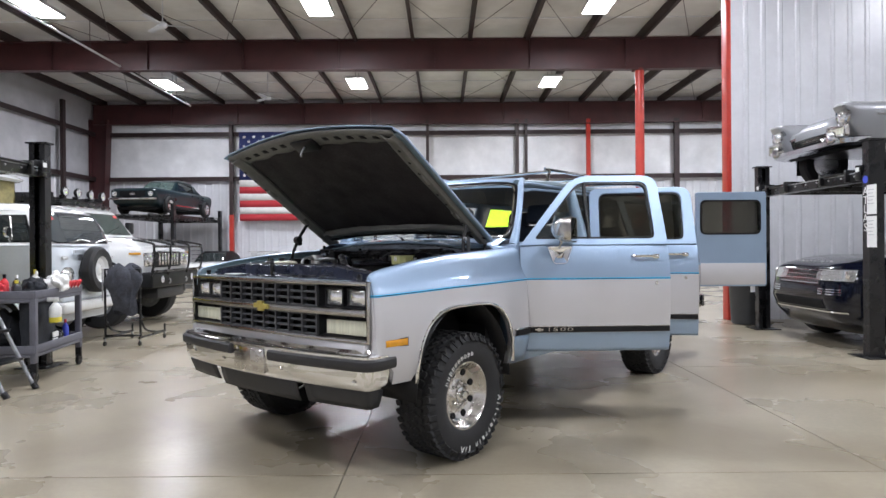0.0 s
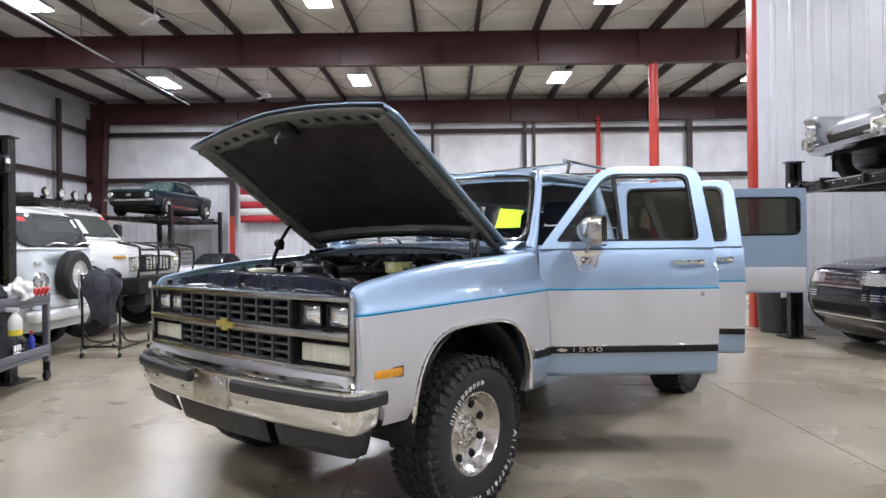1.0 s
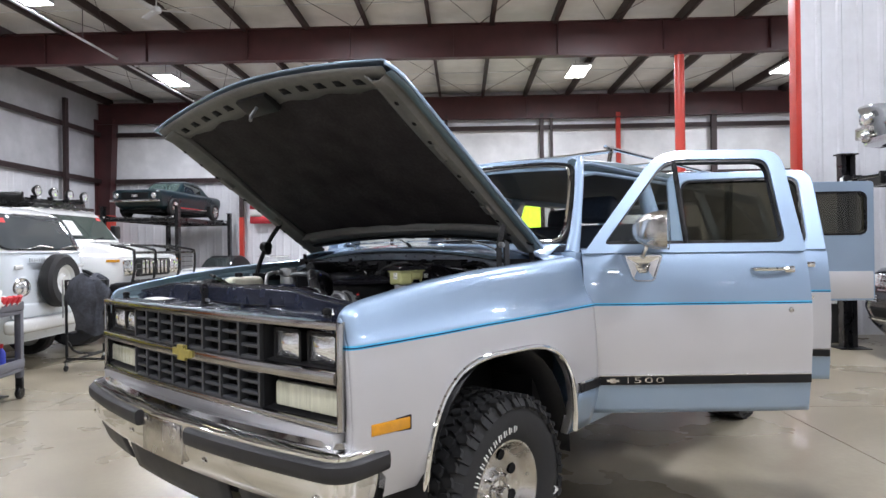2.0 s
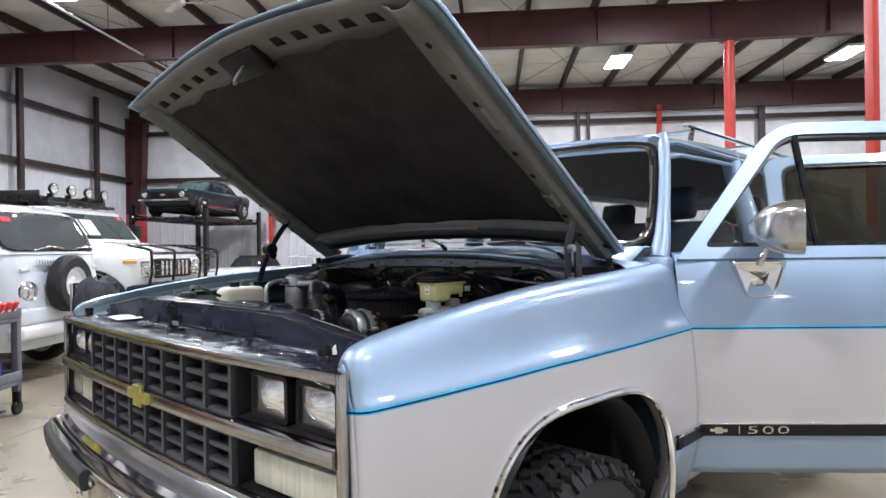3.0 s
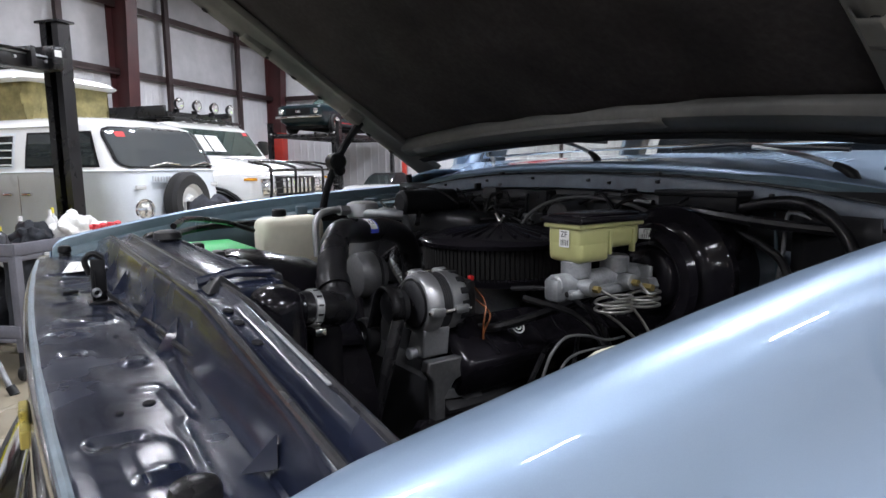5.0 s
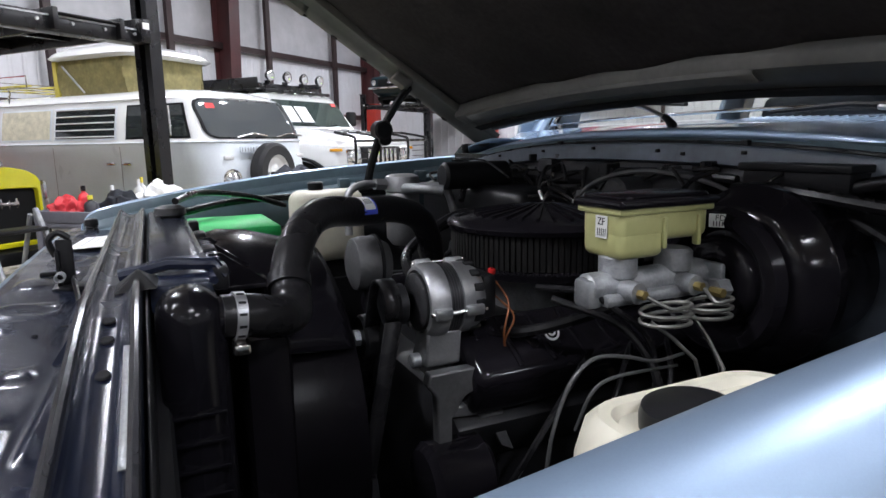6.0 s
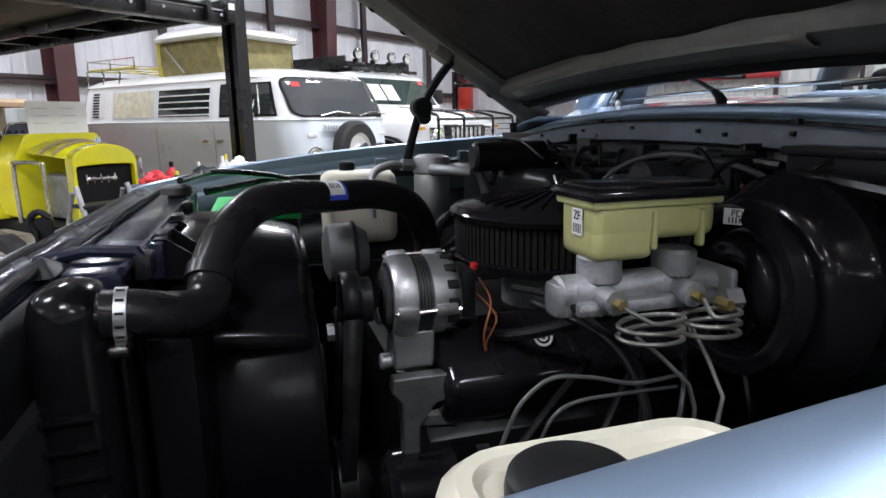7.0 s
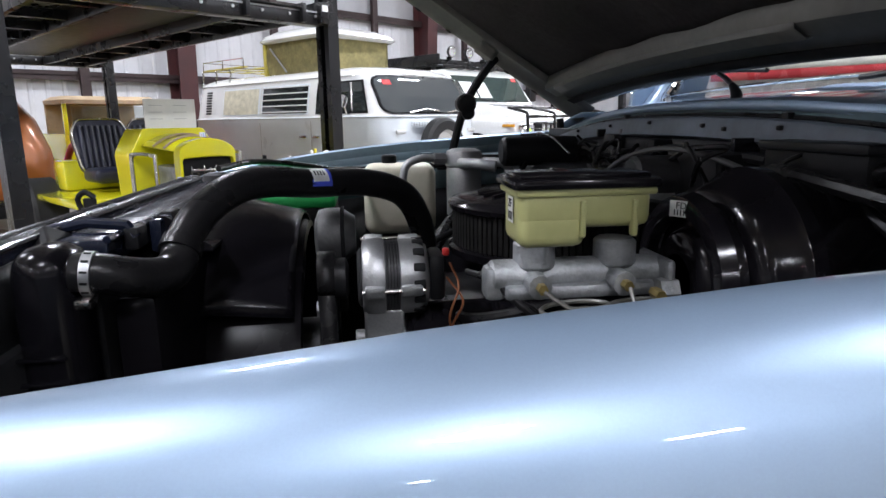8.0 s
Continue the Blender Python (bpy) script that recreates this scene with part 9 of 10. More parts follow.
# -- yellow bucket rod under the near lift, radiator at x = 0
def bucket_rod(m):
    t = tagged(empty("bucket_rod", m), "bright yellow open bucket hot rod with black seats", "hot rod")
    # radiator shell, rounded to a low peak
    sh = rpoly([(-0.25, 0.62), (0.25, 0.62), (0.25, 1.13), (0.16, 1.19), (0.0, 1.225), (-0.16, 1.19), (-0.25, 1.13)], [0.02, 0.02, 0.05, 0.08, 0.15, 0.08, 0.05], 4)
    inn = rpoly([(-0.225, 0.66), (0.225, 0.66), (0.225, 1.05), (0.15, 1.055), (0.0, 1.06), (-0.15, 1.055), (-0.225, 1.05)], [0.02, 0.02, 0.03, 0.03, 0.03, 0.03, 0.03], 4)
    rs = part("radiator_shell", ring_plate(sh, inn, axes((-0.10, 0, 0), (0, 1, 0), (0, 0, 1)), 0.12), M_YELLOW, t, "yellow radiator shell", bevel=0.008)
    part("radiator_core", boxm(-0.07, -0.03, -0.24, 0.24, 0.64, 1.10), M_DARK, rs, "black radiator core")
    part("script_badge", boxm(-0.029, -0.024, -0.14, 0.10, 0.93, 0.955, 0.004), M_DULLCHROME, rs)
    for k in range(5):
        part("script_badge", boxm(-0.029, -0.024, -0.14 + 0.055 * k, -0.128 + 0.055 * k, 0.91, 0.985 - 0.02 * (k % 2), 0.004), M_DULLCHROME, rs)
    part("radiator_filler", cyl((-0.05, 0, 1.225), (-0.05, 0, 1.265), 0.03, 14), M_CHROME, rs)
    # hood top back to the cowl
    rows = []
    for x, w, h in ((-0.08, 0.25, 1.215), (-0.35, 0.27, 1.235), (-0.62, 0.30, 1.255)):
        rows.append([(x, w * y, h - 0.10 * abs(y) ** 2.2) for y in (-1, -0.8, -0.5, -0.2, 0, 0.2, 0.5, 0.8, 1)])
    hd2 = part("hood_top", grid(rows), M_YELLOW, t, "yellow hood top", solid=0.012)
    for x, w, h in ((-0.24, 0.265, 1.232), (-0.42, 0.28, 1.245)):
        part("hood_strap", tube([(x, w * y, h - 0.10 * abs(y) ** 2.2 + 0.004) for y in np.linspace(-1, 1, 13)], 0.010, 6), M_TAN, hd2, "dark leather hood strap")
    cw2 = [(-0.38, 0.62), (0.38, 0.62), (0.40, 1.08), (0.28, 1.30), (-0.28, 1.30), (-0.40, 1.08)]
    part("cowl", prism(rpoly(cw2, 0.03, 3), axes((-1.02, 0, 0), (0, 1, 0), (0, 0, 1)), 0.40), M_YELLOW, t, "yellow cowl", bevel=0.01)
    part("bed_floor", boxm(-2.35, -0.95, -0.62, 0.62, 0.60, 0.68, 0.02), M_YELLOW, t)
    part("seat_riser", boxm(-2.30, -1.95, -0.58, 0.58, 0.68, 0.98, 0.03), M_YELLOW, t)
    for s in (1, -1):
        part("step_board", boxm(-2.3, -0.9, s * 0.70 - 0.10, s * 0.70 + 0.10, 0.60, 0.66, 0.02), M_YELLOW, t)
        st = part("bucket_seat", boxm(-1.72, -1.30, s * 0.26 - 0.22, s * 0.26 + 0.22, 0.78, 0.92, 0.05, 3), M_SEAT, t, "black pleated bucket seat")
        mb2 = Matrix.Translation((-1.70, s * 0.26, 0.86)) @ pose(0, 0, 0, 0, -14, 0)
        part("seat_back", prism(rpoly([(-0.22, 0.0), (0.22, 0.0), (0.27, 0.40), (0.20, 0.54), (-0.20, 0.54), (-0.27, 0.40)], 0.08, 4), mb2 @ axes((-0.05, 0, 0), (0, 1, 0), (0, 0, 1)), 0.08), M_SEAT, st, bevel=0.015)
        for k in range(8):
            part("seat_pleat", tube([(mb2 @ Vector((0.035, -0.19 + 0.054 * k, 0.05))), (mb2 @ Vector((0.045, -0.19 + 0.054 * k, 0.47)))], 0.020, 8), M_SEAT, st)
        part("seat_piping", tube([mb2 @ Vector((0.035, y, z)) for y, z in rpoly([(-0.22, 0.02), (-0.27, 0.40), (-0.20, 0.54), (0.20, 0.54), (0.27, 0.40), (0.22, 0.02)], 0.06, 4)], 0.010, 6), M_DULLCHROME, st)
        part("nerf_bar", tube(curve([(-0.15, s * 0.38, 0.55), (-0.15, s * 0.38, 1.02), (-0.20, s * 0.38, 1.08), (-0.55, s * 0.40, 1.08), (-0.62, s * 0.40, 1.02), (-0.62, s * 0.40, 0.6)], 4), 0.018, 8), M_DULLCHROME, t, "chrome side hoop")
        for x, R, w in ((-0.10, 0.30, 0.12), (-2.45, 0.40, 0.30)):
            road_wheel(t, x, s * 0.70, R, w, M_CHROME, "", 10, ratio=0.6)
    part("engine", boxm(-0.60, -0.15, -0.22, 0.22, 0.62, 0.98, 0.04), M_ALUDIRTY, t)
    part("front_axle", tube([(0.05, -0.72, 0.33), (0.05, 0.72, 0.33)], 0.03, 8), M_CHROME, t)
    part("frame_rail", boxm(-2.5, 0.10, -0.36, 0.36, 0.50, 0.60, 0.02), M_SATIN, t)
    part("steering_wheel", tube([(-1.15 + 0.05 * math.cos(a), 0.29 + 0.17 * math.sin(a), 1.28 + 0.16 * math.cos(a)) for a in np.linspace(0, 2 * math.pi, 24)[:-1]], 0.014, 8, closed=True), M_SATIN, t)
    sb = part("notice_board", boxm(-0.70, -0.69, -0.22, 0.25, 1.30, 1.56), M_PAPER, t, "white notice sheet on the cowl")
    for k in range(6):
        part("print_line", boxm(-0.689, -0.687, -0.18 + 0.22 * (k % 2), -0.06 + 0.22 * (k % 2), 1.50 - 0.06 * (k // 2), 1.505 - 0.06 * (k // 2)), M_ALU, sb)
    return t


bucket_rod(pose(-5.06, 6.11, 0, 0, 0, 0))


# -- orange and tan-topped old cars beyond
def orange_coupe(m):
    t = tagged(empty("thirties_coupe", m), "burnt orange thirties coupe with rounded body", "classic car")
    B = Slices([(0.42, 0.0, -3.6, 0.72, 0.3, 0.5), (0.70, 0.05, -3.7, 0.80, 0.35, 0.6), (1.05, 0.02, -3.6, 0.78, 0.4, 0.6), (1.40, -0.12, -3.2, 0.70, 0.4, 0.55), (1.66, -0.35, -2.8, 0.58, 0.4, 0.5), (1.76, -0.7, -2.4, 0.40, 0.35, 0.4)])
    part("body", B.shell(), M_ORANGE, t, "burnt orange steel body")
    part("rear_window", B.band(1.36, 1.58, -0.28, 0.28, 0.006), M_CARGLASS, t)
    for s in (1, -1):
        for x in (-0.6, -3.1):
            arch(t, x, s * 0.79, 0.38, M_ORANGE)
            road_wheel(t, x, s * 0.78, 0.36, 0.2, M_CHROME)
    part("chassis", boxm(-3.7, 0.15, -0.6, 0.6, 0.30, 0.45, 0.03), M_DARK, t)
    part("bumper", boxm(0.06, 0.14, -0.85, 0.85, 0.42, 0.52, 0.03), M_DULLCHROME, t)
    return t


orange_coupe(pose(-8.45, 5.15, 0, 0, 0, 4))


def old_tourer(m):
    t = tagged(empty("old_tourer", m), "yellow and red old tourer with a tan canvas top", "classic car")
    part("body", Slices([(0.55, 0.0, -1.6, 0.62, 0.1, 0.2), (0.95, 0.0, -1.6, 0.68, 0.1, 0.2), (1.20, -0.05, -1.6, 0.68, 0.1, 0.2)]).shell(), M_YELLOW, t, "yellow body")
    part("canvas_top", Slices([(1.66, 0.12, -0.95, 0.74, 0.08, 0.2), (1.72, 0.12, -0.95, 0.75, 0.08, 0.2), (1.78, 0.0, -0.85, 0.66, 0.08, 0.2)]).shell(), M_TAN, t, "tan canvas top")
    part("rear_bow", boxm(-0.95, -0.88, -0.70, 0.70, 1.18, 1.70, 0.02), M_TAN, t)
    for s in (1, -1):
        part("top_post", boxm(0.02, 0.08, s * 0.68 - 0.03, s * 0.68 + 0.03, 1.18, 1.68, 0.008), M_YELLOW, t)
        part("red_fender", tube(curve([(0.9, s * 0.72, 0.80), (0.45, s * 0.72, 1.05), (0.0, s * 0.74, 0.75), (-0.4, s * 0.74, 0.55)], 4), 0.05, 10), M_RED, t, "red fender")
        for x in (0.55, -1.2):
            road_wheel(t, x, s * 0.72, 0.38, 0.12, M_YELLOW, "", 12, ratio=0.75)
    part("bonnet", Slices([(0.62, 1.1, 0.0, 0.32, 0.05, 0.02), (1.05, 1.1, 0.0, 0.36, 0.05, 0.02), (1.22, 1.08, 0.0, 0.26, 0.05, 0.02)]).shell(), M_RED, t, "red bonnet")
    part("windshield", boxm(0.10, 0.11, -0.6, 0.6, 1.22, 1.62), M_CLEARGLASS, t)
    part("chassis", boxm(-1.6, 1.2, -0.4, 0.4, 0.42, 0.56, 0.02), M_DARK, t)
    return t


old_tourer(pose(-10.9, 7.35, 0, 0, 0, 0))


# ---- loose things ----
M_CARTGREY = mat("grey_plastic_cart", (0.11, 0.11, 0.13), 0.55, var=0.15, scale=8)
M_JACKET = mat("grey_denim_jacket", (0.042, 0.045, 0.056), 0.9, var=0.45, scale=9, bump=0.6, bscale=40)
M_CLOTH = mat("dark_denim_jacket", (0.018, 0.020, 0.025), 0.95, var=0.35, scale=14, bump=0.5, bscale=60)
M_RAG = mat("white_rag", (0.68, 0.68, 0.66), 0.9, var=0.1, scale=18, bump=0.4)
M_REDRAG = mat("red_packaging", (0.55, 0.03, 0.04), 0.6, var=0.15, scale=14)
M_FLAGRED = mat("flag_red", (0.42, 0.03, 0.04), 0.85, var=0.08)
M_FLAGWHITE = mat("flag_white", (0.64, 0.62, 0.60), 0.85, var=0.06)
M_FLAGBLUE = mat("flag_blue", (0.02, 0.03, 0.12), 0.85, var=0.1)
M_TRASH = mat("dark_grey_bin_plastic", (0.035, 0.037, 0.040), 0.5, var=0.15)
M_BOTTLEY = mat("yellow_label", (0.65, 0.55, 0.05), 0.5)
M_CLEARPL = mat("cloudy_bottle_plastic", (0.60, 0.60, 0.58), 0.35, var=0.08)


def flag():
    t = tagged(empty("wall_flag", pose(-8.25, YN - 0.36, 0)), "large American flag hung flat on the end wall", "flag")
    z1, h, w = 6.05, 3.6, 5.6
    s = h / 13
    for k in range(13):
        z = z1 - s * (k + 1)
        x0 = w * 0.42 if k < 7 else 0.0
        rows = [[(x, 0.03 * math.sin(1.9 * x + 0.4), zz) for x in np.linspace(x0, w, 14)] for zz in (z, z + s)]
        part("stripe", grid(rows), M_FLAGRED if k % 2 == 0 else M_FLAGWHITE, t, solid=0.004)
    rows = [[(x, 0.03 * math.sin(1.9 * x + 0.4), zz) for x in np.linspace(0, w * 0.42, 8)] for zz in (z1 - 7 * s, z1)]
    part("canton", grid(rows), M_FLAGBLUE, t, solid=0.004)
    star = [((0.085 if k % 2 == 0 else 0.034) * math.sin(math.pi * k / 5), (0.085 if k % 2 == 0 else 0.034) * math.cos(math.pi * k / 5)) for k in range(10)]
    for r in range(9):
        for c in range(6 if r % 2 == 0 else 5):
            x = 0.20 + 0.39 * c + (0.0 if r % 2 == 0 else 0.195)
            z = z1 - 0.19 - 0.195 * r
            part("star", prism(star, axes((x, 0.03 * math.sin(1.9 * x + 0.4) - 0.008, z), (1, 0, 0), (0, 0, 1)), 0.003), M_FLAGWHITE, t)


flag()


def service_cart():
    t = tagged(empty("service_cart", pose(-4.40, 6.61, 0, 0, 0, 99)), "grey plastic two-shelf service cart full of supplies", "cart")
    for z in (0.26, 0.80):
        s = part("shelf", boxm(-0.55, 0.55, -0.30, 0.30, z, z + 0.04, 0.015), M_CARTGREY, t, "grey plastic shelf")
        for y in (-0.29, 0.29):
            part("shelf_lip", boxm(-0.55, 0.55, y - 0.015, y + 0.015, z + 0.04, z + 0.12, 0.008), M_CARTGREY, s)
        for x in (-0.54, 0.54):
            part("shelf_lip", boxm(x - 0.015, x + 0.015, -0.29, 0.29, z + 0.04, z + 0.12, 0.008), M_CARTGREY, s)
    for x in (-0.52, 0.52):
        for y in (-0.27, 0.27):
            part("cart_leg", boxm(x - 0.03, x + 0.03, y - 0.03, y + 0.03, 0.20, 0.92, 0.01), M_CARTGREY, t)
            c = part("caster_fork", boxm(x - 0.02, x + 0.02, y - 0.03, y + 0.03, 0.10, 0.21, 0.005), M_SATIN, t)
            part("caster_wheel", cyl((x, y - 0.02, 0.062), (x, y + 0.02, 0.062), 0.062, 20, bev=0.01), M_RUBBER, c)
    return t


service_cart()
CART = pose(-4.40, 6.61, 0, 0, 0, 99)


def bottle(name, x, y, z, h, r, body, cap, label):
    t = tagged(empty(name, CART @ Matrix.Translation((x, y, z))), label, "bottle")
    part("body", lathe([(0, 0), (r, 0), (r, h * 0.62), (r * 0.8, h * 0.72), (r * 0.35, h * 0.80), (r * 0.35, h * 0.86)], 20), body, t)
    part("cap", cyl((0, 0, h * 0.84), (0, 0, h), r * 0.4, 12), cap, t)
    return t


def lump(name, x, y, z, sx, sy, sz, material, label, category, seed, m=CART):
    """A crumpled soft thing."""
    bm = bmesh.new()
    bmesh.ops.create_icosphere(bm, subdivisions=4, radius=1.0)
    for v in bm.verts:
        n = noise.noise(v.co * 2.2 + Vector((seed, 0, 0))) * 0.45 + noise.noise(v.co * 4.5 + Vector((0, seed, 0))) * 0.10
        c = v.co * (1 + n)
        v.co = Vector((c.x * sx, c.y * sy, max(-0.55, c.z) * sz))
    ob = part(name, bm, material, None)
    ob.matrix_basis = m @ Matrix.Translation((x, y, z + 0.55 * sz))
    return tagged(ob, label, category)


M_TURQ = mat("dark_bottle_plastic", (0.03, 0.03, 0.035), 0.35, var=0.1)
bottle("spray_bottle", 0.10, -0.02, 0.84, 0.26, 0.036, M_CLEARPL, M_WHITE, "clear plastic spray bottle on the cart")
bottle("spray_bottle", 0.20, 0.04, 0.84, 0.27, 0.034, M_CLEARPL, M_BOTTLEY, "clear spray bottle with yellow label on the cart")
bottle("polish_bottle", -0.02, 0.12, 0.84, 0.22, 0.038, M_TURQ, M_WHITE, "dark polish bottle on the cart")
bottle("polish_bottle", 0.34, 0.10, 0.84, 0.20, 0.036, M_CLEARPL, M_SATIN, "clouded polish bottle on the cart")
bottle("polish_bottle", -0.30, 0.10, 0.84, 0.24, 0.040, M_REDRAG, M_BLACK, "red polish bottle on the cart")
bottle("polish_bottle", -0.40, -0.06, 0.84, 0.18, 0.045, M_TURQ, M_BOTTLEY, "dark tub with yellow lid on the cart")
bottle("aerosol_can", 0.40, -0.18, 0.30, 0.24, 0.033, M_LABELBLUE, M_REDPLASTIC, "blue and white spray can with red cap")
jug = tagged(empty("jug", CART @ Matrix.Translation((-0.30, -0.375, 0.58))), "clear jug with yellow liquid hung on the cart", "bottle")
part("liquid", lathe([(0, 0.0), (0.052, 0.0), (0.058, 0.01), (0.058, 0.055)], 20), M_BOTTLEY, jug, "yellow liquid")
part("body", lathe([(0.058, 0.055), (0.060, 0.10), (0.055, 0.15), (0.030, 0.19), (0.020, 0.20), (0.020, 0.22)], 20), M_CLEARPL, jug)
part("trigger", boxm(-0.015, 0.015, -0.03, 0.075, 0.215, 0.255, 0.006), M_CLEARPL, jug)
cup = tagged(part("plastic_cup", lathe([(0, 0), (0.032, 0), (0.046, 0.13), (0.044, 0.13), (0.030, 0.004), (0, 0.004)], 24), M_CLEARPL, None), "clear plastic drinking cup with straw on the cart", "cup")
cup.matrix_basis = CART @ Matrix.Translation((0.46, 0.16, 0.84))
part("straw", cyl((0.01, 0, 0.01), (-0.02, 0.01, 0.22), 0.004, 8), M_WHITE, cup)
lump("white_rag", 0.04, -0.25, 0.88, 0.15, 0.10, 0.13, M_RAG, "crumpled white rag on the cart", "rag", 1.0)
lump("white_rag", 0.50, 0.02, 0.86, 0.16, 0.14, 0.09, M_RAG, "crumpled white rag hanging over the cart edge", "rag", 5.0)
lump("black_glove", -0.18, -0.12, 0.84, 0.14, 0.11, 0.12, M_CLOTH, "crumpled dark gloves on the cart", "gloves", 9.0)
lump("red_cloth", -0.42, 0.14, 0.84, 0.10, 0.10, 0.11, M_REDRAG, "crumpled red cloth on the cart", "cloth", 3.0)
for k, x in enumerate((0.12, 0.20, 0.28, 0.37, 0.45)):
    b = tagged(part("red_packet", boxm(-0.035, 0.035, -0.018, 0.018, -0.050, 0.050, 0.008, m=pose(0, 0, 0, 24, 14 * (k % 2) - 7, 10)), M_REDRAG, None), "red plastic packet on the cart's edge", "packet", "red packets")
    part("packet_label", boxm(-0.026, 0.026, -0.0195, -0.0185, -0.030, -0.012, m=pose(0, 0, 0, 24, 14 * (k % 2) - 7, 10)), M_PAPER, b, "white label")
    b.matrix_basis = CART @ Matrix.Translation((x, -0.300, 0.935))
rows = []
for j, z in enumerate(np.linspace(0.0, 0.60, 13)):
    row = []
    for k in range(36):
        a = 2 * math.pi * k / 36
        w = 0.30 - 0.03 * math.sin(math.pi * j / 12)
        d = 0.055 * (1 + 0.35 * math.sin(math.pi * j / 12)) + 0.014 * math.sin(6 * a + 0.8 * j) + 0.012 * math.sin(11 * a - 0.5 * j)
        row.append((w * math.copysign(abs(math.cos(a)) ** 0.5, math.cos(a)), d * math.copysign(abs(math.sin(a)) ** 0.6, math.sin(a)), z))
    rows.append(row)
bg = bmesh.new()
vsb = add_grid(bg, rows, closed=True)
bg.faces.new(vsb[-1])
bg.faces.new(vsb[0][::-1])
bmesh.ops.recalc_face_normals(bg, faces=bg.faces[:])
bagb = tagged(part("black_bag", bg, M_CLOTH, None), "black fabric bag with white print on the cart's lower shelf", "bag")
bagb.matrix_basis = CART @ Matrix.Translation((-0.20, -0.17, 0.30))
for k in range(3):
    part("bag_print", boxm(0.10 + 0.045 * k, 0.13 + 0.045 * k, -0.098, -0.085, 0.10, 0.155), M_WHITE, bagb)
part("bag_print", boxm(0.10, 0.21, -0.098, -0.085, 0.075, 0.088), M_WHITE, bagb)
lump("cable_coil", 0.22, -0.14, 0.30, 0.12, 0.09, 0.10, M_RUBBER, "dark bundle of cable on the cart's lower shelf", "cable", 12.0)
lump("dark_cloth", -0.20, 0.12, 0.30, 0.30, 0.14, 0.26, M_CLOTH, "heap of dark cloths on the cart's lower shelf", "cloth", 21.0)


def coat_stand():
    """Black wheeled rack with a dark jacket on it."""
    t = tagged(empty("wheeled_rack", pose(-4.40, 8.50, 0, 0, 0, 0)), "black tubular rack on casters", "rack")
    for x in (-0.24, 0.24):
        part("upright", tube(curve([(x, 0.02, 0.12), (x, 0.02, 0.95), (x, 0.02, 1.06)], 3), 0.016, 8), M_POST, t)
        part("foot_bar", tube([(x, -0.02, 0.11), (x, 0.78, 0.11)], 0.016, 8), M_POST, t)
        part("foot_brace", tube(curve([(x, 0.04, 0.34), (x, 0.18, 0.20), (x, 0.50, 0.13), (x, 0.70, 0.12)], 4), 0.014, 8), M_POST, t)
        part("end_peg", tube([(x, 0.76, 0.11), (x, 0.76, 0.22)], 0.014, 8), M_POST, t)
        for y in (0.0, 0.75):
            c = part("caster", cyl((x - 0.012, y, 0.035), (x + 0.012, y, 0.035), 0.035, 16, bev=0.006), M_SATIN, t)
            part("caster_stem", boxm(x - 0.012, x + 0.012, y - 0.012, y + 0.012, 0.05, 0.11), M_ALU, c)
    part("top_bar", tube([(-0.24, 0.02, 1.05), (0.24, 0.02, 1.05)], 0.014, 8), M_POST, t)
    part("low_bar", tube([(-0.24, 0.02, 0.14), (0.24, 0.02, 0.14)], 0.014, 8), M_POST, t)
    part("side_bar", tube([(-0.265, 0.0, 0.62), (-0.265, 0.0, 1.06)], 0.010, 8), M_ALU, t, "bright handle")
    return t


coat_stand()
rows = []
for j, z in enumerate(np.linspace(1.10, 0.45, 16)):
    row = []
    for k in range(28):
        a = 2 * math.pi * k / 28
        w = 0.185 + 0.04 * math.sin(j * 0.35)
        d = 0.06 + 0.05 * math.sin(j * 0.22)
        f = 1 + 0.30 * noise.noise(Vector((3 * math.cos(a), 3 * math.sin(a), z * 5))) + 0.10 * math.sin(5 * a + 4 * z)
        sx = 0.55 if j == 0 else (0.85 if j == 1 else 1)
        row.append((w * math.cos(a) * f * sx + 0.03, d * math.sin(a) * f * sx + 0.02, z + 0.04 * math.sin(2 * a)))
    rows.append(row)
jk = bmesh.new()
vsj = add_grid(jk, rows, closed=True)
jk.faces.new(vsj[0])
jacket = tagged(part("jacket", jk, M_JACKET, None), "dark grey work jacket draped over the rack", "jacket")
jacket.matrix_basis = pose(-4.40, 8.50, 0)


def step_ladder():
    t = tagged(empty("step_ladder", pose(-4.42, 5.72, 0, 0, 0, 0)), "folding grey step ladder beside the cart", "step ladder")
    for s in (1, -1):
        part("front_rail", tube([(0.52, s * 0.20, 0.0), (0.06, s * 0.17, 0.96)], 0.018, 8), M_ALUDIRTY, t)
        part("rear_rail", tube([(-0.42, s * 0.20, 0.0), (0.0, s * 0.17, 0.92)], 0.016, 8), M_ALUDIRTY, t)
        part("rubber_foot", cyl((0.535, s * 0.20, 0.0), (0.50, s * 0.20, 0.05), 0.028, 12), M_RUBBER, t)
        part("rubber_foot", cyl((-0.43, s * 0.20, 0.0), (-0.41, s * 0.20, 0.04), 0.024, 12), M_RUBBER, t)
    for k, z in enumerate((0.28, 0.55, 0.82)):
        x = 0.52 - 0.46 * z / 0.96
        part("tread", boxm(x - 0.14, x + 0.04, -0.18, 0.18, z, z + 0.025, 0.006), M_SATIN, t, "black ribbed tread")
    return t


step_ladder()


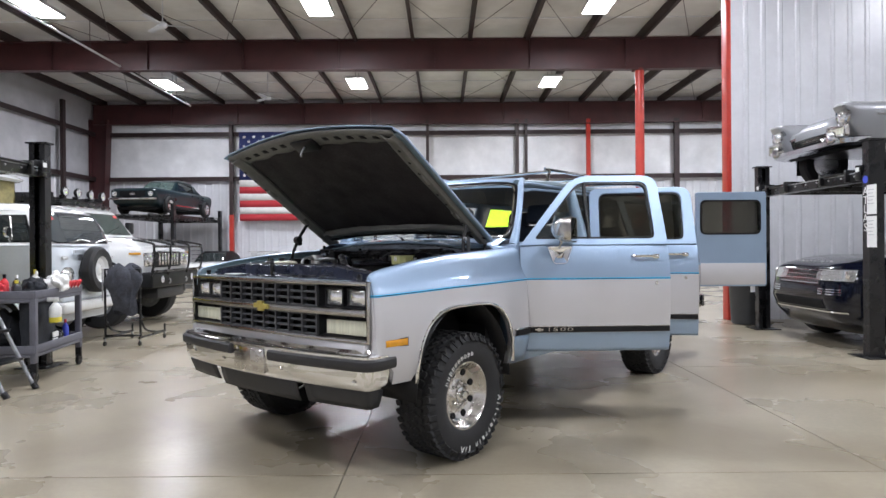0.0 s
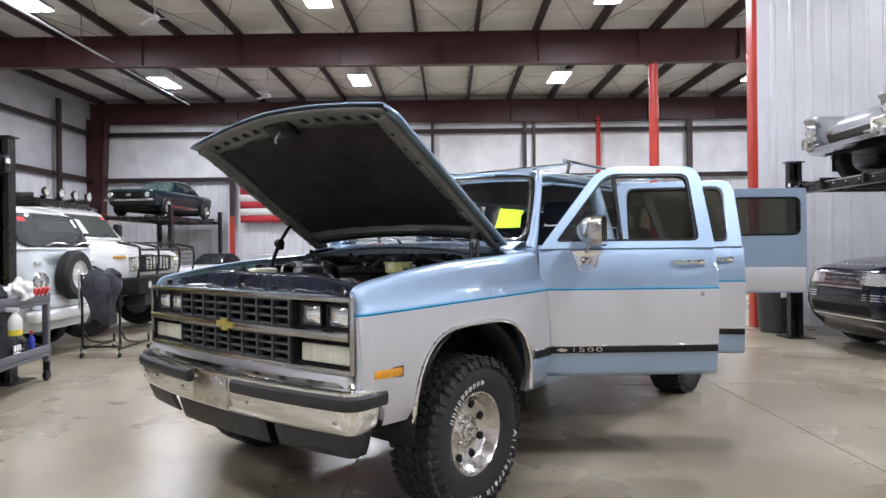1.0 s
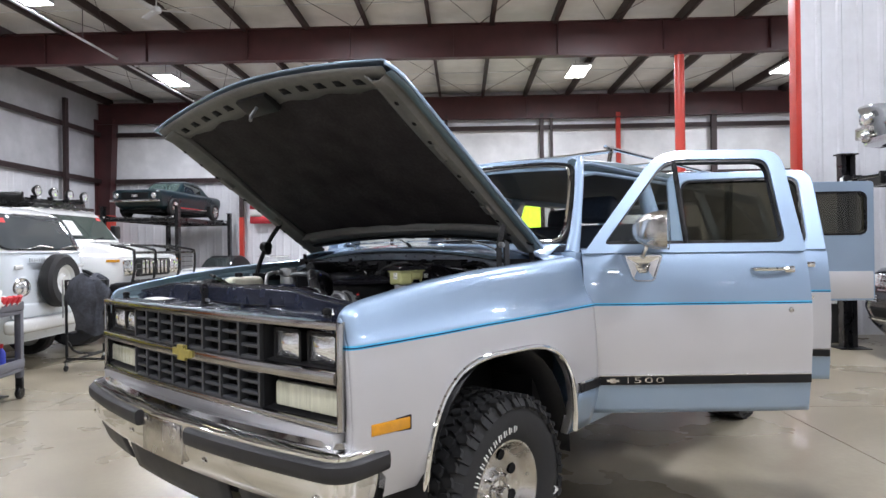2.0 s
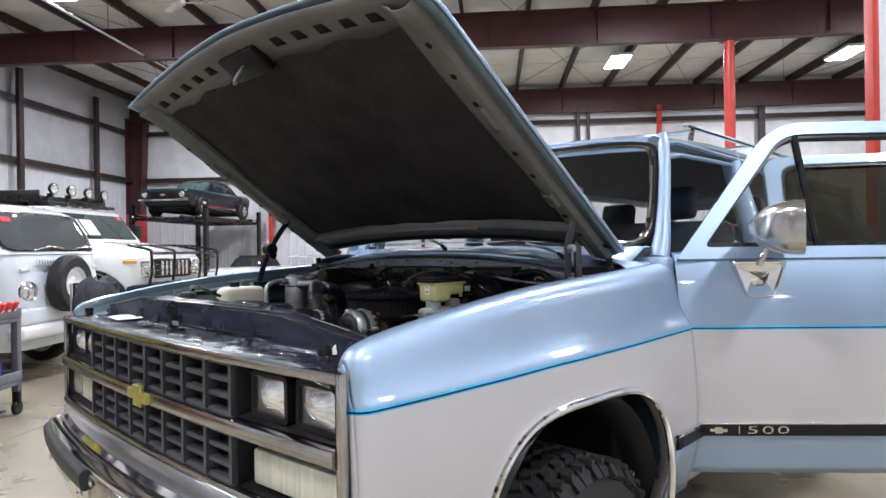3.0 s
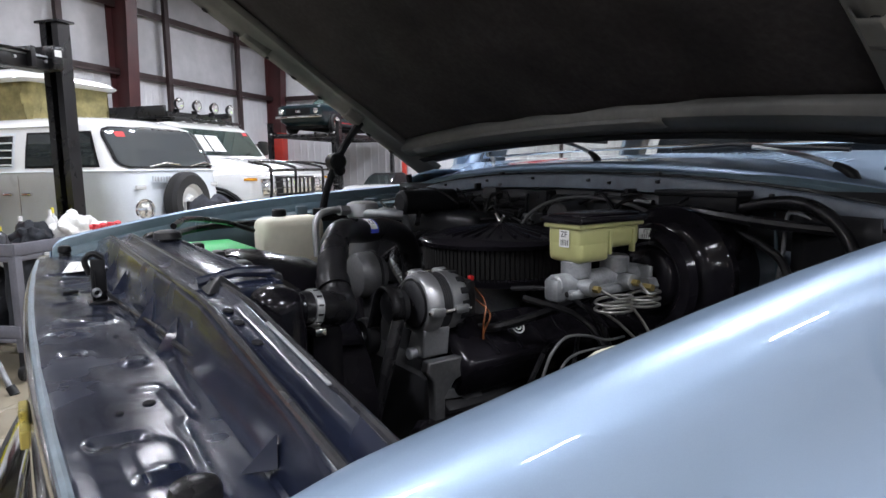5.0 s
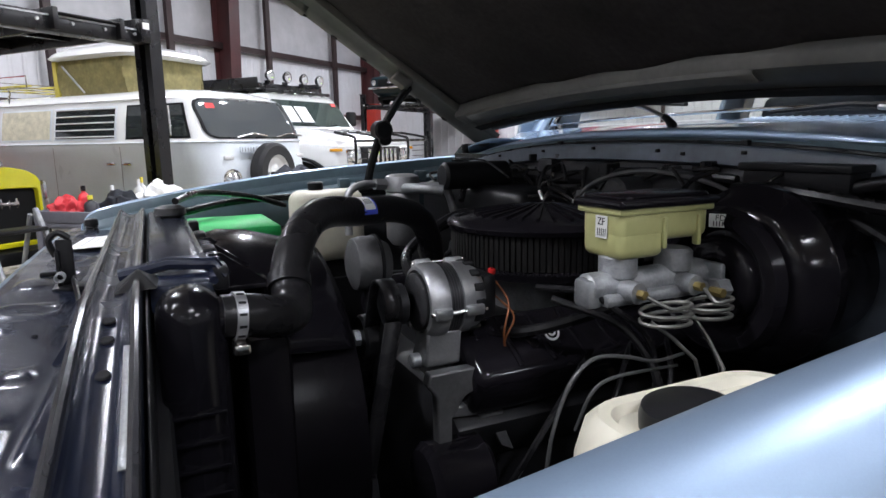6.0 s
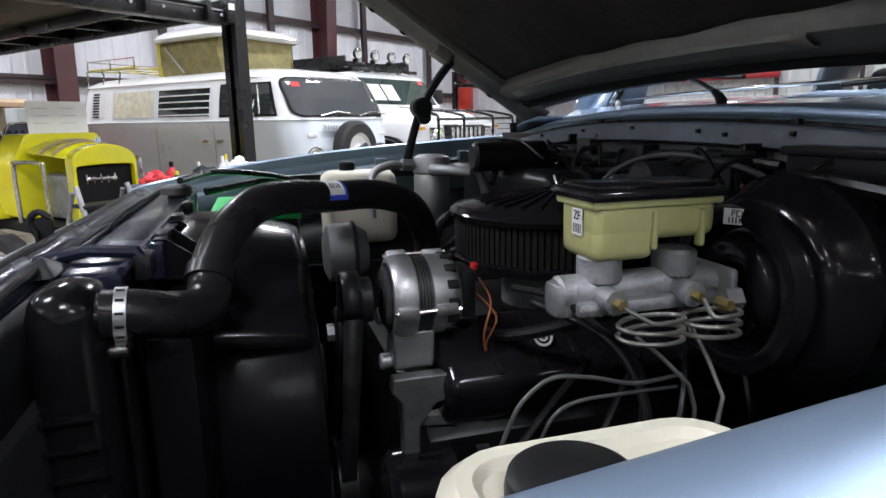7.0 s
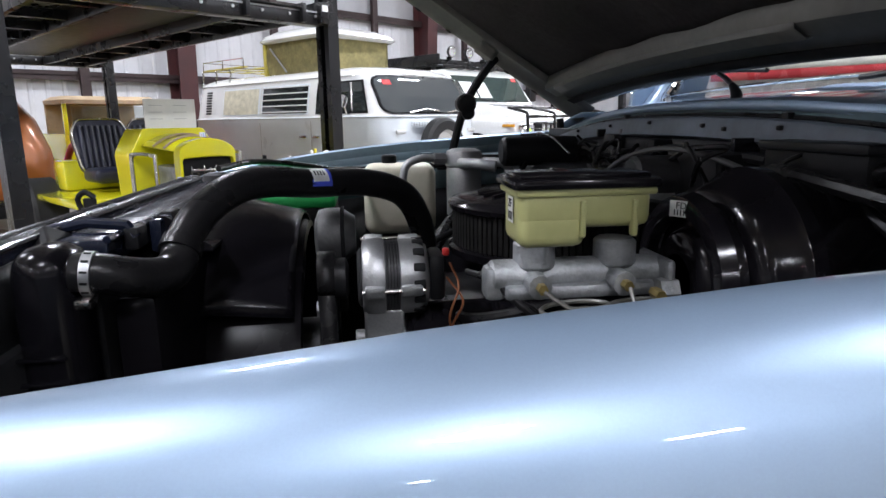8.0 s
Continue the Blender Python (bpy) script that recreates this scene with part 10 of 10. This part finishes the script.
def trash_can():
    t = tagged(empty("trash_can", pose(5.05, 10.35, 0)), "round dark grey trash can by the partition", "trash can")
    part("bin", lathe([(0, 0.01), (0.22, 0.01), (0.235, 0.05), (0.27, 0.66), (0.285, 0.68), (0.285, 0.71), (0.265, 0.71), (0.255, 0.66), (0.22, 0.06), (0, 0.06)], 32), M_TRASH, t)
    part("bin_tag", boxm(-0.06, 0.02, -0.275, -0.262, 0.55, 0.66), M_PAPER, t, "pale label")
    part("lid_rim", tube([(0.285 * math.cos(a), 0.285 * math.sin(a), 0.70) for a in np.linspace(0, 2 * math.pi, 32)[:-1]], 0.012, 6, closed=True), M_TRASH, t)


trash_can()


def ceiling_fan(x, y):
    t = tagged(empty("ceiling_fan", pose(x, y, 6.55)), "white three-blade ceiling fan at rest", "ceiling fan", "ceiling fans")
    part("down_rod", cyl((0, 0, 0.05), (0, 0, ZC - 6.55), 0.014, 8), M_PANEL, t)
    part("motor", lathe([(0, -0.06), (0.08, -0.06), (0.11, -0.02), (0.11, 0.03), (0.06, 0.07), (0, 0.07)], 20), M_PANEL, t)
    for k in range(3):
        a = 2 * math.pi * k / 3 + 0.3
        part("blade", boxm(0.10, 0.68, -0.065, 0.065, -0.006, 0.006, 0.004, m=Matrix.Rotation(a, 4, "Z") @ pose(0, 0, 0, 10, 0, 0)), M_PANEL, t)


ceiling_fan(-6.5, 14.5)
ceiling_fan(-6.05, 21.6)
pipe = tagged(part("overhead_pipe", tube([(-9.1, -2.0, 6.55), (-9.1, 22.5, 6.50)], 0.028, 10), M_PANEL, None), "long thin white pipe hung under the roof", "pipe", kind="structure")
for y in np.arange(0.5, 22.5, 2.6):
    part("pipe_hanger", cyl((-9.1, y, 6.53), (-9.1, y, ZC), 0.010, 6), M_DARKSTEEL, pipe)


# parts stay at most two levels under their thing
for ob in list(scene.objects):
    while ob.parent and ob.parent.parent and ob.parent.parent.parent:
        up = ob.parent
        ob.matrix_basis = up.matrix_basis @ ob.matrix_basis
        ob.parent = up.parent


# ---- floor slabs, each with its own edges ----
def slab_mesh(w, d):
    bm = bmesh.new()
    add_box(bm, -w / 2, w / 2, -d / 2, d / 2, -0.012, 0.0)
    me = bpy.data.meshes.new("slab")
    bm.to_mesh(me)
    bm.free()
    me.materials.append(M_CONC)
    return me


xj = [XW] + [-0.585 + 3.15 * k for k in range(-4, 6) if XW + 0.3 < -0.585 + 3.15 * k < XE - 0.3] + [XE]
yj = [YS] + [3.60 + 3.15 * k for k in range(-4, 8) if YS + 0.3 < 3.60 + 3.15 * k < YN - 0.3] + [YN]
made = {}
for x0, x1 in zip(xj, xj[1:]):
    for y0, y1 in zip(yj, yj[1:]):
        w, d = round(x1 - x0 - 0.007, 4), round(y1 - y0 - 0.007, 4)
        if (w, d) not in made:
            made[w, d] = slab_mesh(w, d)
        s = new("concrete_slab", made[w, d])
        s.parent = floor
        s.location = ((x0 + x1) / 2, (y0 + y1) / 2, 0)
